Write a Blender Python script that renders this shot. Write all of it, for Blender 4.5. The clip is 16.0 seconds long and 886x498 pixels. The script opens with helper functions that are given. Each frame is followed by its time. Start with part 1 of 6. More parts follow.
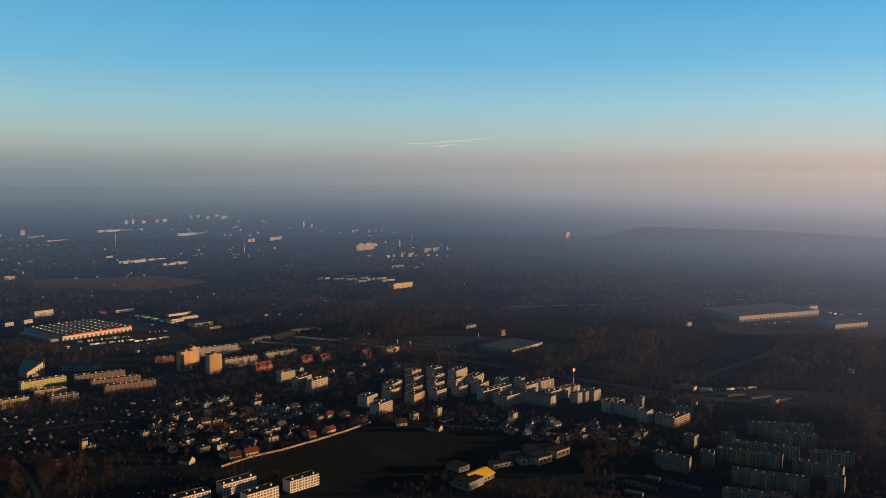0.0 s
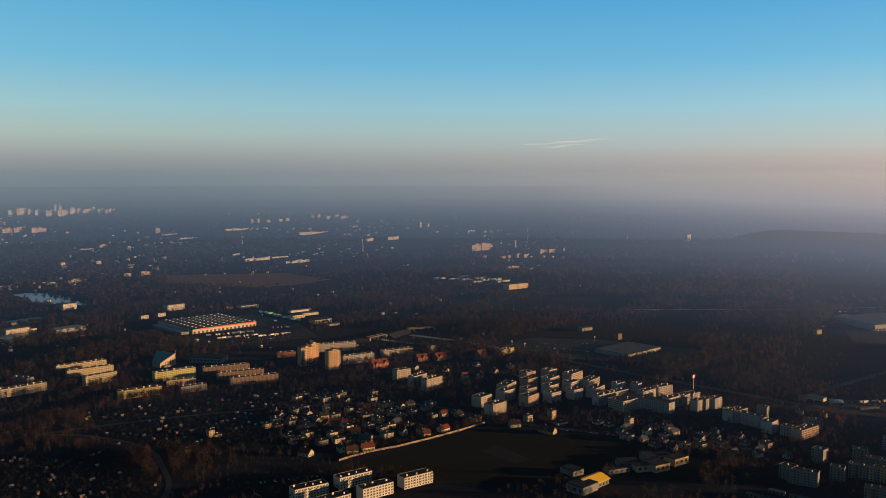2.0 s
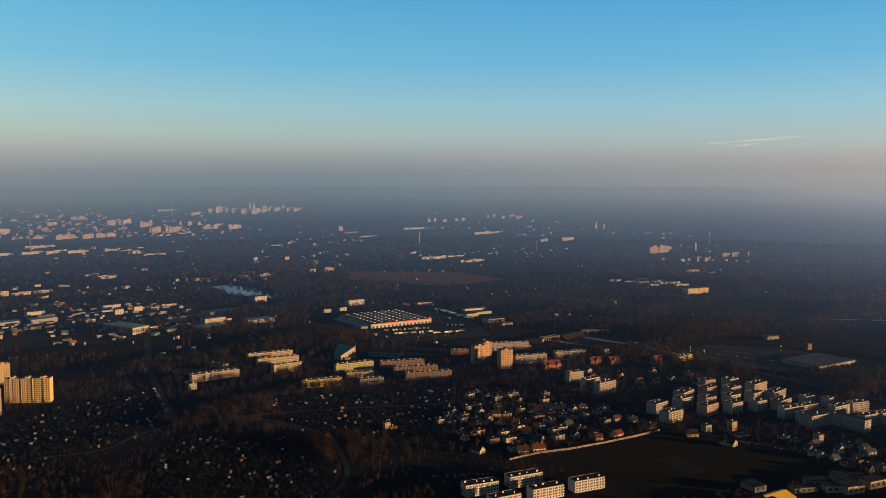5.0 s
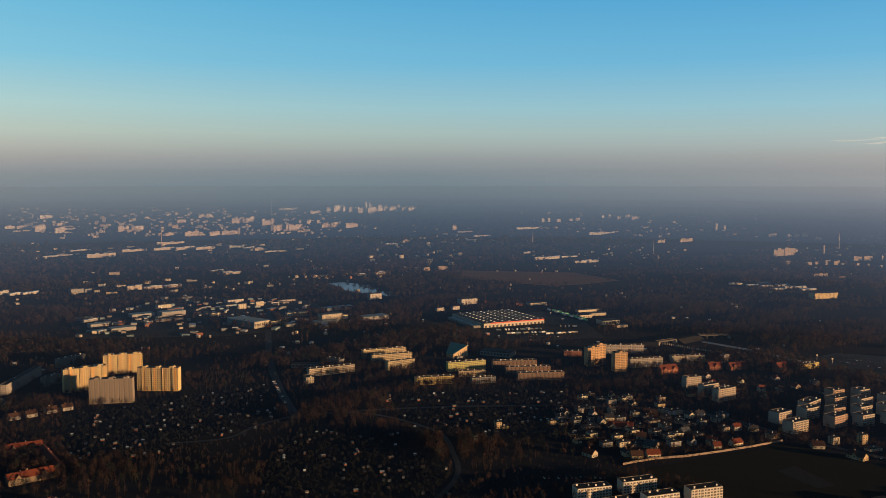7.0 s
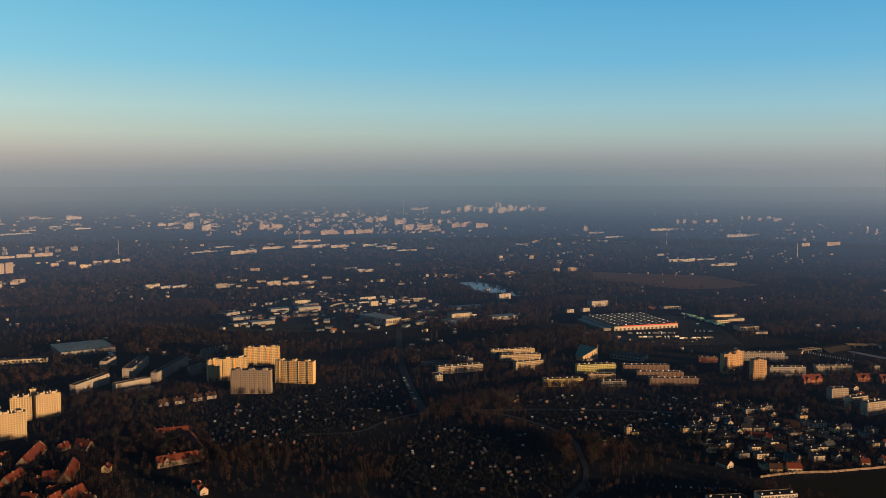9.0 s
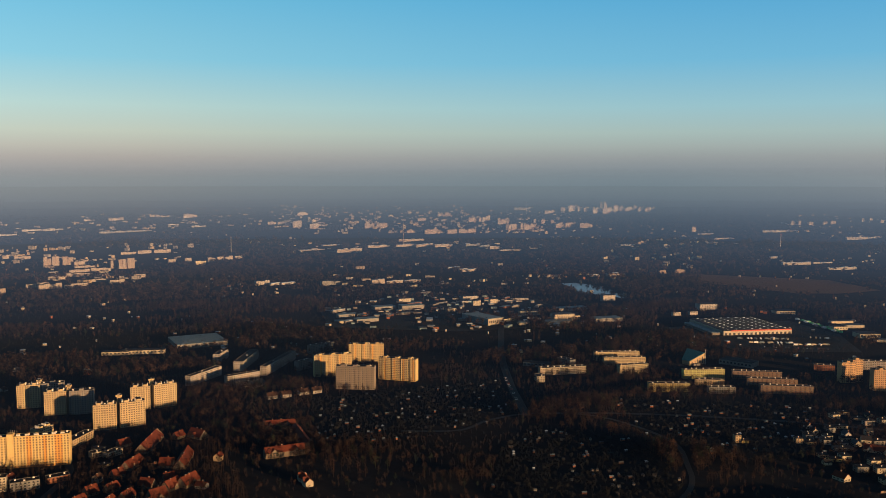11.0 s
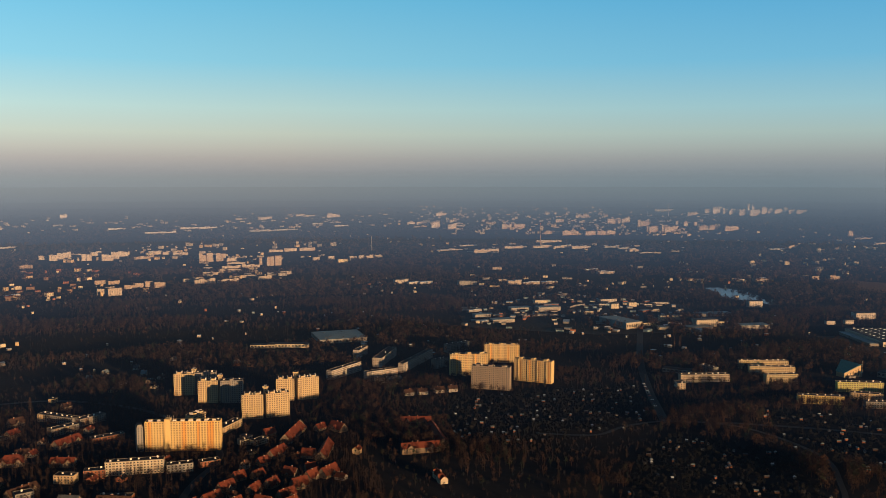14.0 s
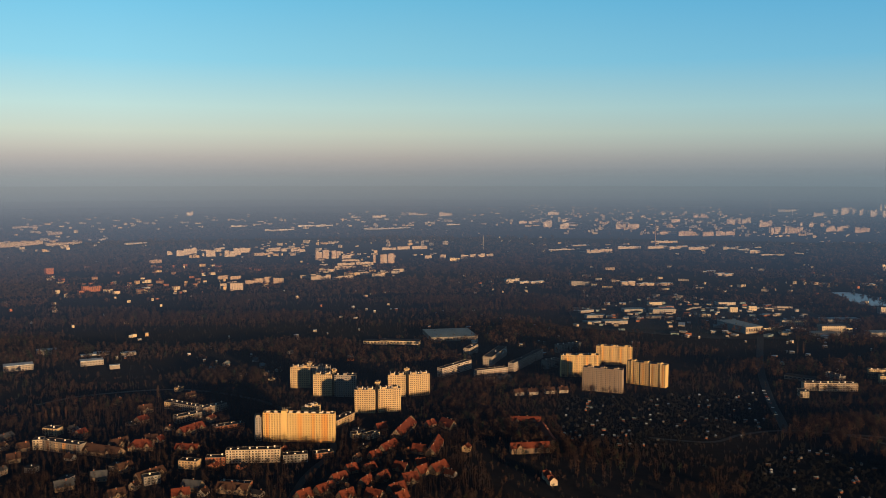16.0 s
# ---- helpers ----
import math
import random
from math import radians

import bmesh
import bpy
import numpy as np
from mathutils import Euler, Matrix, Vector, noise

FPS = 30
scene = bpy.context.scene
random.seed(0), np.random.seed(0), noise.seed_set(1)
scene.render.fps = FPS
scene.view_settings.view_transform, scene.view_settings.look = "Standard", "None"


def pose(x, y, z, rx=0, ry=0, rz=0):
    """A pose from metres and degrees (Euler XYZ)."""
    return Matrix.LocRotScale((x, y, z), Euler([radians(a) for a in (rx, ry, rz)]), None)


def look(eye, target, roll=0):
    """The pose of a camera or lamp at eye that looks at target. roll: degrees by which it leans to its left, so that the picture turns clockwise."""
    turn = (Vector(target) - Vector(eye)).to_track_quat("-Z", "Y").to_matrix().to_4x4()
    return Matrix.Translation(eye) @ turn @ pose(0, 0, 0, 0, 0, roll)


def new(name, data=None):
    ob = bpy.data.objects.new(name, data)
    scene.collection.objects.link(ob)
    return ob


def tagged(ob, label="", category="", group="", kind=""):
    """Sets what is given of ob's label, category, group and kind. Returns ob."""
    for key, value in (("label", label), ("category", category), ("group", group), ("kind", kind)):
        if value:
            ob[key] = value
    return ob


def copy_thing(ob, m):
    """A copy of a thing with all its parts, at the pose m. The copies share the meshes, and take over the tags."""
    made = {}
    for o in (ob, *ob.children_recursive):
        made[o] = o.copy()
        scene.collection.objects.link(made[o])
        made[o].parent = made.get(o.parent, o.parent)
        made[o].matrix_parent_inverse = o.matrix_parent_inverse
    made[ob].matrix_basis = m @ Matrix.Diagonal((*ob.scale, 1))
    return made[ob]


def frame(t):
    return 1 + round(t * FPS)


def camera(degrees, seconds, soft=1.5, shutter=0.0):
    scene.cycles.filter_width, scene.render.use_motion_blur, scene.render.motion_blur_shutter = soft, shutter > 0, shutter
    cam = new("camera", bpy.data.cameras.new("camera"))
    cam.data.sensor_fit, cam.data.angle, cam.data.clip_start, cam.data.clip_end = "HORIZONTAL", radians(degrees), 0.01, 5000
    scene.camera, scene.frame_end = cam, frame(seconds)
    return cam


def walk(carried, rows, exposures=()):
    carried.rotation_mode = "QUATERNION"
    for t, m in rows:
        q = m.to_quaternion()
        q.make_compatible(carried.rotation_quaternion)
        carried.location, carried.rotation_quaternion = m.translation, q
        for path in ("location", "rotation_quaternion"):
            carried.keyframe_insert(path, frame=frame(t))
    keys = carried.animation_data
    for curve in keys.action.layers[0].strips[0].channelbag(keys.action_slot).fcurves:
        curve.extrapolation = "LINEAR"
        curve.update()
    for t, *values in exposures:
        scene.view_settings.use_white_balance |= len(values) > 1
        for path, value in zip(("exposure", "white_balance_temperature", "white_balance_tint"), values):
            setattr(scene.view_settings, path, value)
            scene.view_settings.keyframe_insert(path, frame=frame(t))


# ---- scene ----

EYE = 310.0
cam = camera(54.29, 16.0, soft=0.86)
TURNS = [
    (0.0, -0.02, -4.66), (0.5, 2.12, -4.66), (1.0, 3.94, -4.64), (1.5, 5.72, -4.62), (2.0, 7.66, -4.61),
    (2.5, 9.65, -4.62), (3.0, 11.63, -4.62), (3.5, 13.68, -4.62), (4.0, 15.64, -4.61), (4.2, 16.36, -4.61),
    (6.3, 24.02, -4.59), (6.5, 24.80, -4.60), (7.0, 26.73, -4.62), (7.5, 28.61, -4.61), (8.0, 30.48, -4.60),
    (8.5, 32.65, -4.61), (9.0, 35.34, -4.61), (9.5, 37.81, -4.62), (9.7, 38.65, -4.62), (11.8, 43.66, -4.60),
    (12.0, 44.06, -4.59), (12.5, 45.25, -4.59), (13.0, 47.18, -4.58), (13.5, 49.21, -4.58), (14.0, 51.27, -4.57),
    (14.5, 53.27, -4.57), (15.0, 55.25, -4.58), (15.5, 57.09, -4.61), (16.0, 58.67, -4.63),
]
walk(cam, [(t, pose(0, 0, EYE, 90 + pitch, 0, yaw)) for t, yaw, pitch in TURNS])

# ---------------------------------------------------------------- light
scene.view_settings.exposure = 1.5
LEVEL = 0.370                            # sky and haze brightness under that exposure
SUN_TURN, SUN_HIGH = 1.0, 5.2          # where the sun stands: degrees from +x, degrees up
SUN_FLAT = Vector((math.cos(radians(SUN_TURN)), math.sin(radians(SUN_TURN)), 0))


def lin(r, g, b):
    """Linear colour from 0 to 255 values."""
    return tuple((c / 255 / 12.92) if c < 10 else ((c / 255 + 0.055) / 1.055) ** 2.4 for c in (r, g, b)) + (1.0,)


class Nodes:
    """Short hand for building node trees."""

    def __init__(self, tree):
        self.tree = tree
        tree.nodes.clear()

    def add(self, kind, ins=None, **settings):
        node = self.tree.nodes.new(kind)
        for key, value in settings.items():
            setattr(node, key, value)
        for key, value in (ins or {}).items():
            if isinstance(value, bpy.types.NodeSocket):
                self.tree.links.new(value, node.inputs[key])
            else:
                node.inputs[key].default_value = value
        return node

    def math(self, op, a, b=0.0, clamp=False):
        node = self.add("ShaderNodeMath", {0: a, 1: b}, operation=op)
        node.use_clamp = clamp
        return node.outputs[0]

    def mix(self, fac, a, b, kind="RGBA"):
        node = self.add("ShaderNodeMix", data_type=kind)
        pick = {"RGBA": (6, 7, 2), "FLOAT": (2, 3, 0)}[kind]
        for key, value in ((0, fac), (pick[0], a), (pick[1], b)):
            if isinstance(value, bpy.types.NodeSocket):
                self.tree.links.new(value, node.inputs[key])
            else:
                node.inputs[key].default_value = value
        return node.outputs[pick[2]]

    def ramp(self, fac, stops, smooth=False):
        node = self.add("ShaderNodeValToRGB", {0: fac})
        band = node.color_ramp
        band.interpolation = "EASE" if smooth else "LINEAR"
        band.elements[0].position, band.elements[0].color = stops[0]
        band.elements[1].position, band.elements[1].color = stops[-1]
        for place, colour in stops[1:-1]:
            band.elements.new(place).color = colour
        return node.outputs[0]


# haze colour over the horizon, away from the sun and nearer to it, by height in the sky
def sky_position(z):
    return (z + 0.03) / 0.25


COOL = [(-0.03, (106, 115, 127)), (-0.012, (114, 122, 133)), (0.0, (132, 139, 144)), (0.012, (150, 152, 153)),
        (0.024, (167, 165, 161)), (0.036, (180, 182, 173)), (0.052, (187, 199, 187)), (0.080, (177, 208, 206)), (0.13, (134, 198, 221)), (0.20, (106, 184, 219))]
WARM = [(-0.03, (150, 138, 134)), (-0.012, (166, 152, 146)), (0.0, (178, 166, 162)), (0.012, (187, 173, 167)),
        (0.024, (191, 182, 174)), (0.036, (188, 193, 190)), (0.052, (178, 197, 200)), (0.080, (156, 201, 217)), (0.13, (114, 184, 221)), (0.20, (80, 162, 215))]

world = bpy.data.worlds.new("evening_sky")
scene.world = world
world.use_nodes = True
n = Nodes(world.node_tree)
way = n.add("ShaderNodeTexCoord").outputs["Generated"]
axes = n.add("ShaderNodeSeparateXYZ", {0: way})
high = n.math("DIVIDE", n.math("ADD", axes.outputs[2], 0.03), 0.25, clamp=True)
side = n.math("ADD", n.math("MULTIPLY", axes.outputs[0], SUN_FLAT.x), n.math("MULTIPLY", axes.outputs[1], SUN_FLAT.y))
near_sun = n.math("MULTIPLY", n.math("ADD", side, 0.75), 0.82, clamp=True)
near_low = n.math("ADD", side, 0.46, clamp=True)
near_sun = n.mix(n.math("MULTIPLY", n.math("SUBTRACT", axes.outputs[2], 0.03), 20.0, clamp=True), near_low, near_sun, "FLOAT")
low_sky = n.mix(near_sun, n.ramp(high, [(sky_position(z), lin(*c)) for z, c in COOL]),
                n.ramp(high, [(sky_position(z), lin(*c)) for z, c in WARM]))
# the sky is deepest a quarter turn from the sun and pales to both sides
deep = n.math("ADD", n.math("MULTIPLY", axes.outputs[0], math.cos(radians(110))), n.math("MULTIPLY", axes.outputs[1], math.sin(radians(110))))
low_sky = n.add("ShaderNodeVectorMath", {0: low_sky, 1: n.mix(n.math("MULTIPLY", n.math("SUBTRACT", deep, 0.75), 4.0, clamp=True), (1.04, 1, 0.975, 1), (0.885, 1.0, 1.07, 1))}, operation="MULTIPLY").outputs[0]
deep = n.math("SUBTRACT", 1.13, n.math("MULTIPLY", n.math("SUBTRACT", n.math("MAXIMUM", deep, 0.5), 0.5), 0.58))
low_sky = n.add("ShaderNodeVectorMath", {0: low_sky, "Scale": deep}, operation="SCALE").outputs[0]
sky = n.add("ShaderNodeTexSky", sky_type="NISHITA", sun_disc=False, sun_elevation=radians(SUN_HIGH),
            sun_rotation=radians(90 - SUN_TURN), altitude=200, air_density=1.5, dust_density=2.5, ozone_density=2.0)
SKY_STRENGTH = 0.10
up_sky = n.add("ShaderNodeVectorMath", {0: sky.outputs[0], "Scale": SKY_STRENGTH}, operation="SCALE").outputs[0]
upward = n.math("MULTIPLY", n.math("SUBTRACT", axes.outputs[2], 0.21), 5.0, clamp=True)
back = n.add("ShaderNodeBackground", {0: n.mix(upward, low_sky, up_sky), 1: LEVEL})
n.add("ShaderNodeOutputWorld", {0: back.outputs[0]})

sun = new("sun", bpy.data.lights.new("sun", "SUN"))
sun.data.energy, sun.data.angle, sun.data.color = 5.0, radians(0.6), (1.0, 0.57, 0.26)
sun.matrix_world = look((900, -300, 900), Vector((900, -300, 900)) - SUN_FLAT * math.cos(radians(SUN_HIGH)) - Vector((0, 0, math.sin(radians(SUN_HIGH)))))


# ---------------------------------------------------------------- materials
def surface(name, colour, rough=0.85, grain=0.25, grain_size=1.5, patch=0.25, patch_size=14.0, other=None, bump=0.0, spec=0.06, metal=0.0, each=0.12, thin=0.0):
    """A worn surface: fine grain, larger stains, and a small difference from thing to thing."""
    mat = bpy.data.materials.new(name)
    mat.use_nodes = True
    n = Nodes(mat.node_tree)
    co = n.add("ShaderNodeTexCoord").outputs["Object"]
    geo = n.add("ShaderNodeNewGeometry").outputs["Position"]
    fine = n.add("ShaderNodeTexNoise", {"Vector": co, "Scale": 1 / grain_size, "Detail": 4.0, "Roughness": 0.65}).outputs[0]
    wide = n.add("ShaderNodeTexNoise", {"Vector": geo, "Scale": 1 / patch_size, "Detail": 3.0}).outputs[0]
    other = other or tuple(c * 0.55 for c in colour)
    base = n.mix(n.math("MULTIPLY", n.math("SUBTRACT", wide, 0.35), 2 * patch, clamp=True), (*colour, 1), (*other, 1))
    level = n.math("ADD", 1 - grain / 2, n.math("MULTIPLY", fine, grain))
    rnd = n.add("ShaderNodeObjectInfo").outputs["Random"]
    level = n.math("MULTIPLY", level, n.math("ADD", 1 - each / 2, n.math("MULTIPLY", rnd, each)))
    tone = n.add("ShaderNodeVectorMath", {0: base, "Scale": level}, operation="SCALE").outputs[0]
    shader = n.add("ShaderNodeBsdfPrincipled", {"Base Color": tone, "Roughness": rough, "Metallic": metal, "Specular IOR Level": spec})
    if bump:
        relief = n.add("ShaderNodeBump", {"Strength": 0.6, "Distance": bump, "Height": fine})
        mat.node_tree.links.new(relief.outputs[0], shader.inputs["Normal"])
    if thin:
        pass_on = n.add("ShaderNodeBsdfTranslucent", {0: tone})
        shader = n.add("ShaderNodeMixShader", {0: thin, 1: shader.outputs[0], 2: pass_on.outputs[0]})
    n.add("ShaderNodeOutputMaterial", {0: shader.outputs[0]})
    return mat


PAINT = {
    "orange": (0.310, 0.232, 0.104), "apricot": (0.315, 0.160, 0.042), "white": (0.200, 0.178, 0.140), "cream": (0.240, 0.209, 0.155),
    "tower": (0.245, 0.192, 0.112), "gold": (0.255, 0.198, 0.100), "greige": (0.125, 0.107, 0.089), "slab": (0.185, 0.172, 0.160),
    "grey": (0.092, 0.092, 0.090), "tan": (0.204, 0.155, 0.095), "brick": (0.125, 0.052, 0.030), "brickslab": (0.090, 0.058, 0.040),
    "concrete": (0.119, 0.114, 0.109), "concrete5": (0.096, 0.091, 0.085),
    "pale": (0.269, 0.171, 0.089), "yellowgreen": (0.209, 0.209, 0.080), "yellow": (0.240, 0.190, 0.075), "balcony": (0.210, 0.182, 0.155),
    "gold5": (0.235, 0.195, 0.120), "whiteframe": (0.205, 0.184, 0.151), "pointwhite": (0.265, 0.253, 0.232), "far": (0.155, 0.132, 0.113), "fartan": (0.132, 0.102, 0.083), "stucco": (0.085, 0.068, 0.052), "rosy": (0.205, 0.140, 0.105),
    "bluewall": (0.099, 0.135, 0.145), "bluegreen": (0.115, 0.145, 0.150), "sawtooth": (0.209, 0.190, 0.155),
}
WALL = {k: surface("wall_" + k, v, rough=0.9, grain=0.18, grain_size=0.9, patch=0.12, patch_size=9, bump=0.01) for k, v in PAINT.items()}
ROOF = {
    "red": surface("red_clay_tiles", (0.062, 0.017, 0.010), rough=0.8, grain=0.5, grain_size=0.5, patch=0.35, patch_size=5, other=(0.045, 0.020, 0.015), bump=0.03),
    "brown": surface("brown_tiles", (0.030, 0.018, 0.014), rough=0.85, grain=0.5, grain_size=0.5, patch=0.3, bump=0.03),
    "grey": surface("grey_roofing", (0.032, 0.038, 0.047), rough=0.7, grain=0.4, grain_size=0.6, patch=0.3),
    "felt": surface("bitumen_felt", (0.011, 0.012, 0.015), rough=0.8, grain=0.5, grain_size=1.2, patch=0.5, patch_size=6, other=(0.022, 0.023, 0.026)),
    "blue": surface("weathered_metal_sheet", (0.075, 0.105, 0.125), rough=0.5, grain=0.2, patch=0.3, patch_size=12, other=(0.060, 0.082, 0.098)),
    "pale": surface("pale_roof_sheet", (0.22, 0.26, 0.30), rough=0.5, grain=0.2, patch=0.4, patch_size=9),
    "teal": surface("green_copper_sheet", (0.045, 0.12, 0.12), rough=0.6, grain=0.2, patch=0.2, patch_size=6),
    "yellow": surface("yellow_roof_sheet", (0.38, 0.25, 0.02), rough=0.5, grain=0.1, patch=0.1),
    "dark": surface("dark_hall_roof", (0.016, 0.019, 0.024), rough=0.7, grain=0.3, patch=0.3, patch_size=20),
}
GLASS = surface("dark_window_glass", (0.025, 0.03, 0.035), rough=0.22, grain=0.1, patch=0.0, spec=0.5, each=0.6)
TRIM = surface("pale_parapet", (0.085, 0.080, 0.074), grain=0.3, grain_size=0.8, patch=0.3, patch_size=4)
VENT = surface("whitewashed_vents", (0.36, 0.34, 0.31), grain=0.3, grain_size=0.4, patch=0.3, patch_size=3)
# dark panel colour that stands in for the shade inside loggias
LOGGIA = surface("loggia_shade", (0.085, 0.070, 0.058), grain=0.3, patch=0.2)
SHEET = surface("white_sheet_metal", (0.42, 0.42, 0.41), rough=0.45, spec=0.3, grain=0.1, patch=0.1)
# pale colour stands in for sky mirrored in the skylight glass
SKYLIGHT = surface("pale_skylight_sheet", (0.46, 0.50, 0.50), rough=0.3, spec=0.4, grain=0.1, patch=0.1, each=0.5)
RED = surface("red_fascia", (0.28, 0.060, 0.042), rough=0.5, grain=0.1, patch=0.1)
GREEN = surface("green_canopy", (0.12, 0.36, 0.16), rough=0.6, grain=0.2, patch=0.1)
TWIG = surface("bare_brown_twigs", (0.0295, 0.0215, 0.0185), rough=1.0, grain=0.7, grain_size=9.0, patch=0.9, patch_size=26, other=(0.022, 0.019, 0.019), spec=0.0, each=0, thin=0.5)
RUST = surface("rusty_oak_leaves", (0.042, 0.026, 0.020), rough=1.0, grain=0.6, grain_size=7.0, patch=0.7, patch_size=20, other=(0.027, 0.023, 0.023), spec=0.0, each=0, thin=0.5)
NEEDLE = surface("dark_needles", (0.020, 0.026, 0.019), rough=1.0, grain=0.6, grain_size=6.0, patch=0.6, patch_size=30, spec=0.0, each=0, thin=0.5)
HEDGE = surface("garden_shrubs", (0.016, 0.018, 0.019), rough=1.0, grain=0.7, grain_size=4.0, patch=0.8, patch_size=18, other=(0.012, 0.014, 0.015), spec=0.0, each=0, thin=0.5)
BARK = surface("bark", (0.07, 0.05, 0.04), rough=1.0, grain=0.5, grain_size=0.4)
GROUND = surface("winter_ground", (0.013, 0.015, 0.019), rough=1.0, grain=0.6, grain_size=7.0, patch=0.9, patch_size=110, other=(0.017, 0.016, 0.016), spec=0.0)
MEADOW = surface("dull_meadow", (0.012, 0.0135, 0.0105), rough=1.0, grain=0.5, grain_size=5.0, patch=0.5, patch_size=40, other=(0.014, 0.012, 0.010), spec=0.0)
FALLOW = surface("dry_grass_field", (0.070, 0.046, 0.034), rough=1.0, grain=0.5, grain_size=12.0, patch=0.6, patch_size=70, other=(0.06, 0.045, 0.030), spec=0.0)
ASPHALT = surface("asphalt", (0.020, 0.023, 0.028), rough=0.8, grain=0.3, grain_size=3.0, patch=0.4, patch_size=20, other=(0.018, 0.019, 0.021))
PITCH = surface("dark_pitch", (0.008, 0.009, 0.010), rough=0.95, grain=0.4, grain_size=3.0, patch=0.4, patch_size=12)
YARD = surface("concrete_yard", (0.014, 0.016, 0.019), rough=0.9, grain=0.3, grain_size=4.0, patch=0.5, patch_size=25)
# pale base colour imitates the sheen of asphalt seen at a grazing angle
ROAD_SHEEN = surface("worn_pale_asphalt", (0.10, 0.105, 0.115), rough=0.6, grain=0.3, grain_size=3.0, patch=0.4, patch_size=20, other=(0.075, 0.078, 0.085), spec=0.2)
BRIDGE = surface("weathered_bridge_concrete", (0.060, 0.055, 0.048), rough=0.9, grain=0.3, grain_size=1.0, patch=0.4, patch_size=8)
BANK = surface("dry_grass_bank", (0.018, 0.018, 0.018), rough=1.0, grain=0.5, grain_size=4.0, patch=0.5, patch_size=18, spec=0.0)
CONCRETE = surface("pale_concrete", (0.25, 0.235, 0.205), rough=0.9, grain=0.3, grain_size=1.0, patch=0.4, patch_size=8)
WATER = surface("pond_water", (0.02, 0.03, 0.035), rough=0.06, grain=0.1, patch=0.1, spec=0.6, each=0)
CLOUD = bpy.data.materials.new("thin_cloud")
CLOUD.use_nodes = True
n = Nodes(CLOUD.node_tree)
n.add("ShaderNodeOutputMaterial", {0: n.add("ShaderNodeMixShader", {0: 0.05, 1: n.add("ShaderNodeBsdfTransparent").outputs[0], 2: n.add("ShaderNodeBsdfDiffuse", {0: (0.9, 0.9, 0.9, 1)}).outputs[0]}).outputs[0]})


def haze_shell_material(name, stops):
    """A glowing see-through shell painted as haze: it hides more of what lies behind it with height, up to the eye's
    level, and fades out above.
    """
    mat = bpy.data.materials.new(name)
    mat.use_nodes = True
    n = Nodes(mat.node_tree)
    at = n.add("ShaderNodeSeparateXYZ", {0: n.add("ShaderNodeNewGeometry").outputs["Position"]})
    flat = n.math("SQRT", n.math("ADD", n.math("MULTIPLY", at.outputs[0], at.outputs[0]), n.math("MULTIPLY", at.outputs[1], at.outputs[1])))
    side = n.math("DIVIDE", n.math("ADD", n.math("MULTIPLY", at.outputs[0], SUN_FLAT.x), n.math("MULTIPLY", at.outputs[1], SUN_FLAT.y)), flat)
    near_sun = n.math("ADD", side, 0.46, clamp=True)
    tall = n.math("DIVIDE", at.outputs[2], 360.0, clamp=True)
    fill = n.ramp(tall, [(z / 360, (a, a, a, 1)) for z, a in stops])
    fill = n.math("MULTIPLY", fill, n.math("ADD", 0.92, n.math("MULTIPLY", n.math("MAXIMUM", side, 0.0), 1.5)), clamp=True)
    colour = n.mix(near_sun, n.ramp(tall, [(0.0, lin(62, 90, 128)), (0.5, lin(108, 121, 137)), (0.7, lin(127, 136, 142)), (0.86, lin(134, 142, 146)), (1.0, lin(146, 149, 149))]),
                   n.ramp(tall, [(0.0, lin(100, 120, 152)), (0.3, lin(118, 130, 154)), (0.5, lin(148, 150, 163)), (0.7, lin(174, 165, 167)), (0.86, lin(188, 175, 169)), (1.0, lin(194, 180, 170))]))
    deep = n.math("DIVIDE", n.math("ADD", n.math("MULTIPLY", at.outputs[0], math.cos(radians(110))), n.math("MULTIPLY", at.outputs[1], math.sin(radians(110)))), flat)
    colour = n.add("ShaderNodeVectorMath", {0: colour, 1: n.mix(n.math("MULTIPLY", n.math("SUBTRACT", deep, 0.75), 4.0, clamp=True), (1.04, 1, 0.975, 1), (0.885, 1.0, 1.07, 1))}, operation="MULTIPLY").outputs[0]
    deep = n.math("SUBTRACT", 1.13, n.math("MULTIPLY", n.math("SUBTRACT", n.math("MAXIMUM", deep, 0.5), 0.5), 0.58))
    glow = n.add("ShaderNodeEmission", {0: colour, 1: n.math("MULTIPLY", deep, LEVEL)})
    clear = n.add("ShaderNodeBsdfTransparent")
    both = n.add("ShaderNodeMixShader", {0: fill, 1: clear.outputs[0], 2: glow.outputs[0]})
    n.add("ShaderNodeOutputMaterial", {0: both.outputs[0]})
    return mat


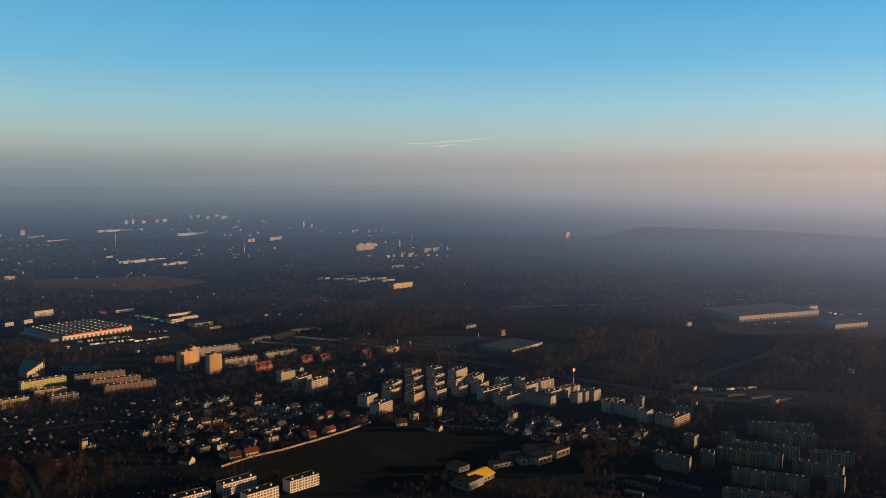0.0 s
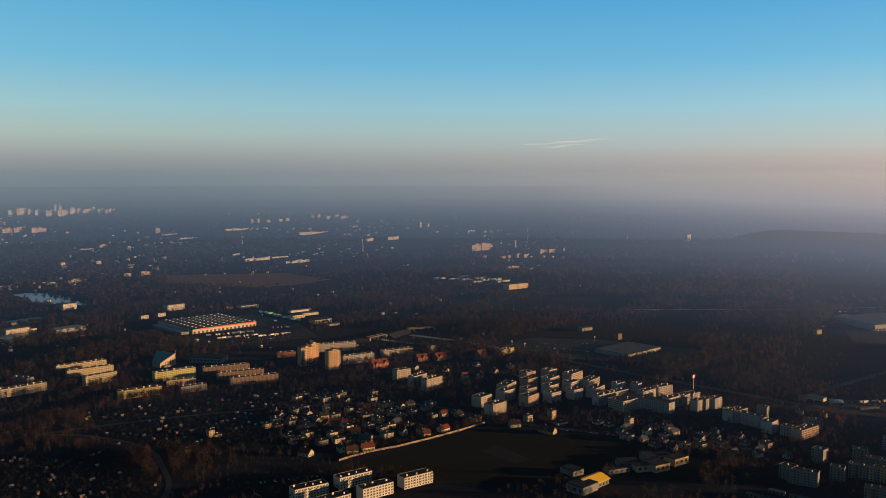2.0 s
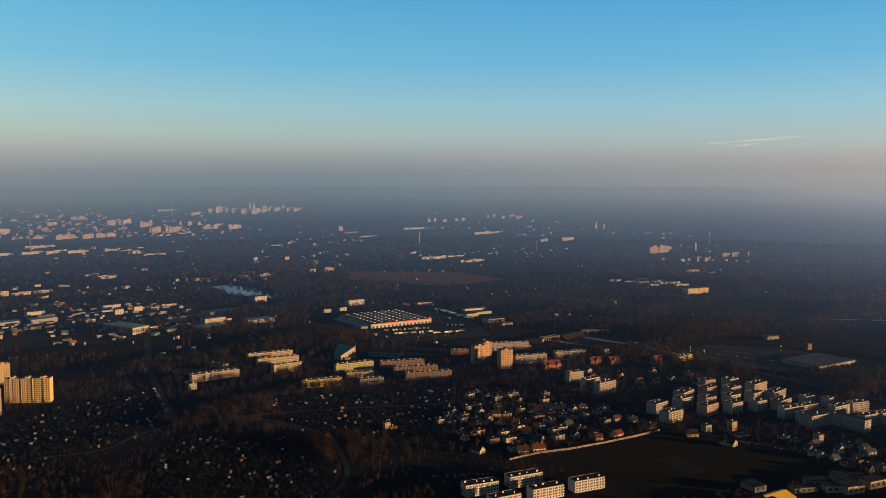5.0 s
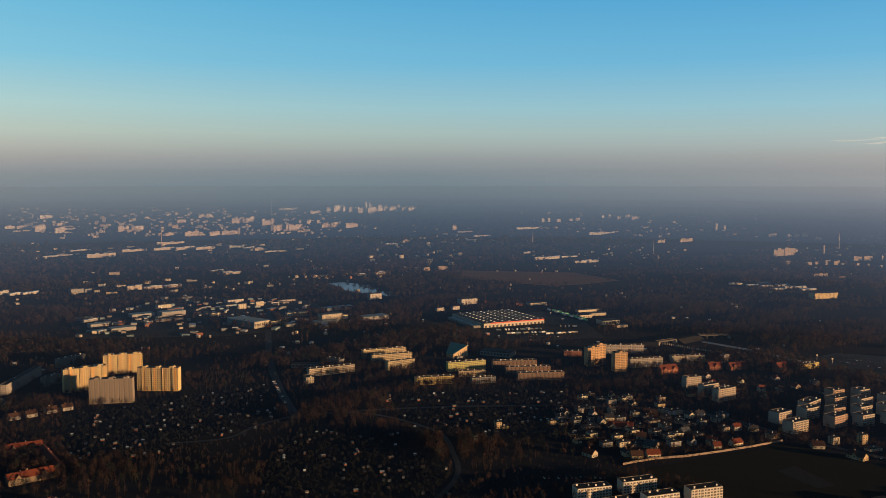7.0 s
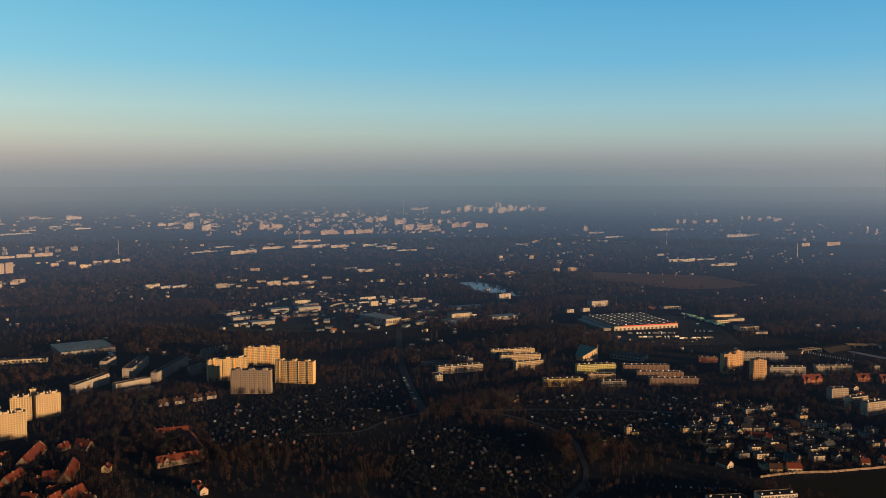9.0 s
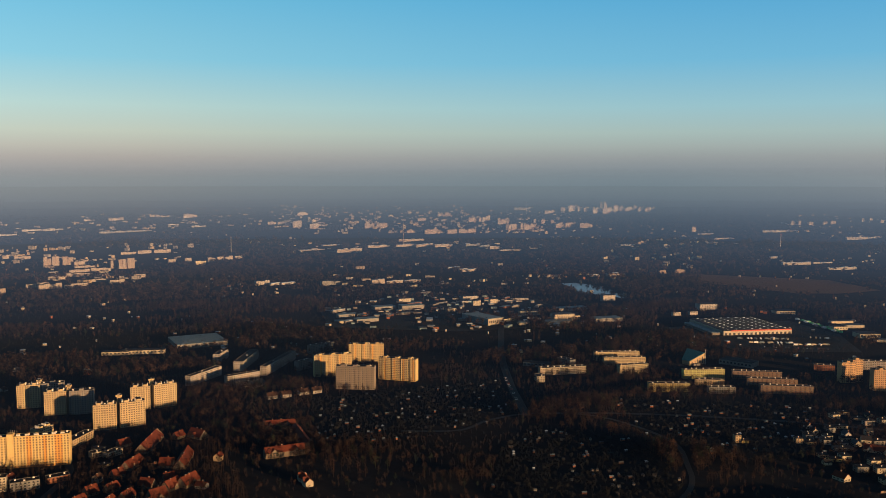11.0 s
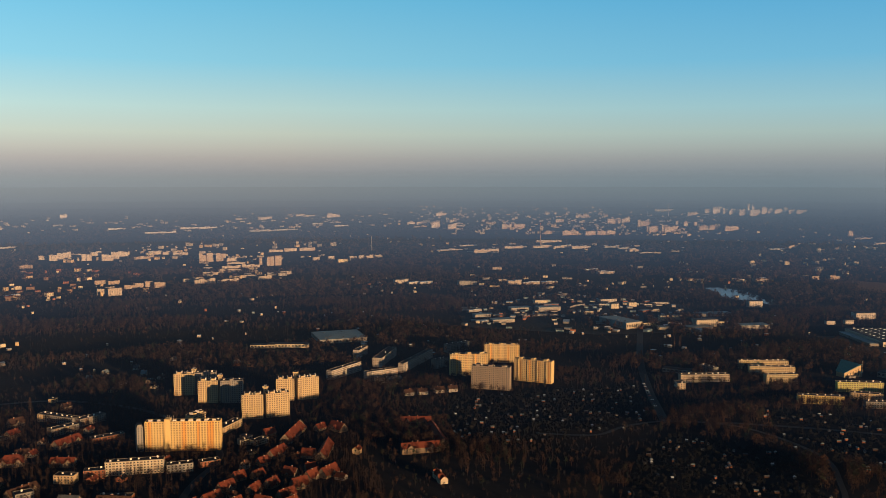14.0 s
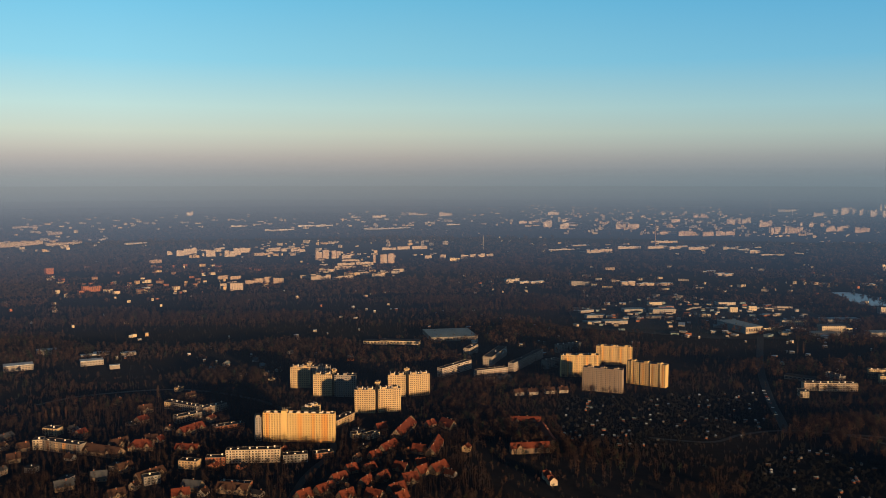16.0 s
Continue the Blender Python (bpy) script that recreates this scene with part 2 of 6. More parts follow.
# ---------------------------------------------------------------- mesh helpers
class Geo:
    """Collects boxes and polygons for one mesh."""

    def __init__(self):
        self.v, self.f = [], []

    def poly(self, *pts):
        k = len(self.v)
        self.v += pts
        self.f.append(tuple(range(k, k + len(pts))))
        return self

    def box(self, x0, x1, y0, y1, z0, z1, taper=0.0):
        k, t = len(self.v), taper
        self.v += [(x0, y0, z0), (x1, y0, z0), (x1, y1, z0), (x0, y1, z0), (x0 + t, y0 + t, z1), (x1 - t, y0 + t, z1), (x1 - t, y1 - t, z1), (x0 + t, y1 - t, z1)]
        self.f += [(k + a, k + b, k + c, k + d) for a, b, c, d in ((3, 2, 1, 0), (4, 5, 6, 7), (0, 1, 5, 4), (1, 2, 6, 5), (2, 3, 7, 6), (3, 0, 4, 7))]
        return self

    def tube(self, x, y, z0, z1, r0, r1, sides=12):
        k = len(self.v)
        for z, r in ((z0, r0), (z1, r1)):
            self.v += [(x + r * math.cos(2 * math.pi * i / sides), y + r * math.sin(2 * math.pi * i / sides), z) for i in range(sides)]
        self.f += [(k + i, k + (i + 1) % sides, k + sides + (i + 1) % sides, k + sides + i) for i in range(sides)]
        self.f.append(tuple(k + sides + i for i in range(sides)))
        return self

    def mesh(self, name, mat):
        me = bpy.data.meshes.new(name)
        me.from_pydata(self.v, [], self.f)
        me.materials.append(mat)
        return me


def thing(name, m, label, category, group="", kind=""):
    root = new(name)
    root.empty_display_size = 1.0
    root.matrix_world = m
    return tagged(root, label, category, group, kind)


def part(name, geo, mat, parent, label="", kind=""):
    ob = new(name, geo.mesh(name, mat) if isinstance(geo, Geo) else geo)
    ob.parent = parent
    return tagged(ob, label, kind=kind)


FAR_FROM, FAR_ROOM = 3300.0, 1500.0


def far(x, y, z=0.0, turn=0.0):
    """The pose of a thing at its true place on the plain; past 3.3 km the land is drawn together and rises with the eye's sight line."""
    d = math.hypot(x, y)
    r = d if d < FAR_FROM else FAR_FROM + FAR_ROOM * (1 - math.exp(-(d - FAR_FROM) / FAR_ROOM))
    k = r / d
    return pose(x * k, y * k, EYE * (1 - k) + z * k, 0, 0, turn) @ Matrix.Scale(k, 4)


# a coarse map of what the ground is taken up by, so that trees and sheds keep off it
CELL, MAP_X, MAP_Y = 4.0, -3400.0, -400.0
taken = np.zeros((1500, 1000), dtype=np.uint8)


def take(px, py, code=1):
    i, j = ((np.asarray(px) - MAP_X) / CELL).astype(int), ((np.asarray(py) - MAP_Y) / CELL).astype(int)
    ok = (i >= 0) & (i < taken.shape[0]) & (j >= 0) & (j < taken.shape[1])
    taken[i[ok], j[ok]] = code


def take_box(m, x0, x1, y0, y1, code=1):
    xs, ys = np.meshgrid(np.arange(x0, x1 + 3, 3.0), np.arange(y0, y1 + 3, 3.0))
    take(m[0][0] * xs + m[0][1] * ys + m[0][3], m[1][0] * xs + m[1][1] * ys + m[1][3], code)


def is_taken(px, py):
    i, j = ((px - MAP_X) / CELL).astype(int), ((py - MAP_Y) / CELL).astype(int)
    ok = (i >= 0) & (i < taken.shape[0]) & (j >= 0) & (j < taken.shape[1])
    out = np.zeros(len(px), dtype=np.uint8)
    out[ok] = taken[i[ok], j[ok]]
    return out


def inside(px, py, poly):
    hit = np.zeros(np.shape(px), dtype=bool)
    for (ax, ay), (bx, by) in zip(poly, poly[1:] + poly[:1]):
        if ay != by:
            hit ^= ((ay > py) != (by > py)) & (px < (bx - ax) * (py - ay) / (by - ay) + ax)
    return hit


def take_poly(poly, code):
    xs, ys = np.meshgrid(np.arange(min(p[0] for p in poly), max(p[0] for p in poly), 3.0), np.arange(min(p[1] for p in poly), max(p[1] for p in poly), 3.0))
    ok = inside(xs, ys, poly)
    take(xs[ok], ys[ok], code)


# ---------------------------------------------------------------- setting: ground, painted haze shells, water, roads
def ground_sheet():
    rings = [0, 300, 600, 900, 1200, 1600, 2000, 2500, 3000, 3300, 3700, 4200, 4800, 5500, 6500, 8000, 10000, 13000, 17000, 24000, 40000]
    g, sides = Geo(), 96
    g.v.append((0, 0, 0))
    for d in rings[1:]:
        for i in range(sides):
            a = 2 * math.pi * i / sides
            m = far(d * math.cos(a), d * math.sin(a))
            g.v.append(tuple(m.translation))
    for k in range(len(rings) - 2):
        for i in range(sides):
            a, b = 1 + k * sides + i, 1 + k * sides + (i + 1) % sides
            g.f.append((a, a + sides, b + sides, b))
    g.f += [(0, 1 + i, 1 + (i + 1) % sides) for i in range(sides)]
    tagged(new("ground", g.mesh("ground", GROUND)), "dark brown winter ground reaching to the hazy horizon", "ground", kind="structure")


# an added curved sheet whose glow imitates haze
def haze_shell(radius, stops):
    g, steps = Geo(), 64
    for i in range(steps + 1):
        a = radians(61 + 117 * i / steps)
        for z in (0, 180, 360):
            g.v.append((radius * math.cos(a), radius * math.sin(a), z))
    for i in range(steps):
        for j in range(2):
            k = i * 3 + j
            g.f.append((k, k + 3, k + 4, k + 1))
    bank = tagged(new("backdrop", g.mesh("backdrop", haze_shell_material("far_haze", stops))), "glowing see-through shell painted as grey evening haze", "haze", kind="structure")
    bank.visible_shadow = False        # shadow rays off, so the shells don't block the low sun


def patch(name, poly, mat, z, label, code=2):
    g = Geo().poly(*[(x, y, z) for x, y in poly])
    take_poly(poly, code)
    return tagged(new(name, g.mesh(name, mat)), label, name, kind="structure")


def clear_shore(poly):
    """Low bare shore on the near side of a pond."""
    for k in (0.985, 0.972):
        take_poly([(x * k, y * k) for x, y in poly], 2)


def ribbon(name, pts, width, mat, z, label, code=2, thick=0.0):
    """A road or path along a smooth line."""
    line = []
    ext = [pts[0]] + pts + [pts[-1]]
    for a, b, c, d in zip(ext, ext[1:], ext[2:], ext[3:]):
        for k in range(6):
            t = k / 6
            line.append(tuple(0.5 * (2 * b[i] + (c[i] - a[i]) * t + (2 * a[i] - 5 * b[i] + 4 * c[i] - d[i]) * t * t + (3 * b[i] - a[i] - 3 * c[i] + d[i]) * t ** 3) for i in (0, 1)))
    line.append(pts[-1])
    g = Geo()
    for i, p in enumerate(line):
        a, b = line[max(i - 1, 0)], line[min(i + 1, len(line) - 1)]
        d = Vector((b[0] - a[0], b[1] - a[1])).normalized()
        for s in (-1, 1):
            g.v.append((p[0] - s * d.y * width / 2, p[1] + s * d.x * width / 2, z))
        for s in np.arange(-width / 2 - 2, width / 2 + 2.1, 3):
            for e in np.arange(0, 1, 0.2):
                take([p[0] - s * d.y + e * (b[0] - p[0])], [p[1] + s * d.x + e * (b[1] - p[1])], code)
    g.f = [(2 * i, 2 * i + 2, 2 * i + 3, 2 * i + 1) for i in range(len(line) - 1)]
    return tagged(new(name, g.mesh(name, mat)), label, name, kind="structure"), line


ground_sheet()
# glowing rings stand in for haze, the nearest in front of every building
HAZE_RINGS = [770, 1000, 1800, 2750, 4150]
for a, b, thick in zip(HAZE_RINGS, HAZE_RINGS[1:], (0.011, 0.042, 0.150, 0.28)):
    haze_shell(a, [(0, thick * 0.6 if a < 800 else 0.0), (EYE * (1 - a / b), thick), (250, thick), (305, thick * 0.6), (350, 0.0)])
haze_shell(4150.0, [(0, 0.0), (15, 0.10), (86, 0.29), (140, 0.47), (190, 0.69), (230, 0.88), (300, 1.0), (318, 0.95), (336, 0.6), (360, 0.0)])
# a wooded ridge and a spoil heap on the skyline
def hill(yaw0, yaw1, distance, height, label):
    g, steps = Geo(), 40
    for i in range(steps + 1):
        t = i / steps
        a = radians(90 + yaw0 + (yaw1 - yaw0) * t)
        s = min(1.0, 9 * t, 3.2 * (1 - t))
        h = height * s * s * (3 - 2 * s) * (1 - 0.9 * t) * (0.94 + 0.06 * math.sin(9 * t) + 0.02 * math.sin(31 * t))
        for d, z in ((distance - 120, -5), (distance, h), (distance + 90, -5)):
            g.v.append((d * math.cos(a), d * math.sin(a), z))
    for i in range(steps):
        for j in range(2):
            g.f.append((3 * i + j, 3 * i + j + 1, 3 * i + j + 4, 3 * i + j + 3))
    tagged(new("backdrop", g.mesh("backdrop", GROUND)), label, "hill", kind="structure")


hill(-8.0, -60.0, 4100.0, 100.0, "long dark wooded ridge on the hazy skyline")
def mound():
    """A flat-topped spoil heap on the far skyline."""
    g, sides = Geo(), 16
    a = radians(90 - 0.8)
    cx, cy = 4780 * math.cos(a), 4780 * math.sin(a)
    for r, z in ((75, 150), (50, 176), (26, 192), (10, 196)):
        g.v += [(cx + r * math.cos(2 * math.pi * k / sides), cy + r * math.sin(2 * math.pi * k / sides), z) for k in range(sides)]
    for j in range(3):
        g.f += [(16 * j + k, 16 * j + (k + 1) % 16, 16 * j + 16 + (k + 1) % 16, 16 * j + 16 + k) for k in range(sides)]
    g.f.append(tuple(range(48, 64)))
    tagged(new("backdrop", g.mesh("backdrop", GROUND)), "dark flat-topped spoil heap on the skyline", "hill", kind="structure")


mound()


def wisp(yaw, high, long, tall, name="cloud"):
    """A thin streak of cloud low over the skyline."""
    g, steps = Geo(), 24
    a0 = radians(90 + yaw)
    for i in range(steps + 1):
        t = i / steps * 2 - 1
        a = a0 - t * long / 2 / 4700
        h = tall * (1 - t * t) * (0.7 + 0.3 * math.sin(5 * t + high))
        z = high + 14 * t + 3 * math.sin(4 * t)
        r = 4640 + 160 * t
        g.v += [(r * math.cos(a), r * math.sin(a), z - h / 2), (r * math.cos(a), r * math.sin(a), z + h / 2 + 0.01)]
    g.f = [(2 * i, 2 * i + 2, 2 * i + 3, 2 * i + 1) for i in range(steps)]
    ob = new("backdrop", g.mesh("backdrop", CLOUD))
    tagged(ob, "thin pale streak of evening cloud", "cloud", kind="structure")


wisp(0.2, 502, 420, 14)
wisp(-1.6, 515, 380, 9)
wisp(-0.2, 486, 260, 10)
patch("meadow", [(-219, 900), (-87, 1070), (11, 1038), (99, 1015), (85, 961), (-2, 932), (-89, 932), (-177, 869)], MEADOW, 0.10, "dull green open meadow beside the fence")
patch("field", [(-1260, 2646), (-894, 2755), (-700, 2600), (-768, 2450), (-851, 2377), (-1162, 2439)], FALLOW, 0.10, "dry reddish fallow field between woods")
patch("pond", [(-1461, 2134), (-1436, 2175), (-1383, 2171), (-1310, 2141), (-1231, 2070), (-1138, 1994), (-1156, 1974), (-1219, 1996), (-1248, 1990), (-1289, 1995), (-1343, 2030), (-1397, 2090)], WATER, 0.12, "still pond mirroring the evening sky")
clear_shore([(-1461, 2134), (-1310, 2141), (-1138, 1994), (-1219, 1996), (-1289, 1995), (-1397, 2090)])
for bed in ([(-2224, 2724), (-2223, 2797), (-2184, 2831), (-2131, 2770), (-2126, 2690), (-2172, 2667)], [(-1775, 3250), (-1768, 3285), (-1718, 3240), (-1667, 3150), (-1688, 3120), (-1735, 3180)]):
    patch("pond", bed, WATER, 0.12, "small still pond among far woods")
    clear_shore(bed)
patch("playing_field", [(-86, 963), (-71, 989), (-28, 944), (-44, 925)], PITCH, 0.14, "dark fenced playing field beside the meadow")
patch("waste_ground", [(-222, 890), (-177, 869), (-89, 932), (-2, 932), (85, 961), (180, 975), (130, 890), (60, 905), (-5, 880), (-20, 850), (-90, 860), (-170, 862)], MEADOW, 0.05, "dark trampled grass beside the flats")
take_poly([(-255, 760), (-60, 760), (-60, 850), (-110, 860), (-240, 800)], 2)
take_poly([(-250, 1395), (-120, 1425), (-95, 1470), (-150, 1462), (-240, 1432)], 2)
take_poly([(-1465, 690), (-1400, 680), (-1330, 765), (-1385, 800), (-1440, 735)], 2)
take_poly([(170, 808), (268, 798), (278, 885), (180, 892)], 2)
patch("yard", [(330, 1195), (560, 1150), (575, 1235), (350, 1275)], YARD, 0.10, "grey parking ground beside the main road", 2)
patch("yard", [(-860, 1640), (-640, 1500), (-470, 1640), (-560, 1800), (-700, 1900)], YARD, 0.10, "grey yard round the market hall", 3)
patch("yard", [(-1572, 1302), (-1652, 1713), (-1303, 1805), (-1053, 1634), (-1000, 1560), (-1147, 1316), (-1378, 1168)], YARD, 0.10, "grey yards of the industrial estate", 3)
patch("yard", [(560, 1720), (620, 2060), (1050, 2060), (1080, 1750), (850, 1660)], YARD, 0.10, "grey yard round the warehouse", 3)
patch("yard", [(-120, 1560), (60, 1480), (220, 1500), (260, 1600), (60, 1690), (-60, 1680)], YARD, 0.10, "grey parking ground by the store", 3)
ribbon("road", [(-170, 1790), (-120, 1835), (20, 1950), (300, 2120)], 10, ASPHALT, 0.16, "asphalt country road beyond the bridges")
ribbon("road", [(330, 1250), (470, 1400), (640, 1560), (820, 1640), (1100, 1700)], 12, ASPHALT, 0.15, "asphalt road to the warehouse")
ribbon("road", [(160, 2080), (420, 2120), (700, 2180), (1000, 2330), (1400, 2700)], 9, ROAD_SHEEN, 0.15, "country road across fields with a pale sheen painted in")
ribbon("road", [(-292, 1683), (-250, 1662), (-194, 1634), (-141, 1596), (-108, 1572)], 15, ROAD_SHEEN, 0.18, "wide carriageway with a pale grazing sheen painted in")
ribbon("road", [(-108, 1572), (-60, 1535), (60, 1440), (250, 1290), (420, 1180), (640, 1100)], 15, ASPHALT, 0.18, "wide asphalt main road")
ribbon("road", [(-1300, 1650), (-960, 1217), (-800, 1035), (-715, 948), (-667, 900)], 12, ASPHALT, 0.16, "tree-lined asphalt street")
ribbon("road", [(-740, 740), (-689, 790), (-690, 850), (-667, 915), (-592, 960), (-480, 930), (-420, 860), (-380, 780), (-370, 640)], 6, ASPHALT, 0.20, "curving asphalt street between garden plots")
ribbon("road", [(-667, 915), (-592, 984), (-480, 1060), (-340, 1130), (-200, 1160), (-60, 1090), (60, 1050), (240, 1010)], 8, ASPHALT, 0.14, "narrow asphalt estate road")
ribbon("road", [(-1289, 130), (-1307, 202), (-1273, 322), (-1150, 400), (-1000, 420)], 8, ASPHALT, 0.16, "narrow asphalt town street")
ribbon("road", [(-1000, 420), (-900, 400), (-820, 330), (-700, 250)], 8, ASPHALT, 0.18, "narrow asphalt town street")


# ---------------------------------------------------------------- blocks of flats
PANE = Geo().box(-0.05, 0.05, -0.8, 0.8, 0.0, 1.45).mesh("window", GLASS)
STYLE = {
    # look in words, bay width, window width, which bays have balconies, stair heads on the roof
    "orange": ("tall cream panel block of flats with orange bands", 3.1, 1.6, 0, 0), "white": ("low white panel block of flats", 3.3, 1.6, 4, 0),
    "tower": ("tall beige panel tower block with roof vents", 3.0, 1.5, 3, 2), "gold": ("tall golden-yellow panel block with stair heads", 3.2, 1.5, 3, 3),
    "greige": ("tall grey-beige weathered panel block of flats", 3.2, 1.6, 2, 3), "slab": ("long pale grey panel block of flats", 3.2, 1.7, 3, 0),
    "grey": ("plain grey flat-roofed building", 3.4, 1.8, 0, 0), "tan": ("tan rendered flat-roofed town building", 3.4, 1.4, 0, 0),
    "brick": ("dark red brick flat-roofed building", 3.4, 1.4, 0, 0), "brickslab": ("long brick-red slab block with pale bands", 3.2, 1.8, 2, 0),
    "pale": ("tall pale ochre tower block", 3.0, 1.5, 3, 1), "yellowgreen": ("long yellow-green panel block of flats", 3.2, 1.6, 2, 0),
    "yellow": ("long yellow panel block of flats", 3.2, 1.6, 3, 0), "balcony": ("small beige block of flats with balconies", 3.0, 2.0, 2, 0),
    "rosy": ("five-storey block with rosy painted panels", 3.0, 2.0, 2, 0), "gold5": ("long golden panel block among bare trees", 3.2, 1.7, 2, 0), "whiteframe": ("long white block with framed balconies", 3.6, 1.8, 1, 0),
    "pointwhite": ("white five-storey block with dark loggias", 3.2, 2.0, 2, 0), "concrete5": ("long grey weathered panel block of flats", 3.2, 1.7, 3, 0), "concrete": ("tall tower block wing painted grey for its shade", 3.0, 1.5, 3, 1), "far": ("pale block of flats far out in haze", 4.5, 2.6, 0, 0),
}


def block(x, y, turn, length, depth, storeys, style, single=False):
    """A block of flats. Its sunny front lies through (x, y) and faces turn; the body reaches back from it."""
    words, bay, win_w, bal_every, stair_heads = STYLE[style]
    m = far(x, y, 0, turn)
    if math.hypot(x, y) < 3200:
        take_box(m, -depth - 2, 2, -length / 2 - 2, length / 2 + 1)
    h, wall = storeys * 2.8 + 0.6, WALL[style]
    rnd = random.Random(int(x * 13 + y * 7))
    root = thing("apartment_block" if storeys > 2 else "town_building", m, words, "building", "panel blocks" if storeys > 3 else "")
    body = Geo().box(-depth, 0, -length / 2, length / 2, 0, h)
    body.f.pop(1)
    part("wall", body, wall, root)
    roof = Geo().box(-depth + 0.3, -0.3, -length / 2 + 0.3, length / 2 - 0.3, h - 0.6, h)
    part("roof", roof, ROOF["felt"], root, "dark bitumen flat roof")
    rim = Geo()
    for a in ((-depth - 0.05, -depth + 0.3, -length / 2, length / 2), (-0.3, 0.05, -length / 2, length / 2), (-depth + 0.3, -0.3, -length / 2 - 0.05, -length / 2 + 0.3), (-depth + 0.3, -0.3, length / 2 - 0.3, length / 2 + 0.05)):
        rim.box(*a, h, h + 0.45)
    part("parapet", rim, TRIM if style != "orange" else wall, root)
    # roof clutter
    for k in range(max(1, int(length / 9))):
        a = -length / 2 + (k + 0.3 + 0.4 * rnd.random()) * length / max(1, int(length / 9))
        b = -depth * (0.25 + 0.5 * rnd.random())
        w = 0.5 + 0.5 * rnd.random()
        part("vent", Geo().box(b - 0.5, b + 0.5, a - w, a + w, h, h + 1.1 + rnd.random()), VENT, root)
    for k in range(stair_heads):
        a = -length / 2 + (k + 0.5) * length / stair_heads
        head = part("stair_head", Geo().box(-depth * 0.75, -0.2 if style == "gold" else -1.5, a - 2.4, a + 2.4, h, h + 2.8), wall, root)
        part("roof_slab", Geo().box(-depth * 0.75 - 0.2, 0.0, a - 2.6, a + 2.6, h + 2.8, h + 3.0), ROOF["felt"], head, "dark felt slab")
    # openings: front and back by length, ends by depth when the end is long
    sides = [(0.0, 0.0, 0.0, length), (-depth, 0.0, 180.0, length)]
    if depth > 18:
        sides += [(-depth / 2, -length / 2, -90.0, depth), (-depth / 2, length / 2, 90.0, depth)]
    for si, (sx, sy, st, run) in enumerate(sides):
        bays = max(1, int(run / bay))
        step = run / bays
        c, s = math.cos(radians(st)), math.sin(radians(st))
        panes, shade, slabs = Geo(), Geo(), Geo()
        put = []
        for i in range(bays):
            a = -run / 2 + (i + 0.5) * step
            balcony = bal_every and i % bal_every == bal_every // 2 and run > 9
            if style == "tower" and abs(a) > run / 2 - 1.2:
                continue
            for f in range(storeys):
                z = f * 2.8 + 0.95
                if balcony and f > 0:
                    # dark panel on the flat wall, a painted recess shade
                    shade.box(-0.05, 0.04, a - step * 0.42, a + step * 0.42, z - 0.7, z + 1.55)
                    slabs.box(0.0, 1.0, a - step * 0.44, a + step * 0.44, z - 0.95, z - 0.80).box(0.92, 1.0, a - step * 0.44, a + step * 0.44, z - 0.80, z + 0.12)
                else:
                    put.append((a, z))
                    if not (single and si == 0):
                        panes.box(-0.05, 0.05, a - win_w / 2, a + win_w / 2, z, z + 1.45)
        spin = pose(sx, sy, 0, 0, 0, st)
        if single and si == 0:
            for a, z in put:
                ob = part("window", PANE, None, root)
                ob.matrix_local = pose(0, a, z)
        for name, g, mat, word in (("glazing", panes, GLASS, "rows of dark windows"), ("loggia_front", shade, LOGGIA, "dark panels painted as loggia shade"), ("balcony_front", slabs, wall, "stacked balcony slabs and parapets")):
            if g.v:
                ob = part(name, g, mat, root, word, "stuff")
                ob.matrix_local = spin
    if style == "concrete5" and length > 30:
        for k in range(int(length / 13)):
            a = -length / 2 + 6 + k * 13 + 3 * rnd.random()
            part("colour_band", Geo().box(-0.02, 0.025, a - 2.6, a + 2.6, 0.6, h - 0.3), WALL[("brickslab", "tan", "apricot")[k % 3]], root, "brownish painted wall panel")
        part("colour_band", Geo().box(-depth * 0.8, -depth * 0.2, -length / 2 - 0.03, -length / 2 + 0.02, 1.5, h - 2), WALL["brickslab"], root, "brownish painted wall panel")
    if style == "orange":
        part("colour_band", Geo().box(-0.02, 0.024, -length / 2, length / 2, 0.0, 2.6), WALL["apricot"], root, "orange painted ground floor")
        for a, w in ((-0.44, 2.0), (0.02, 2.6), (0.21, 1.8), (0.37, 4.0)):
            part("colour_band", Geo().box(-0.02, 0.03, a * length - w, a * length + w, 2.6, h), WALL["apricot"], root, "orange painted band")
        part("stair_tower", Geo().box(-depth * 0.6, 1.4, -length * 0.20 - 3, -length * 0.20 + 3, 0, h + 3.4), wall, root)
        for k in range(9):
            part("vent", Geo().box(-4.5, -3.0, -length / 2 + 4 + k * length / 9.5, -length / 2 + 8 + k * length / 9.5, h, h + 1.6), VENT, root)
        for k in range(5):
            part("mast", Geo().tube(-6, -20 + k * 2.2, h, h + 6, 0.12, 0.08, 6), VENT, root)
    if style == "tower":
        for k in range(4):
            a = -length / 2 + 3.5 + k * (length - 7) / 3
            part("vent", Geo().box(-depth * 0.5 - 2.6, -depth * 0.5 + 2.6, a - 0.5, a + 0.5, h, h + 3.2), VENT, root)
    if style == "gold":
        for k in range(4):
            a = -length / 2 + (k + 0.5) * length / 4
            part("balcony_stack", Geo().box(0.0, 1.2, a - 0.25, a + 0.25, 0, h), wall, root)
            part("colour_band", Geo().box(-0.02, 0.03, a + 2.2, a + 4.6, 0.6, h - 0.3), WALL["apricot"], root, "orange painted band")
    return root


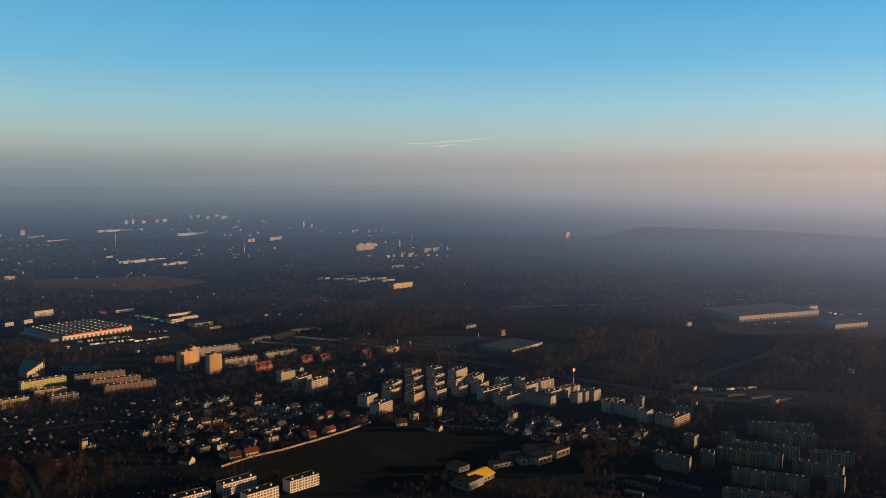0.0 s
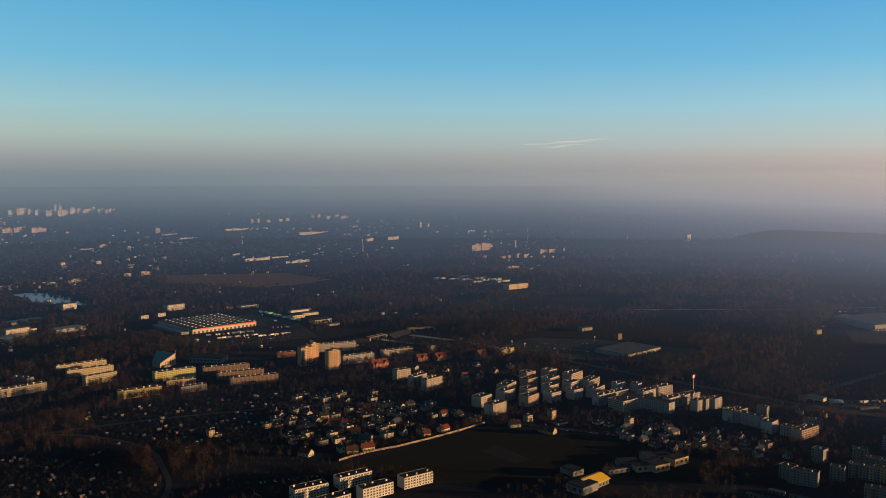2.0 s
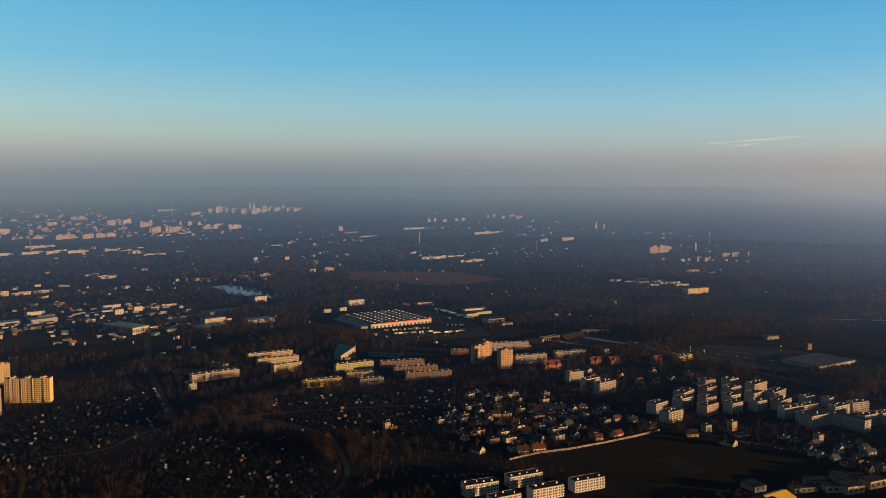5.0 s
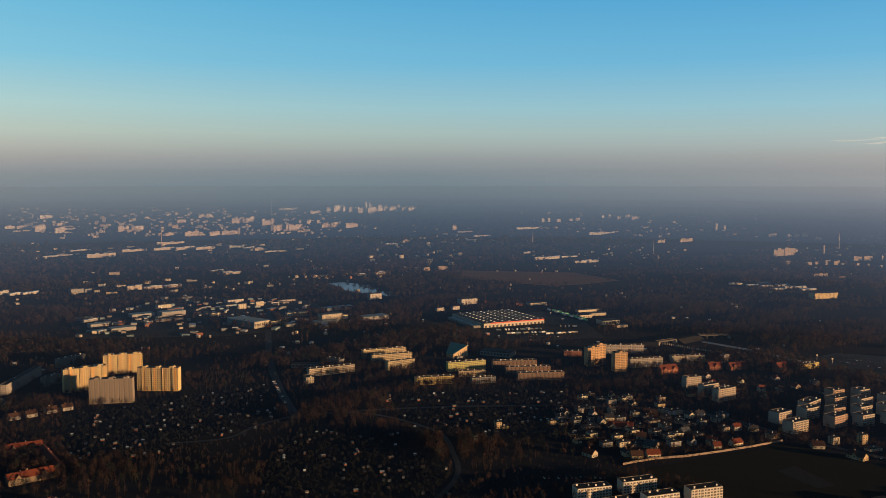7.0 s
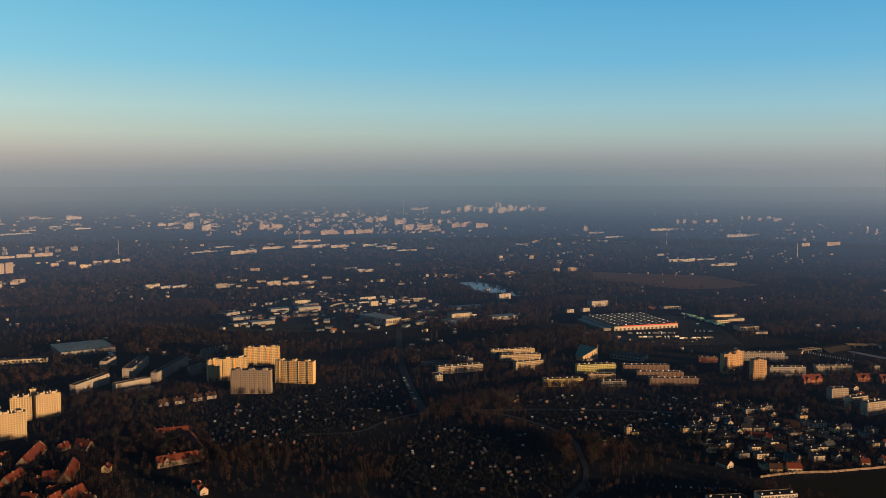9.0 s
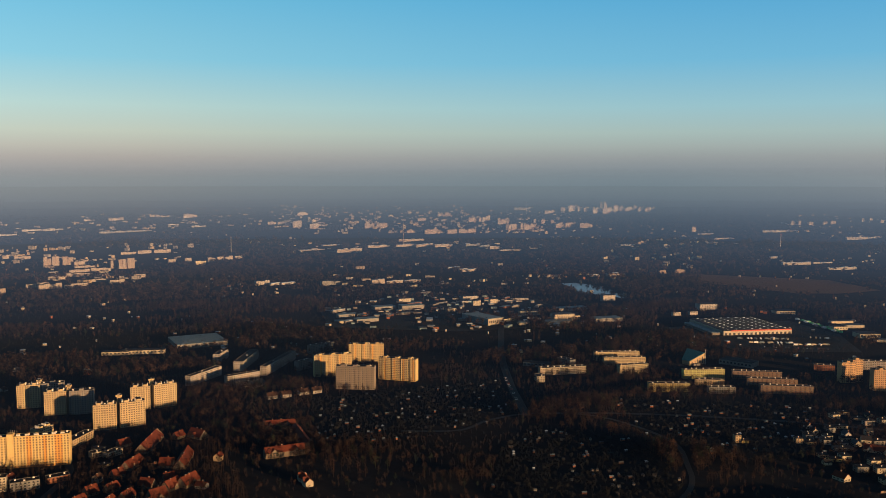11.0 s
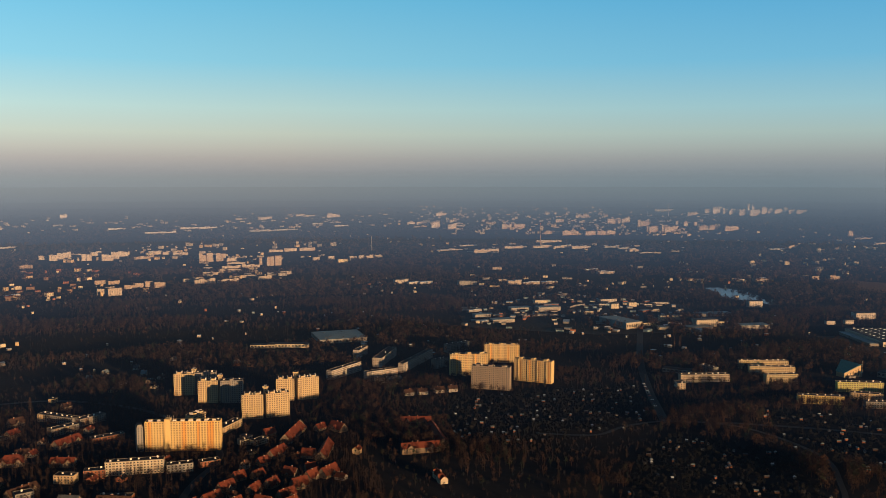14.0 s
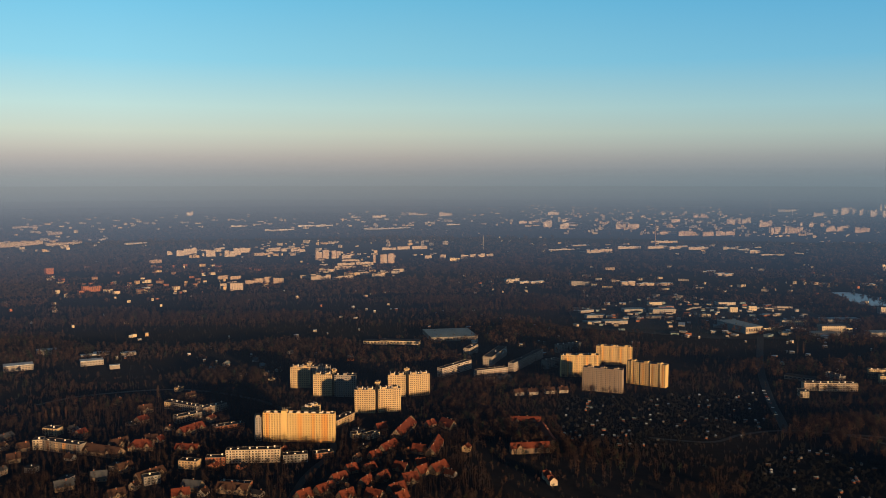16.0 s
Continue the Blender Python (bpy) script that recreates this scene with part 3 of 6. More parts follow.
# ---------------------------------------------------------------- houses
def house(x, y, turn, length, width, eave, roof, wall, rise=0.42, name="house"):
    """A gabled house: ridge along its length, eaves at a height."""
    m = far(x, y, 0, turn)
    if math.hypot(x, y) < 3200:
        take_box(m, -length / 2, length / 2 - 2, -width / 2, width / 2 - 2)
    rnd = random.Random(int(x * 11 + y * 5))
    colour = {"red": "red-tiled", "brown": "brown-tiled", "grey": "grey-roofed", "felt": "dark-roofed", "blue": "metal-roofed"}[roof]
    root = thing(name, m, f"{colour} gabled house with {wall} rendered walls", "house", "detached houses")
    l, w, r = length / 2, width / 2, eave + width * rise
    g = Geo()
    g.poly((-l, -w, 0), (l, -w, 0), (l, -w, eave), (-l, -w, eave)).poly((l, w, 0), (-l, w, 0), (-l, w, eave), (l, w, eave))
    g.poly((l, -w, 0), (l, w, 0), (l, w, eave), (l, 0, r), (l, -w, eave)).poly((-l, w, 0), (-l, -w, 0), (-l, -w, eave), (-l, 0, r), (-l, w, eave))
    part("wall", g, WALL[wall], root)
    g, o, t = Geo(), 0.5, 0.3
    e = eave - o * 2 * rise
    hip = width * 0.45 if length > 24 and roof == "red" and width > 13 else 0.0
    for s in (-1, 1):
        a = [(-l - o, s * (w + o), e), (l + o, s * (w + o), e), (l + o - hip, 0, r), (-l - o + hip, 0, r)]
        b = [(p[0], p[1], p[2] + t) for p in a]
        if s > 0:
            a, b = a[::-1], b[::-1]
        g.poly(*b).poly(*a[::-1])
        for i in range(4):
            g.poly(a[i], a[(i + 1) % 4], b[(i + 1) % 4], b[i])
    if hip:
        for s in (-1, 1):
            g.poly((s * (l + o), -s * (w + o), e + t), (s * (l + o), s * (w + o), e + t), (s * (l + o - hip), 0, r + t))
    part("roof", g, ROOF[roof], root, f"{colour.split('-')[0]} pitched roof")
    for k in range(1 + (length > 20)):
        cx = (rnd.random() - 0.5) * length * 0.6
        stack = part("chimney", Geo().box(cx - 0.45, cx + 0.45, 0.6, 1.5, r - 1.2, r + 1.1), WALL["brick"], root)
        part("cap", Geo().box(cx - 0.6, cx + 0.6, 0.45, 1.65, r + 1.1, r + 1.25), CONCRETE, stack, "pale concrete chimney cap")
    floors = max(1, int(eave / 2.6))
    ax, ay = math.cos(radians(turn)), math.sin(radians(turn))
    long_s, end_s = (-1 if (-ay * x + ax * y) > 0 else 1), (-1 if (ax * x + ay * y) > 0 else 1)
    if length > 15 and roof in ("red", "brown"):
        spots = [0.0] if length < 26 else [-0.28 * length, 0.28 * length]
        for cx in spots:
            q, y1, top = min(3.4, length * 0.16), long_s * (w + 1.0), eave + min(3.4, length * 0.16) * 1.15
            face = [(cx - q, y1, 0), (cx + q, y1, 0), (cx + q, y1, eave), (cx, y1, top), (cx - q, y1, eave)]
            sides = [[(cx + e * q, y1, 0), (cx + e * q, 0, 0), (cx + e * q, 0, eave), (cx + e * q, y1, eave)] for e in (-1, 1)]
            wing = part("cross_gable", Geo().poly(*face).poly(*sides[0]).poly(*sides[1]), WALL[wall], root)
            g = Geo()
            for e in (-1, 1):
                low = [(cx + e * (q + 0.4), y1 + long_s * 0.4, eave - 0.4), (cx, y1 + long_s * 0.4, top + 0.05), (cx, 0, top + 0.05), (cx + e * (q + 0.4), 0, eave - 0.4)]
                up = [(p[0], p[1], p[2] + 0.3) for p in low]
                g.poly(*up).poly(*low[::-1])
                for i in range(4):
                    g.poly(low[i], low[(i + 1) % 4], up[(i + 1) % 4], up[i])
            part("gable_roof", g, ROOF[roof], wing)
            ob = part("window", PANE, None, wing)
            ob.matrix_local = pose(cx, y1, eave - 1.2, 0, 0, 90)
    for s in (long_s,):
        for f in range(floors):
            count = max(1, int(length / 5.0))
            for i in range(min(count, 4)):
                a = -l + (i + 0.5) * length / min(count, 4)
                ob = part("window", PANE, None, root)
                ob.matrix_local = pose(a, s * w, 0.9 + f * 2.7, 0, 0, 90)
        for b in ((-w * 0.45, w * 0.45) if width > 8 else (0.0,)):
            ob = part("window", PANE, None, root)
            ob.matrix_local = pose(end_s * l, b, 0.9 + (floors - 1) * 2.7)
    return root


def cube_house(x, y, turn, length, width, floors, wall):
    """A flat-roofed family house of the sixties."""
    m = pose(x, y, 0, 0, 0, turn)
    take_box(m, -length / 2, length / 2 - 2, -width / 2, width / 2 - 2)
    root = thing("house", m, f"flat-roofed {wall} family house in gardens", "house", "detached houses")
    l, w, h = length / 2, width / 2, floors * 2.8 + 0.3
    part("wall", Geo().box(-l, l, -w, w, 0, h), WALL[wall], root)
    part("roof", Geo().box(-l - 0.5, l + 0.5, -w - 0.5, w + 0.5, h + 0.004, h + 0.35), ROOF["felt"], root, "dark flat roof")
    part("chimney", Geo().box(-0.5, 0.4, -0.4, 0.4, h + 0.35, h + 1.7), VENT, root)
    ax, ay = math.cos(radians(turn)), math.sin(radians(turn))
    long_s, end_s = (-1 if (-ay * x + ax * y) > 0 else 1), (-1 if (ax * x + ay * y) > 0 else 1)
    for s in (long_s,):
        for f in range(floors):
            for a in (-l * 0.5, l * 0.5):
                ob = part("window", PANE, None, root)
                ob.matrix_local = pose(a, s * w, 0.8 + f * 2.8, 0, 0, 90)
            ob = part("window", PANE, None, root)
            ob.matrix_local = pose(end_s * l, 0.4, 0.8 + f * 2.8)
    return root


# ---------------------------------------------------------------- halls and sheds
def hall(x, y, turn, length, depth, height, style):
    """A large low building with its front through (x, y)."""
    m = far(x, y, 0, turn)
    if math.hypot(x, y) < 3200:
        take_box(m, -depth - 2, 2, -length / 2 - 2, length / 2 + 1)
    words = {"bluegreen": "wide low sports hall with a blue-grey metal roof", "grey": "grey flat-roofed low hall", "cream": "cream low warehouse with a dark roof",
             "tan": "tan low school wing with a flat roof", "white": "long white warehouse with loading doors", "sawtooth": "large market hall with skylight rows and red fascia",
             "bluewall": "blue-grey warehouse with a pale gable"}[style]
    root = thing("hall", m, words, "hall")
    wall = WALL["grey" if style == "bluewall" else style]
    L = length / 2
    body = Geo().box(-depth, 0, -L, L, 0, height)
    part("wall", body, WALL["white"] if style == "bluewall" else WALL["grey"] if style == "bluegreen" else wall, root)
    top = {"bluegreen": ROOF["blue"], "sawtooth": ROOF["dark"], "white": ROOF["grey"], "bluewall": ROOF["blue"]}.get(style, ROOF["felt"])
    g, r = Geo(), height + (1.6 if style == "bluegreen" else 0.6)
    k = 0.35 if style == "bluegreen" else 0.02
    g.box(-depth - 0.3, 0.3, -L - 0.3, L + 0.3, height + 0.004, height + 0.4)
    g.poly((-depth, -L, height + 0.41), (0, -L, height + 0.41), (-depth * k, -L + length * k, r), (-depth * (1 - k), -L + length * k, r))
    g.poly((0, L, height + 0.41), (-depth, L, height + 0.41), (-depth * (1 - k), L - length * k, r), (-depth * k, L - length * k, r))
    g.poly((0, -L, height + 0.41), (0, L, height + 0.41), (-depth * k, L - length * k, r), (-depth * k, -L + length * k, r))
    g.poly((-depth, L, height + 0.41), (-depth, -L, height + 0.41), (-depth * (1 - k), -L + length * k, r), (-depth * (1 - k), L - length * k, r))
    g.poly((-depth * k, -L + length * k, r), (-depth * k, L - length * k, r), (-depth * (1 - k), L - length * k, r), (-depth * (1 - k), -L + length * k, r))
    part("roof", g, top, root)
    if style in ("bluewall", "white"):
        part("cladding", Geo().box(-depth, -0.1, -L - 0.08, -L - 0.02, 0.3, height), WALL["bluewall"], root, "blue-grey cladding")
    doors = max(2, int(length / (9 if style in ("white", "sawtooth") else 6)))
    for i in range(doors):
        a = -L + (i + 0.5) * length / doors
        # on white halls the wide dark doors also stand in for dock shadows
        w = length / doors * (0.40 if style == "white" else 0.26)
        z0, z1 = (0.1, height * 0.38) if style == "white" else (0.1, height * 0.5) if style in ("white", "sawtooth") else (height * 0.35, height * 0.72)
        part("door" if style in ("white", "sawtooth") else "window", Geo().box(-0.05, 0.08, a - w, a + w, z0, z1), GLASS, root)
    if style == "sawtooth":
        part("fascia", Geo().box(0.0, 0.5, -L + 16, L, height - 1.3, height + 1.0), RED, root, "red fascia board")
        for i in range(9):
            for j in range(8):
                cx, cy = -12 - i * (depth - 22) / 8, -L + 14 + j * (length - 22) / 7
                light = part("skylight", Geo().box(cx - 1.6, cx + 0.5, cy - 2.4, cy + 2.4, height + 0.6, height + 1.0), ROOF["dark"], root)
                part("glazing", Geo().poly((cx + 0.55, cy - 2.2, height + 0.62), (cx + 0.55, cy + 2.2, height + 0.62), (cx - 0.2, cy + 2.2, height + 1.6), (cx - 0.2, cy - 2.2, height + 1.6)).poly((cx - 0.2, cy - 2.2, height + 1.6), (cx - 0.2, cy + 2.2, height + 1.6), (cx - 1.6, cy + 2.2, height + 1.01), (cx - 1.6, cy - 2.2, height + 1.01)), SKYLIGHT, light, "skylight pane painted pale for the sky's reflection")
        annex = part("annex", Geo().box(-depth * 0.86, -6, -L - 22, -L - 4, 0, 5.0), WALL["concrete5"], root, "low grey side wing")
        part("annex_roof", Geo().box(-depth * 0.86 - 0.3, -5.7, -L - 22.3, -L - 3.7, 5.004, 5.3), ROOF["blue"], annex, "blue-grey sheet roof")
    elif length * depth > 900:
        for i in range(int(length * depth / 1300)):
            rnd = random.Random(i + int(x))
            cx, cy = -depth * (0.15 + 0.7 * rnd.random()), (rnd.random() - 0.5) * length * 0.85
            part("roof_unit", Geo().box(cx - 1.2, cx + 1.2, cy - 1.6, cy + 1.6, height + 0.4, height + 1.8), ROOF["grey"], root)
    return root


SHED_PARTS = []
for k in range(6):
    l, w, h = 1.3 + 0.24 * (5 - k), 1.1 + 0.15 * (k % 3), 1.9 + 0.1 * (k % 4)
    g = Geo().box(-l, l, -w, w, 0, h)
    walls = g.mesh("shed_wall", [ROOF["brown"], WALL["brick"], ROOF["felt"], WALL["brick"], WALL["concrete5"], ROOF["grey"]][k])
    g = Geo()
    for s in (-1, 1):
        g.poly(*[(-l - 0.3, s * (w + 0.4), h - 0.1), (l + 0.3, s * (w + 0.4), h - 0.1), (l + 0.3, 0, h + 0.9), (-l - 0.3, 0, h + 0.9)][::s])
    g.poly((l, -w, h), (l, w, h), (l, 0, h + 0.8)).poly((-l, w, h), (-l, -w, h), (-l, 0, h + 0.8))
    SHED_PARTS.append((walls, g.mesh("shed_roof", [ROOF["grey"], ROOF["blue"], ROOF["felt"], ROOF["blue"], ROOF["grey"], ROOF["pale"]][k])))


def shed(x, y, turn, kind):
    root = thing("garden_shed", pose(x, y, 0, 0, 0, turn), "small garden hut on an allotment plot", "shed", "allotment huts")
    part("wall", SHED_PARTS[kind][0], None, root)
    part("roof", SHED_PARTS[kind][1], None, root)


def car_kind(paint):
    root = thing("car", pose(0, 0, -20), "small parked car on asphalt", "car", "parked cars")
    g = Geo().box(-2.1, 2.1, -0.85, 0.85, 0.3, 0.85, 0.06)
    part("body", g, paint, root)
    part("cabin", Geo().box(-1.3, 1.0, -0.75, 0.75, 0.85, 1.45, 0.25), GLASS, root)
    for a in (-1.3, 1.3):
        for b in (-0.8, 0.8):
            ob = part("wheel", Geo().tube(0, 0, -0.1, 0.1, 0.32, 0.32, 10), ROOF["felt"], root)
            ob.matrix_local = pose(a, b, 0.32, 90)
    return root


# ---------------------------------------------------------------- trees
def crowns(name, px, py, tall, wide, per, mat, label, blade, stems=True, z=None, shrink=None, base=0.2):
    """Many bare trees in one mesh: each a tapered stem and a loose crown of small twig clumps."""
    rng = np.random.default_rng(len(px) + per)
    n = len(px)
    z = np.zeros(n) if z is None else z
    u = rng.normal(size=(n, per, 3))
    u /= np.linalg.norm(u, axis=2, keepdims=True)
    u *= (rng.random((n, per, 1)) ** 0.45)
    u[..., 2] = u[..., 2] * 0.5 + 0.5
    lobe = 0.72 + 0.5 * rng.random((n, per, 1))
    spread = wide[:, None] * (1.1 - 0.55 * u[..., 2])
    c = np.stack([px[:, None] + u[..., 0] * spread * lobe[..., 0], py[:, None] + u[..., 1] * spread * lobe[..., 0],
                  z[:, None] + tall[:, None] * (base + (1 - base) * u[..., 2])], -1)
    out = np.stack([u[..., 0], u[..., 1], (u[..., 2] - 0.35) * 1.2], -1) + 0.32 * rng.normal(size=(n, per, 3))
    a = np.cross(out, rng.normal(size=(n, per, 3))); a /= np.linalg.norm(a, axis=2, keepdims=True) + 1e-6
    b = np.cross(out, a); b /= np.linalg.norm(b, axis=2, keepdims=True) + 1e-6
    size = (blade * (0.5 + rng.random((n, per))) * (wide[:, None] / 3.5))[..., None]
    v = np.stack([c + a * size * 1.5, c - a * size * 1.0 + b * size * 0.34, c - a * size * 1.0 - b * size * 0.34], 2).reshape(-1, 3)
    if stems:
        r = np.maximum(0.02 * tall, 0.12)
        rows = []
        for k in range(3):
            p, q = 2 * math.pi * k / 3, 2 * math.pi * (k + 1) / 3
            rows.append(np.stack([np.stack([px + r * math.cos(p), py + r * math.sin(p), z], -1), np.stack([px + r * math.cos(q), py + r * math.sin(q), z], -1), np.stack([px, py, z + tall * 0.8], -1)], 1))
        v = np.concatenate([v] + [t.reshape(-1, 3) for t in rows])
    me = bpy.data.meshes.new(name)
    count = len(v) // 3
    me.vertices.add(len(v)); me.loops.add(len(v)); me.polygons.add(count)
    me.vertices.foreach_set("co", v.astype(np.float32).ravel())
    me.loops.foreach_set("vertex_index", np.arange(len(v), dtype=np.int32))
    me.polygons.foreach_set("loop_start", np.arange(0, len(v), 3, dtype=np.int32))
    me.update(calc_edges=True)
    me.materials.append(mat)
    return tagged(new(name, me), label, "trees", kind="stuff")


def poplar(x, y, tall):
    """One slim upright tree: tapered trunk, rising limbs, a narrow crown of clumps."""
    root = thing("poplar_tree", pose(x, y, 0), "tall slim bare poplar with brownish twigs", "tree", "poplars")
    part("trunk", Geo().tube(0, 0, 0, tall * 0.9, tall * 0.018, 0.05, 8), BARK, root)
    rng = np.random.default_rng(int(abs(x) * 3 + abs(y)))
    g = Geo()
    for i in range(260):
        t = rng.random()
        r = tall * 0.13 * (1 - t) ** 0.5 * (0.25 + 0.75 * (t > 0.05)) * rng.random() ** 0.5
        a = rng.random() * 6.283
        c = Vector((r * math.cos(a), r * math.sin(a), tall * (0.12 + 0.88 * t)))
        d, e = Vector(rng.normal(size=3)).normalized() * 0.8, Vector(rng.normal(size=3)).normalized() * 0.6
        g.poly(tuple(c + d), tuple(c - d * 0.5 + e), tuple(c - d * 0.5 - e))
    part("crown", g, RUST if rng.random() < 0.5 else TWIG, root)


# ---------------------------------------------------------------- the estates and the town
# towers
block(-943, 374, -35, 85, 12, 12, "orange", single=True)
block(-898, 303, -27, 59, 11, 5, "white", single=True)
# grey paint on these two wings stands in for the next tower's shade
block(-1178, 503, -31, 29, 13, 11, "concrete")
block(-1108, 511, -31, 30, 13, 11, "concrete")
block(-1190, 476, -31, 29, 13, 11, "tower")
block(-1128, 485, -31, 27, 13, 11, "tower")
block(-1016, 497, -31, 27, 13, 11, "tower")
block(-1004, 528, -19, 30, 13, 11, "tower")
block(-1070, 574, -31, 25, 13, 11, "tower")
block(-1059, 605, -17, 30, 13, 11, "tower")
block(-1189, 490, -31, 4, 11, 12, "tower")
block(-1128, 503, -31, 4, 11, 12, "tower")
block(-1028, 522, -31, 5, 11, 12, "tower")
block(-1080, 596, -31, 6, 11, 12, "tower")
# grey paint stands in for the shaded end of the orange block
block(-971, 335, -12, 7, 12, 10, "concrete")
block(-972, 407, 25, 22, 12, 11, "tower")
# four tall blocks
block(-1031, 880, -31, 60, 14, 12, "gold")
block(-1068, 985, -42, 59, 13, 11, "gold")
block(-940, 844, -54, 58, 13, 12, "greige", single=True)
block(-935, 926, -65, 61, 13, 12, "gold", single=True)
block(-1192, 993, -1, 53, 11, 5, "grey")
block(-1102, 882, 6, 30, 11, 5, "grey")
# slabs
block(-1143, 690, -68, 10, 80, 5, "slab")
block(-1102, 730, -95, 10, 55, 5, "slab")
block(-1253, 811, -53, 11, 45, 5, "slab")
block(-1175, 802, -50, 16, 98, 5, "slab")
block(-1115, 807, -59, 10, 130, 5, "slab")
block(-1066, 738, -31, 24, 12, 3, "white")
house(-1063, 756, -79, 28, 12, 5.0, "grey", "white")
house(-989, 730, 73, 14, 9, 5.0, "brown", "concrete")
house(-981, 749, 73, 14, 9, 5.0, "brown", "concrete")
house(-974, 774, 73, 14, 9, 5.0, "brown", "concrete")
house(-967, 793, 73, 14, 9, 5.0, "brown", "concrete")
hall(-1390, 872, -20, 92, 92, 8, "bluegreen")
hall(-1412, 764, -38, 75, 18, 7, "cream")
hall(-1438, 726, -41, 46, 16, 6, "cream")
# old town houses
house(-1011, 209, 68, 27, 16, 5.0, "red", "stucco")
house(-974, 252, 54, 26, 11, 5.0, "red", "stucco")
house(-1048, 276, -63, 35, 13, 5.0, "red", "stucco")
house(-1014, 167, 38, 53, 15, 5.0, "brown", "stucco")
house(-1101, 158, -55, 13, 10, 5.0, "red", "stucco")
house(-1076, 92, -81, 13, 12, 5.0, "brown", "stucco")
house(-906, 195, -67, 32, 12, 5.0, "brown", "stucco")
house(-944, 177, -73, 17, 11, 5.0, "brown", "stucco")
house(-834, 208, 80, 17, 12, 5.0, "red", "stucco")
house(-928, 149, 77, 16, 12, 5.0, "grey", "stucco")
house(-1173, 249, -80, 18, 13, 5.0, "brown", "stucco")
house(-1123, 234, -61, 15, 11, 5.0, "red", "stucco")
house(-1034, 189, -74, 21, 13, 5.0, "brown", "stucco")
house(-850, 224, 45, 20, 12, 5.0, "grey", "stucco")
house(-1038, 79, -87, 14, 12, 5.0, "brown", "stucco")
house(-1131, 79, -50, 17, 9, 5.0, "grey", "stucco")
house(-918, 114, -89, 18, 12, 5.0, "grey", "stucco")
house(-865, 154, -86, 16, 12, 5.0, "brown", "stucco")
house(-822, 257, 47, 33, 12, 5.0, "brown", "stucco")
house(-1034, 225, 77, 15, 10, 5.0, "brown", "stucco")
house(-1237, 226, -88, 11, 9, 5.0, "brown", "stucco")
house(-1218, 322, -74, 13, 9, 5.0, "brown", "stucco")
block(-1034, 320, 0, 38, 12, 2, "brick")
block(-1097, 288, 12, 35, 12, 3, "concrete5")
block(-1124, 329, 15, 36, 12, 3, "concrete5")
block(-1175, 279, -48, 11, 14, 3, "tan")
block(-1151, 294, -61, 47, 12, 3, "grey")
block(-1070, 107, -21, 11, 12, 4, "white")
block(-1045, 128, -52, 53, 12, 4, "concrete5")
block(-1123, 126, -45, 20, 12, 3, "tan")
block(-914, 236, -42, 21, 11, 3, "tan")
block(-910, 265, -26, 21, 11, 3, "brick")
block(-885, 193, -1, 17, 11, 3, "grey")
block(-828, 259, -37, 32, 11, 2, "brick")
block(-874, 343, -19, 27, 11, 3, "grey")
block(-872, 376, -10, 22, 11, 2, "brick")
block(-984, 455, 33, 43, 12, 3, "tan")
# red-roofed village
house(-916, 501, -46, 64, 15, 3.6, "red", "stucco", rise=0.55)
house(-862, 451, -59, 29, 12, 3.6, "red", "stucco", rise=0.55)
house(-843, 424, -83, 13, 10, 3.6, "red", "stucco", rise=0.55)
house(-834, 476, 42, 15, 12, 3.6, "red", "stucco", rise=0.55)
house(-835, 497, -41, 52, 13, 3.6, "red", "stucco", rise=0.55)
house(-903, 557, 7, 23, 13, 3.6, "red", "stucco", rise=0.55)
house(-756, 420, 89, 17, 13, 3.6, "red", "stucco", rise=0.55)
house(-771, 444, -70, 19, 12, 3.6, "red", "stucco", rise=0.55)
house(-769, 462, -69, 23, 13, 3.6, "red", "stucco", rise=0.55)
house(-732, 368, 27, 18, 13, 3.6, "red", "stucco", rise=0.55)
house(-815, 382, -85, 12, 11, 3.6, "red", "stucco", rise=0.55)
house(-796, 359, -73, 18, 11, 3.6, "red", "stucco", rise=0.55)
house(-775, 334, -72, 21, 11, 3.6, "red", "stucco", rise=0.55)
house(-768, 309, -72, 16, 12, 3.6, "red", "stucco", rise=0.55)
house(-772, 378, -57, 17, 11, 3.6, "red", "stucco", rise=0.55)
house(-776, 399, -61, 16, 11, 3.6, "red", "stucco", rise=0.55)
house(-937, 480, -88, 14, 10, 3.6, "red", "stucco", rise=0.55)
house(-792, 430, 22, 16, 11, 3.6, "red", "stucco", rise=0.55)
house(-739, 396, -77, 19, 11, 3.6, "red", "stucco", rise=0.55)
house(-748, 345, -77, 17, 11, 3.6, "red", "stucco", rise=0.55)
house(-808, 400, -71, 14, 10, 3.6, "red", "stucco", rise=0.55)
house(-716, 388, -80, 14, 11, 3.6, "red", "stucco", rise=0.55)
house(-918, 540, -73, 14, 9, 3.6, "red", "stucco", rise=0.55)
house(-793, 454, 79, 11, 10, 3.6, "red", "stucco", rise=0.55)
block(-919, 439, -6, 11, 10, 2, "white")
block(-909, 456, 14, 20, 10, 2, "white")
# courtyard block
house(-859, 645, 55, 38, 12, 6.5, "red", "stucco")
house(-771, 585, 67, 45, 12, 6.5, "red", "stucco")
house(-799, 632, -27, 77, 12, 6.5, "red", "stucco")
house(-684, 545, -21, 28, 8, 5.0, "red", "white")
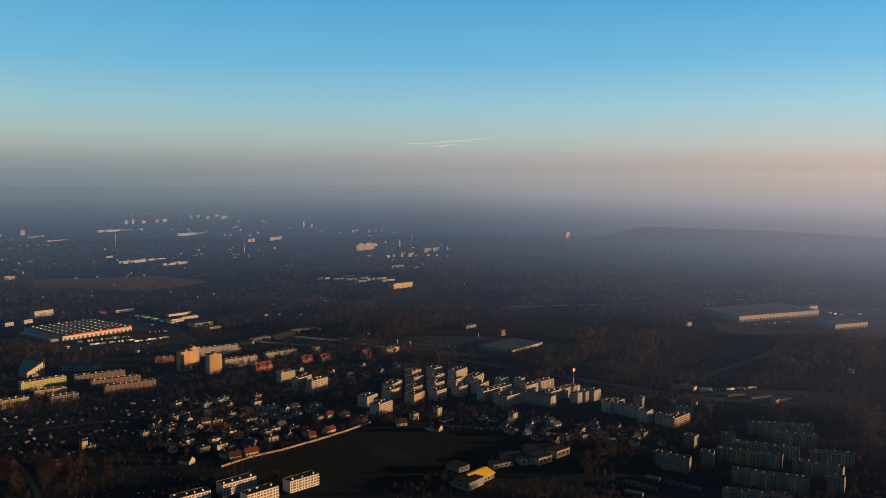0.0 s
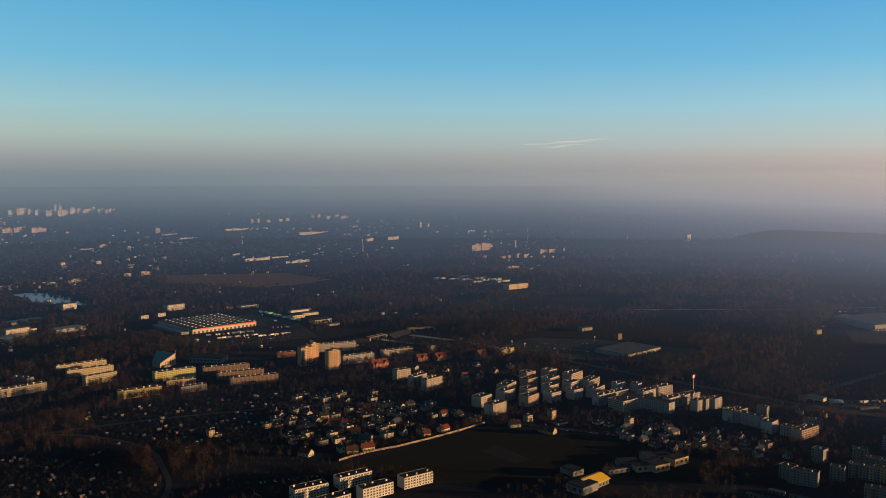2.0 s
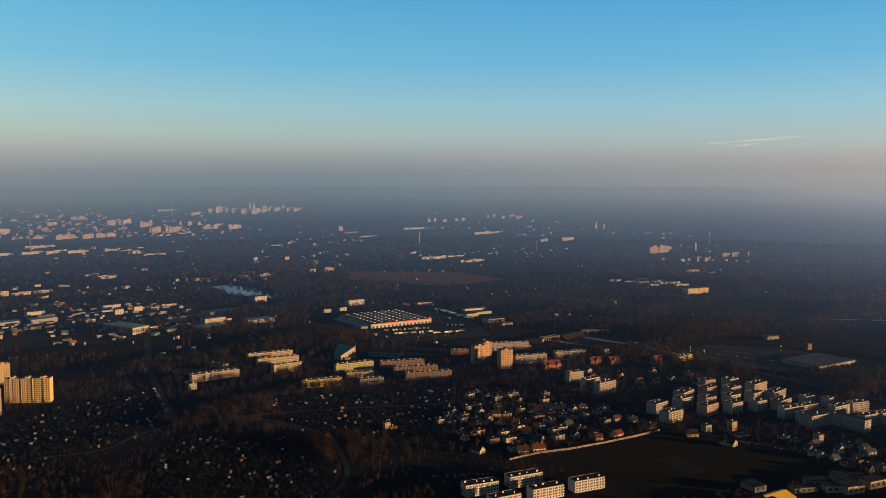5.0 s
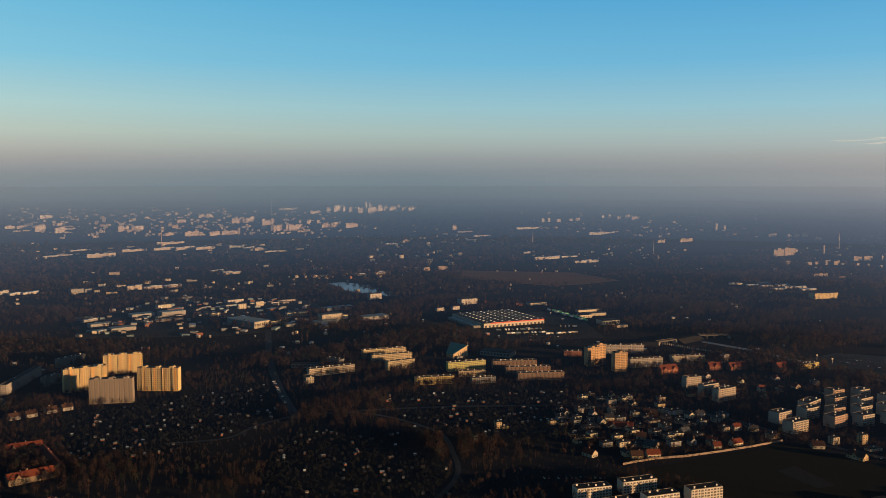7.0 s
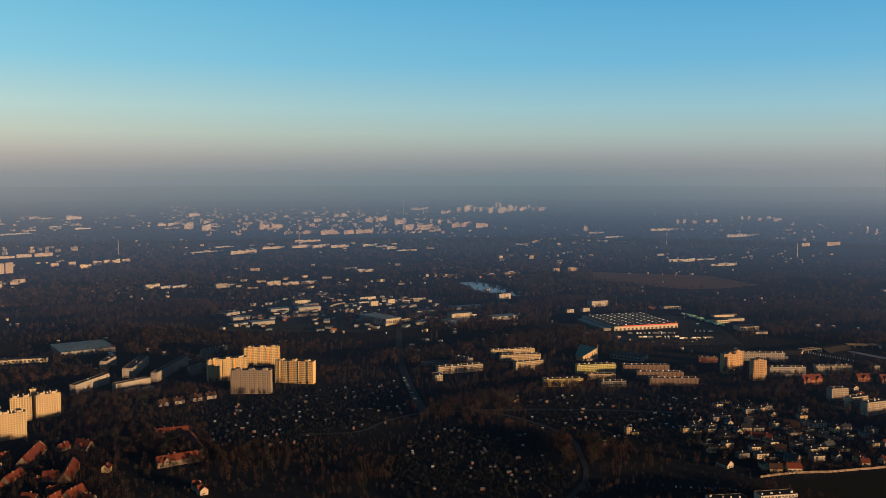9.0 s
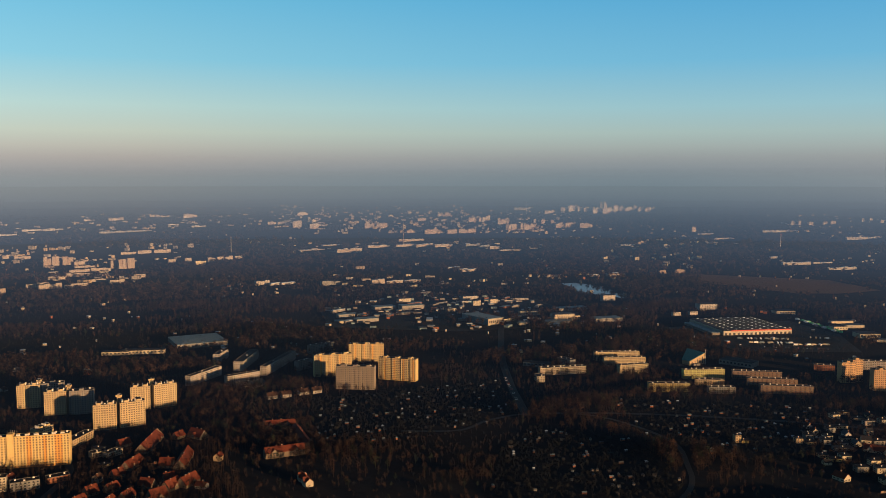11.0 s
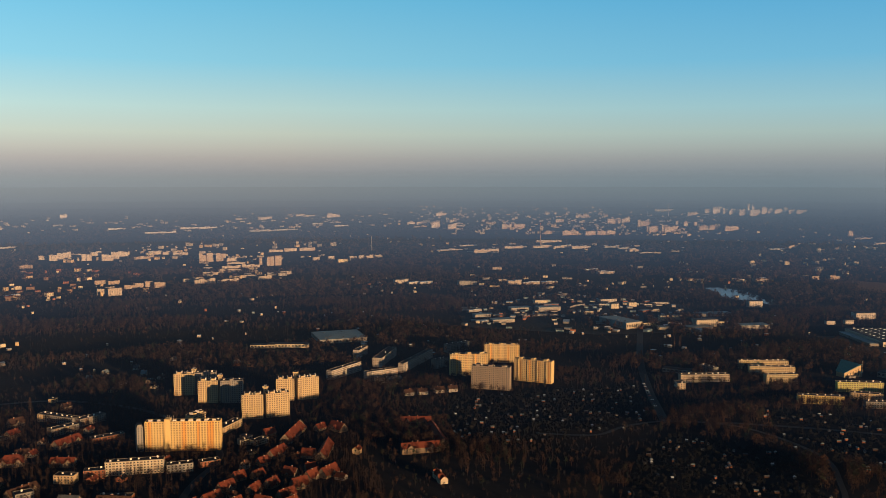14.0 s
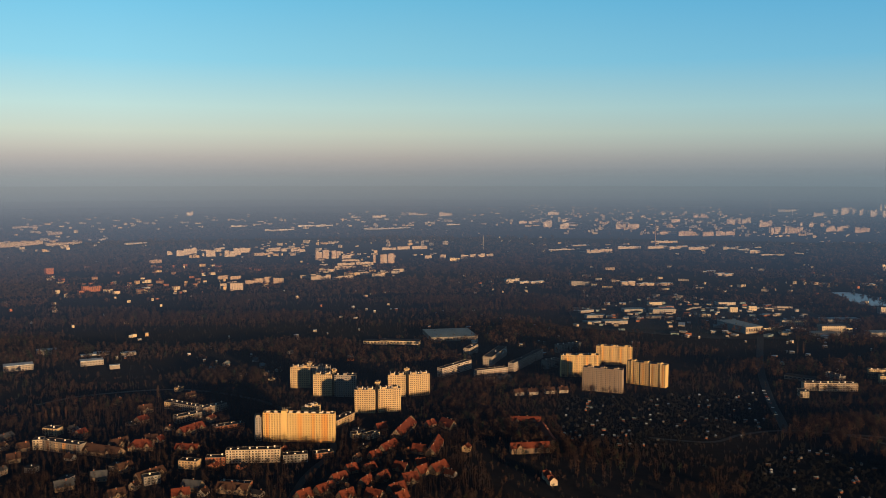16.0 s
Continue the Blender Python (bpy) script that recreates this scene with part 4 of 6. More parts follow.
# slabs by the church
block(-413, 1377, -45, 22, 14, 11, "pale")
block(-405, 1394, -42, 16, 14, 12, "pale")
block(-361, 1356, -50, 21, 15, 11, "pale")
block(-396, 1505, -60, 72, 11, 5, "slab")
block(-469, 1439, -64, 31, 12, 3, "brick")
block(-333, 1410, -51, 58, 11, 5, "slab")
block(-276, 1464, -54, 58, 11, 5, "white")
block(-220, 1502, -32, 12, 8, 5, "slab")
block(-588, 1255, -44, 65, 11, 5, "yellowgreen")
block(-562, 1219, -56, 42, 11, 3, "tan")
block(-527, 1185, -48, 38, 11, 3, "grey")
block(-590, 1145, -49, 60, 11, 4, "yellow")
block(-526, 1308, -55, 74, 11, 4, "brickslab")
block(-489, 1274, -56, 72, 11, 4, "brickslab")
block(-456, 1244, -55, 73, 11, 4, "brickslab")
hall(-592, 1377, -90, 56, 30, 8, "grey")
block(-235, 1295, -43, 26, 12, 6, "balcony")
block(-204, 1261, -32, 30, 12, 6, "balcony")
block(-180, 1245, -34, 34, 12, 6, "balcony")
# quarter
cube_house(-338, 1056, 45, 10, 9, 2, "white")
cube_house(-359, 1051, 45, 9, 9, 2, "cream")
cube_house(-360, 1022, 45, 8, 9, 2, "tan")
cube_house(-305, 982, 45, 12, 9, 1, "yellow")
cube_house(-322, 1073, 45, 14, 9, 1, "white")
cube_house(-312, 1029, 45, 22, 9, 1, "grey")
cube_house(-344, 1118, 45, 18, 9, 1, "cream")
cube_house(-276, 1108, 45, 9, 9, 2, "cream")
cube_house(-248, 1091, 45, 16, 9, 1, "white")
cube_house(-229, 1071, 45, 13, 9, 2, "cream")
cube_house(-207, 1039, 45, 13, 9, 2, "white")
cube_house(-256, 975, 45, 14, 9, 2, "white")
cube_house(-243, 982, 45, 16, 9, 1, "grey")
cube_house(-262, 1022, 45, 12, 9, 1, "white")
cube_house(-415, 977, 45, 7, 9, 3, "tan")
cube_house(-408, 980, 45, 8, 9, 1, "yellow")
cube_house(-104, 1087, 45, 14, 9, 2, "tan")
cube_house(-246, 1142, 45, 9, 9, 2, "white")
cube_house(-228, 1145, 45, 9, 9, 2, "cream")
cube_house(-220, 1118, 45, 9, 9, 1, "cream")
cube_house(-204, 1097, 45, 16, 9, 1, "white")
cube_house(-321, 988, 45, 10, 9, 1, "tan")
cube_house(-37, 1095, 45, 9, 9, 3, "white")
cube_house(-7, 1112, 45, 8, 9, 4, "tan")
cube_house(90, 1088, 45, 8, 9, 4, "tan")
cube_house(130, 1053, 45, 13, 9, 1, "white")
cube_house(132, 1089, 45, 8, 9, 1, "white")
cube_house(52, 1096, 45, 12, 9, 1, "white")
cube_house(65, 1086, 45, 10, 9, 1, "white")
cube_house(5, 1089, 45, 18, 9, 1, "cream")
cube_house(459, 1175, 45, 9, 9, 2, "tan")
cube_house(530, 1156, 45, 10, 9, 2, "tan")
cube_house(318, 1175, 45, 5, 9, 2, "white")
cube_house(346, 1168, 45, 4, 9, 2, "white")
cube_house(247, 1036, 45, 9, 9, 1, "white")
house(-298, 1066, 27, 11, 9, 7.0, "felt", "cream")
house(-278, 1046, 9, 31, 11, 3.2, "red", "cream")
house(-225, 984, -8, 15, 12, 3.5, "grey", "white")
house(-216, 952, 34, 15, 10, 4.0, "red", "cream")
house(-231, 939, 28, 13, 10, 4.0, "brown", "tan")
house(-280, 923, -22, 15, 10, 4.0, "red", "white")
house(-244, 1014, 12, 11, 10, 3.5, "brown", "cream")
house(-258, 1119, 9, 18, 12, 4.0, "brown", "brick")
house(-165, 1031, -0, 12, 9, 4.0, "red", "white")
house(-157, 1015, 30, 9, 9, 4.0, "red", "white")
house(-139, 1037, 54, 15, 9, 4.0, "red", "cream")
house(-53, 1069, 22, 14, 10, 4.0, "brown", "white")
house(-197, 1462, 49, 36, 12, 6.5, "red", "brick", rise=0.5)
house(-230, 1443, 42, 24, 11, 6.5, "red", "brick", rise=0.5)
house(-155, 1481, 48, 30, 12, 7.5, "red", "brick", rise=0.5)
house(-132, 1475, 61, 24, 13, 9.0, "red", "brick", rise=0.5)
house(-292, 1378, 52, 33, 12, 8.0, "red", "brick", rise=0.55)
house(-292, 1294, 23, 20, 11, 5.0, "red", "brick")
house(-11, 1047, -29, 20, 10, 4.0, "brown", "tan")
block(-89, 1520, -35, 38, 12, 3, "yellow")
# slabs among trees
block(-761, 1285, -42, 79, 11, 5, "gold5")
block(-727, 1253, -44, 70, 11, 5, "gold5")
block(-688, 1215, -33, 50, 11, 5, "gold5")
block(-768, 1133, -35, 77, 12, 4, "whiteframe")
block(-763, 1066, -40, 12, 20, 3, "white")
block(-804, 1187, -106, 32, 12, 4, "grey")
hall(-832, 1153, -65, 51, 15, 6, "grey")
# estate stack
block(-96, 1161, -31, 25, 16, 5, "balcony")
block(-75, 1124, -34, 28, 16, 5, "balcony")
block(-66, 1237, -21, 34, 16, 5, "balcony")
block(-66, 1198, -34, 24, 16, 5, "balcony")
block(-40, 1317, -40, 21, 16, 5, "rosy")
block(-36, 1273, -37, 23, 16, 5, "rosy")
block(-35, 1213, -38, 21, 16, 5, "rosy")
block(-32, 1174, -31, 26, 16, 5, "rosy")
block(-7, 1337, -37, 20, 16, 5, "balcony")
block(-4, 1286, -31, 26, 16, 5, "balcony")
block(-4, 1237, -37, 22, 16, 5, "balcony")
block(-1, 1193, -38, 21, 16, 5, "balcony")
block(30, 1323, -32, 33, 16, 5, "balcony")
block(26, 1262, -35, 22, 16, 5, "balcony")
block(30, 1215, -43, 18, 16, 5, "balcony")
block(55, 1282, -28, 34, 16, 5, "balcony")
block(61, 1233, -29, 28, 16, 5, "balcony")
block(78, 1203, -45, 61, 12, 5, "slab")
block(129, 1223, -39, 31, 12, 5, "slab")
block(154, 1251, -50, 28, 12, 5, "slab")
block(119, 1262, -32, 13, 12, 5, "slab")
block(93, 1264, -41, 19, 12, 5, "slab")
block(161, 1190, -43, 31, 12, 5, "slab")
block(179, 1206, -36, 21, 12, 5, "slab")
block(192, 1216, -46, 15, 12, 5, "slab")
block(191, 1175, -38, 16, 12, 5, "slab")
block(204, 1185, -40, 17, 12, 5, "slab")
block(217, 1191, -40, 17, 12, 5, "slab")
block(98, 1164, -44, 30, 26, 5, "balcony")
block(151, 1157, -35, 15, 75, 5, "slab")
block(233, 1131, -48, 31, 14, 5, "slab")
block(233, 1117, -136, 59, 12, 5, "slab")
block(265, 1083, -38, 17, 14, 5, "slab")
block(302, 1068, -45, 37, 14, 4, "rosy")
block(277, 1071, -126, 18, 12, 4, "slab")
block(317, 1106, -90, 21, 12, 4, "grey")
block(264, 1150, -118, 13, 12, 5, "grey")
# right estate
block(407, 1019, -103, 74, 12, 5, "concrete5")
block(408, 980, -108, 50, 12, 5, "concrete5")
block(358, 937, -114, 70, 12, 5, "concrete5")
block(332, 914, -116, 67, 12, 5, "concrete5")
block(420, 909, -105, 44, 12, 5, "concrete5")
block(388, 874, -125, 49, 12, 5, "concrete5")
block(327, 842, -114, 73, 12, 5, "concrete5")
block(295, 790, -107, 60, 12, 5, "concrete5")
block(389, 834, -121, 16, 12, 5, "concrete5")
block(330, 979, -107, 15, 12, 5, "concrete5")
block(284, 975, -132, 13, 12, 5, "concrete5")
block(286, 914, -115, 14, 12, 5, "concrete5")
block(235, 912, -131, 15, 12, 5, "concrete5")
block(247, 897, -116, 30, 12, 5, "concrete5")
# white five-storey blocks
block(-236, 796, -48, 36, 13, 4, "pointwhite", single=True)
block(-201, 835, -45, 38, 13, 4, "pointwhite", single=True)
block(-172, 807, -45, 35, 13, 4, "pointwhite", single=True)
block(-138, 843, -46, 35, 13, 4, "pointwhite", single=True)
block(-204, 771, -43, 31, 13, 4, "pointwhite", single=True)
# halls and stores
hall(-681, 1690, -39, 146, 156, 9, "sawtooth")
hall(-740, 1996, -41, 46, 25, 6, "cream")
hall(-501, 1795, -46, 41, 30, 9, "cream")
hall(-575, 1855, -41, 30, 20, 7, "cream")
hall(-905, 1944, -53, 42, 20, 12, "grey")
hall(748, 1896, -67, 230, 123, 13, "white")
hall(848, 1772, -67, 91, 45, 11, "white")
hall(154, 1551, -39, 102, 72, 6, "white")
hall(357, 1249, -127, 23, 15, 5, "white")
hall(380, 1223, -101, 17, 20, 5, "bluegreen")
hall(-1142, 1428, -12, 42, 92, 14, "bluewall")
hall(-1060, 1596, -44, 36, 60, 9, "cream")
hall(-1147, 1480, -7, 30, 30, 7, "cream")
# school
hall(23, 895, -46, 15, 20, 6, "grey")
hall(18, 843, -128, 21, 25, 8, "grey")
hall(66, 908, -60, 26, 10, 5, "grey")
hall(78, 930, -73, 22, 14, 6, "grey")
hall(94, 917, -66, 20, 12, 7, "tan")
hall(112, 920, -51, 21, 18, 8, "tan")
hall(104, 948, -68, 14, 18, 7, "grey")
hall(120, 960, -60, 16, 12, 6, "tan")
hall(135, 945, -46, 23, 15, 8, "tan")


# ---------------------------------------------------------------- landmarks
def church(x, y, turn):
    """A modern church: one broad green roof that climbs from low eaves to a high straight ridge, with a wedge-shaped ochre side wall."""
    m = pose(x, y, 0, 0, 0, turn)
    take_box(m, -48, 30, -24, 24)
    root = thing("church", m, "modern church with a broad green roof and ochre side wall", "church")
    low, high = 7.5, 19.5
    g = Geo()
    g.poly((0, -14, 0), (0, 16, 0), (0, 16, high), (0, -14, low))
    g.poly((-16, -17, 0), (0, -14, 0), (0, -14, low), (-16, -17, low))
    g.poly((0, 16, 0), (-42, 12, 0), (-42, 12, high), (0, 16, high))
    g.poly((-42, 12, 0), (-16, -17, 0), (-16, -17, low), (-42, 12, high))
    part("wall", g, WALL["tan"], root)
    up = [(0.5, -14.8, low + 0.2), (0.5, 16.5, high + 0.4), (-42.6, 12.5, high + 0.4), (-16.4, -17.8, low + 0.2)]
    down = [(p[0], p[1], p[2] - 0.5) for p in up]
    g = Geo().poly(up[0], up[1], up[2]).poly(up[0], up[2], up[3])
    for i in range(4):
        g.poly(down[i], down[(i + 1) % 4], up[(i + 1) % 4], up[i])
    part("roof", g, ROOF["teal"], root, "green copper roof")
    part("spire", Geo().tube(0.9, 16.9, 0, 25, 0.6, 0.15, 8), CONCRETE, root)
    for k in range(5):
        part("window", Geo().box(-0.05, 0.08, -9 + k * 5.0, -7.6 + k * 5.0, 2.0, 5.5 + 1.9 * k), GLASS, root)
    part("porch", Geo().box(0.1, 6, -10, 2, 0, 3.4), WALL["grey"], root)


def shaft_tower(x, y, turn):
    root = thing("mine_shaft_tower", far(x, y, 0, turn), "tall concrete mine shaft tower with wide head", "tower")
    part("shaft", Geo().box(-14, -2, -6, 6, 0, 62), WALL["greige"], root)
    part("head", Geo().box(-18, 2, -14, 14, 36, 68), WALL["white"], root)
    part("roof", Geo().box(-18.4, 2.4, -14.4, 14.4, 68.01, 69), ROOF["felt"], root)
    part("door", Geo().box(2.0, 2.3, -4, 4, 44, 58), GLASS, root)
    part("engine_house", Geo().box(-30, 8, 14, 80, 0, 12), WALL["grey"], root)


def mast(x, y, tall, width, label, mat, name="chimney"):
    root = thing(name, far(x, y), label, "chimney" if name == "chimney" else "mast")
    part("shaft", Geo().tube(0, 0, 0, tall, width, width * 0.55, 12), mat, root)
    part("rim", Geo().tube(0, 0, tall, tall + 1.5, width * 0.7, width * 0.7, 12), RED if name == "chimney" else mat, root)


def concrete_fence(pts):
    """A pale panel fence: posts and panels along a smooth line."""
    root = thing("fence", pose(0, 0, 0), "long pale concrete panel fence along the meadow", "fence")
    line = []
    for (ax, ay), (bx, by) in zip(pts, pts[1:]):
        k = max(1, int(math.hypot(bx - ax, by - ay) / 4.0))
        line += [(ax + (bx - ax) * i / k, ay + (by - ay) * i / k) for i in range(k)]
    panel = Geo().box(0.1, 3.9, -0.08, 0.08, 0, 2.4).mesh("panel", WALL["fartan"])
    post = Geo().box(-0.12, 0.12, -0.14, 0.14, 0, 2.6).mesh("post", WALL["fartan"])
    for (ax, ay), (bx, by) in zip(line, line[1:]):
        turn = math.degrees(math.atan2(by - ay, bx - ax))
        for mesh in (panel, post):
            ob = part(mesh.name.split(".")[0], mesh, None, root)
            ob.matrix_local = pose(ax, ay, 0, 0, 0, turn)


def road_bridge(ax, ay, bx, by, width, high, piers):
    """A bridge deck with barriers, abutments painted pale as if sunlit, and round piers."""
    d = math.hypot(bx - ax, by - ay)
    m = pose(ax, ay, 0, 0, 0, math.degrees(math.atan2(by - ay, bx - ax)))
    root = thing("road_bridge", m, "weathered concrete road bridge with pale abutments", "bridge", "motorway bridges")
    take_box(m, -4, d + 4, -width / 2 - 14, width / 2 + 4)
    part("deck", Geo().box(0, d, -width / 2, width / 2, high - 1.3, high), BRIDGE, root)
    part("roadway", Geo().box(0, d, -width / 2 + 0.8, width / 2 - 0.8, high + 0.004, high + 0.06), ASPHALT, root, "asphalt roadway")
    for s in (-1, 1):
        part("barrier", Geo().box(0, d, s * (width / 2 - 0.35) - 0.2, s * (width / 2 - 0.35) + 0.2, high + 0.064, high + 1.0), BRIDGE, root)
        # paler concrete than the deck: the sunlit look is in the colour
        part("abutment", Geo().box((0 if s < 0 else d) - 1.2, (0 if s < 0 else d) + 1.2, -width / 2, width / 2, 0, high - 1.304, 0.3), CONCRETE, root, "concrete abutment painted pale for sunlight")
    for k in range(piers):
        for s in (-1, 1):
            part("pier", Geo().tube(d * (k + 1) / (piers + 1), s * width * 0.28, 0, high - 1.304, 0.9, 0.9, 10), BRIDGE, root)


def embankment(pts, top):
    """An earth bank that carries the road up to the bridges."""
    g = Geo()
    for i, (x, y, z) in enumerate(pts):
        p, q = pts[max(i - 1, 0)], pts[min(i + 1, len(pts) - 1)]
        d = Vector((q[0] - p[0], q[1] - p[1])).normalized()
        for s, h in ((-top / 2 - 2 * z, 0), (-top / 2, z), (top / 2, z), (top / 2 + 2 * z, 0)):
            g.v.append((x - s * d.y, y + s * d.x, h + 0.02))
        take([x + e * d.x - s * d.y for e in range(-20, 21, 3) for s in range(-16, 17, 3)], [y + e * d.y + s * d.x for e in range(-20, 21, 3) for s in range(-16, 17, 3)], 2)
    for i in range(len(pts) - 1):
        for j in range(3):
            k = 4 * i + j
            g.f.append((k, k + 1, k + 5, k + 4))
    return tagged(new("embankment", g.mesh("embankment", BANK)), "grassy earth bank carrying the road", "embankment", kind="structure")


church(-643, 1342, -26)
store = thing("pavilion", pose(40, 867, 0, 0, 0, 50.3), "low pavilion under a bright yellow sheet roof", "building")
take_box(store.matrix_world, -19, 19, -13, 22)
take_poly([(45, 850), (150, 842), (150, 905), (60, 900)], 2)
part("wall", Geo().box(-15, 15, -5, 9, 0, 5), WALL["grey"], store)
slope = [(-16.5, -6.2, 5.4), (16.5, -6.2, 5.4), (16.5, 6.2, 9.2), (-16.5, 6.2, 9.2)]
g = Geo().poly(*[(a, b, c + 0.3) for a, b, c in slope]).poly(*slope[::-1])
for k in range(4):
    g.poly(slope[k], slope[(k + 1) % 4], tuple(Vector(slope[(k + 1) % 4]) + Vector((0, 0, 0.3))), tuple(Vector(slope[k]) + Vector((0, 0, 0.3))))
part("roof", g, ROOF["yellow"], store, "yellow sheet-metal roof")
part("back_wall", Geo().box(-15, 15, 6.3, 9.0, 5.004, 9.6), WALL["grey"], store)
for k in range(5):
    part("window", Geo().box(-12 + 5.4 * k, -9 + 5.4 * k, -5.08, -5.0, 1.2, 3.4), GLASS, store)
shaft_tower(565, 3897, -40)
mast(-2802, 2820, 110, 1.9, "tall slender brownish factory chimney", WALL["fartan"])
mast(-3029, 2043, 72, 2.6, "slender dark spire above the far town", WALL["concrete5"], "mast")
for x, y, tall in ((-1480, 3900, 60), (-830, 3600, 55), (300, 3900, 60), (-150, 4200, 70), (-4600, 5900, 150), (-4500, 6050, 110)):
    mast(x, y, tall, 1.8, "slim pale chimney in distant haze", CONCRETE)
concrete_fence([(-238, 908), (-228, 922), (-211, 943), (-183, 966), (-150, 1002), (-120, 1038), (-89, 1080)])
for k in range(28):
    t = k / 27
    post = thing("fence_post", pose(-358 + 120 * t, 1625 - 49 * t, 0), "white concrete post beside the motorway", "post", "roadside posts")
    part("shaft", Geo().box(-0.4, 0.4, -0.4, 0.4, 0, 3.7, 0.08), VENT, post)
pylon = thing("sign_pylon", pose(196, 1275, 0, 0, 0, -40), "tall pole with a red and white sign box", "sign")
part("pole", Geo().tube(0, 0, 0, 24, 0.5, 0.4, 10), CONCRETE, pylon)
part("sign_box", Geo().box(-1.0, 1.0, -3.4, 3.4, 22, 27), RED, pylon, "red sign box")
part("panel", Geo().box(1.0, 1.06, -3.0, 0.6, 22.5, 26.5), SHEET, pylon, "white sign face")
for x, y, w in ((-60, 1580, 5), (70, 1665, 4), (-85, 1600, 4)):
    sign = thing("sign_board", pose(x, y, 0, 0, 0, -45), "white sign board on a post", "sign", "sign boards")
    part("pole", Geo().tube(0, 0, 0, 7, 0.3, 0.3, 8), CONCRETE, sign)
    part("board", Geo().box(-0.3, 0.3, -w / 3, w / 3, 7, 9.5), WALL["white"], sign)
road_bridge(-361, 1610, -337, 1650, 11, 7, 1)
road_bridge(-304, 1715, -252, 1746, 11, 7, 3)
embankment([(-455, 1570, 0.5), (-412, 1588, 3.5), (-385, 1598, 6.0), (-362, 1609, 6.6)], 12)
embankment([(-336, 1651, 6.6), (-328, 1672, 6.8), (-318, 1695, 6.8), (-305, 1714, 6.6)], 12)
embankment([(-251, 1747, 6.6), (-220, 1765, 4.5), (-180, 1785, 0.5)], 12)


# ---------------------------------------------------------------- far towns
def drift(x, y, s):
    """Slow uneven pattern between 0 and 1, for clearings and thickets."""
    p, q = (x * 0.8 + y * 0.6) / s, (y * 0.8 - x * 0.6) / (0.55 * s)
    w = np.sin(p + 1.3 * np.sin(q * 0.7)) + np.sin(q * 1.1 + 1.7 * np.sin(p * 0.6 + 2.0)) + 0.6 * np.sin(2.3 * p - 1.9 * q + np.sin(3.1 * q))
    return np.clip(0.5 + 0.32 * w, 0, 1)


FAR_WALLS = ["far", "white", "cream", "slab", "tan", "concrete"]


JOINED = {}
CLEARINGS = []                          # bearing, half angle and distance of far blocks that stand free of trees


def far_block(x, y, turn, length, depth, height, wall, words, roof="felt", joined=False):
    """A building in the distance: stair units of uneven height and depth, windows on the front, a flat roof each."""
    d = math.hypot(x, y)
    near = d < 2500 and not joined
    m = far(x, y, 0, turn)
    if d < FAR_FROM and length > 16:
        take_box(pose(x, y, 0, 0, 0, turn), -depth - 3, 12 + 3 * height, -length / 2 - 3, length / 2 + 3, 3)
    if d >= FAR_FROM and not joined:
        CLEARINGS.append((math.atan2(y, x), (length / 2 + 6) / d, d))
    rnd = random.Random(int(x * 3 + y))
    walls, top, g = Geo(), Geo(), Geo()
    units = max(1, round(length / 17)) if not near else 1
    unit = length / units
    for u in range(units):
        a0, a1 = -length / 2 + u * unit, -length / 2 + (u + 1) * unit
        h = height * (1 if units == 1 else rnd.uniform(0.74, 1.06))
        back, front = -depth, 0.0 if units == 1 else rnd.uniform(-4.0, 1.5)
        walls.box(back, front, a0, a1 - (0.0 if units == 1 else 0.06), 0, h)
        top.box(back - 0.3, front + 0.3, a0 - 0.2, a1 + 0.1, h + 0.004, h + 0.6)
        rows, cols = max(1, int(h / 3.0)), max(1 if units > 1 else 2, int(unit / (9 if joined else 4.2)))
        for f in range(rows):
            for i in range(cols):
                a = a0 + (i + 0.5) * unit / cols
                g.box(front - 0.05, front + 0.06, a - 1.1, a + 1.1, f * h / rows + 0.9, f * h / rows + 2.3)
    if near:
        take_box(pose(x, y, 0, 0, 0, turn), -depth - 3, 4, -length / 2 - 3, length / 2 + 3)
        root = thing("distant_building", m, words, "building", "buildings in the distance")
        part("wall", walls, WALL[wall], root)
        part("roof", top, ROOF[roof], root)
        if height > 7:
            part("glazing", g, GLASS, root, "rows of dark windows", "stuff")
        return
    for key, geo in (("wall_" + wall, walls), ("roof_" + roof, top), ("glazing", g)):
        into = JOINED.setdefault(key, Geo())
        k = len(into.v)
        into.v += [tuple(m @ Vector(v)) for v in geo.v]
        into.f += [tuple(k + i for i in f) for f in geo.f]


def town(yaw0, yaw1, d0, d1, count, low, high, long, words, seed, walls=FAR_WALLS, roof="felt", turn=-45, spread=14, joined=False, clump=0):
    """Scatters distant buildings between two bearings and two distances."""
    rnd = random.Random(seed)
    for _ in range(count):
        a = radians(90 + yaw0 + (yaw1 - yaw0) * rnd.random())
        d = 1 / (1 / d0 + (1 / d1 - 1 / d0) * rnd.random())
        if clump and drift(d * math.cos(a), d * math.sin(a), clump) < 0.45:
            continue
        ln = long * (0.25 + 0.6 * rnd.random() ** 1.5)
        far_block(d * math.cos(a), d * math.sin(a), turn + rnd.choice((0, 0, 0, 0, 40)) + rnd.uniform(-spread, spread), ln, min(ln, 12 + 6 * rnd.random()), rnd.uniform(low, high), rnd.choice(walls), words, roof, joined)


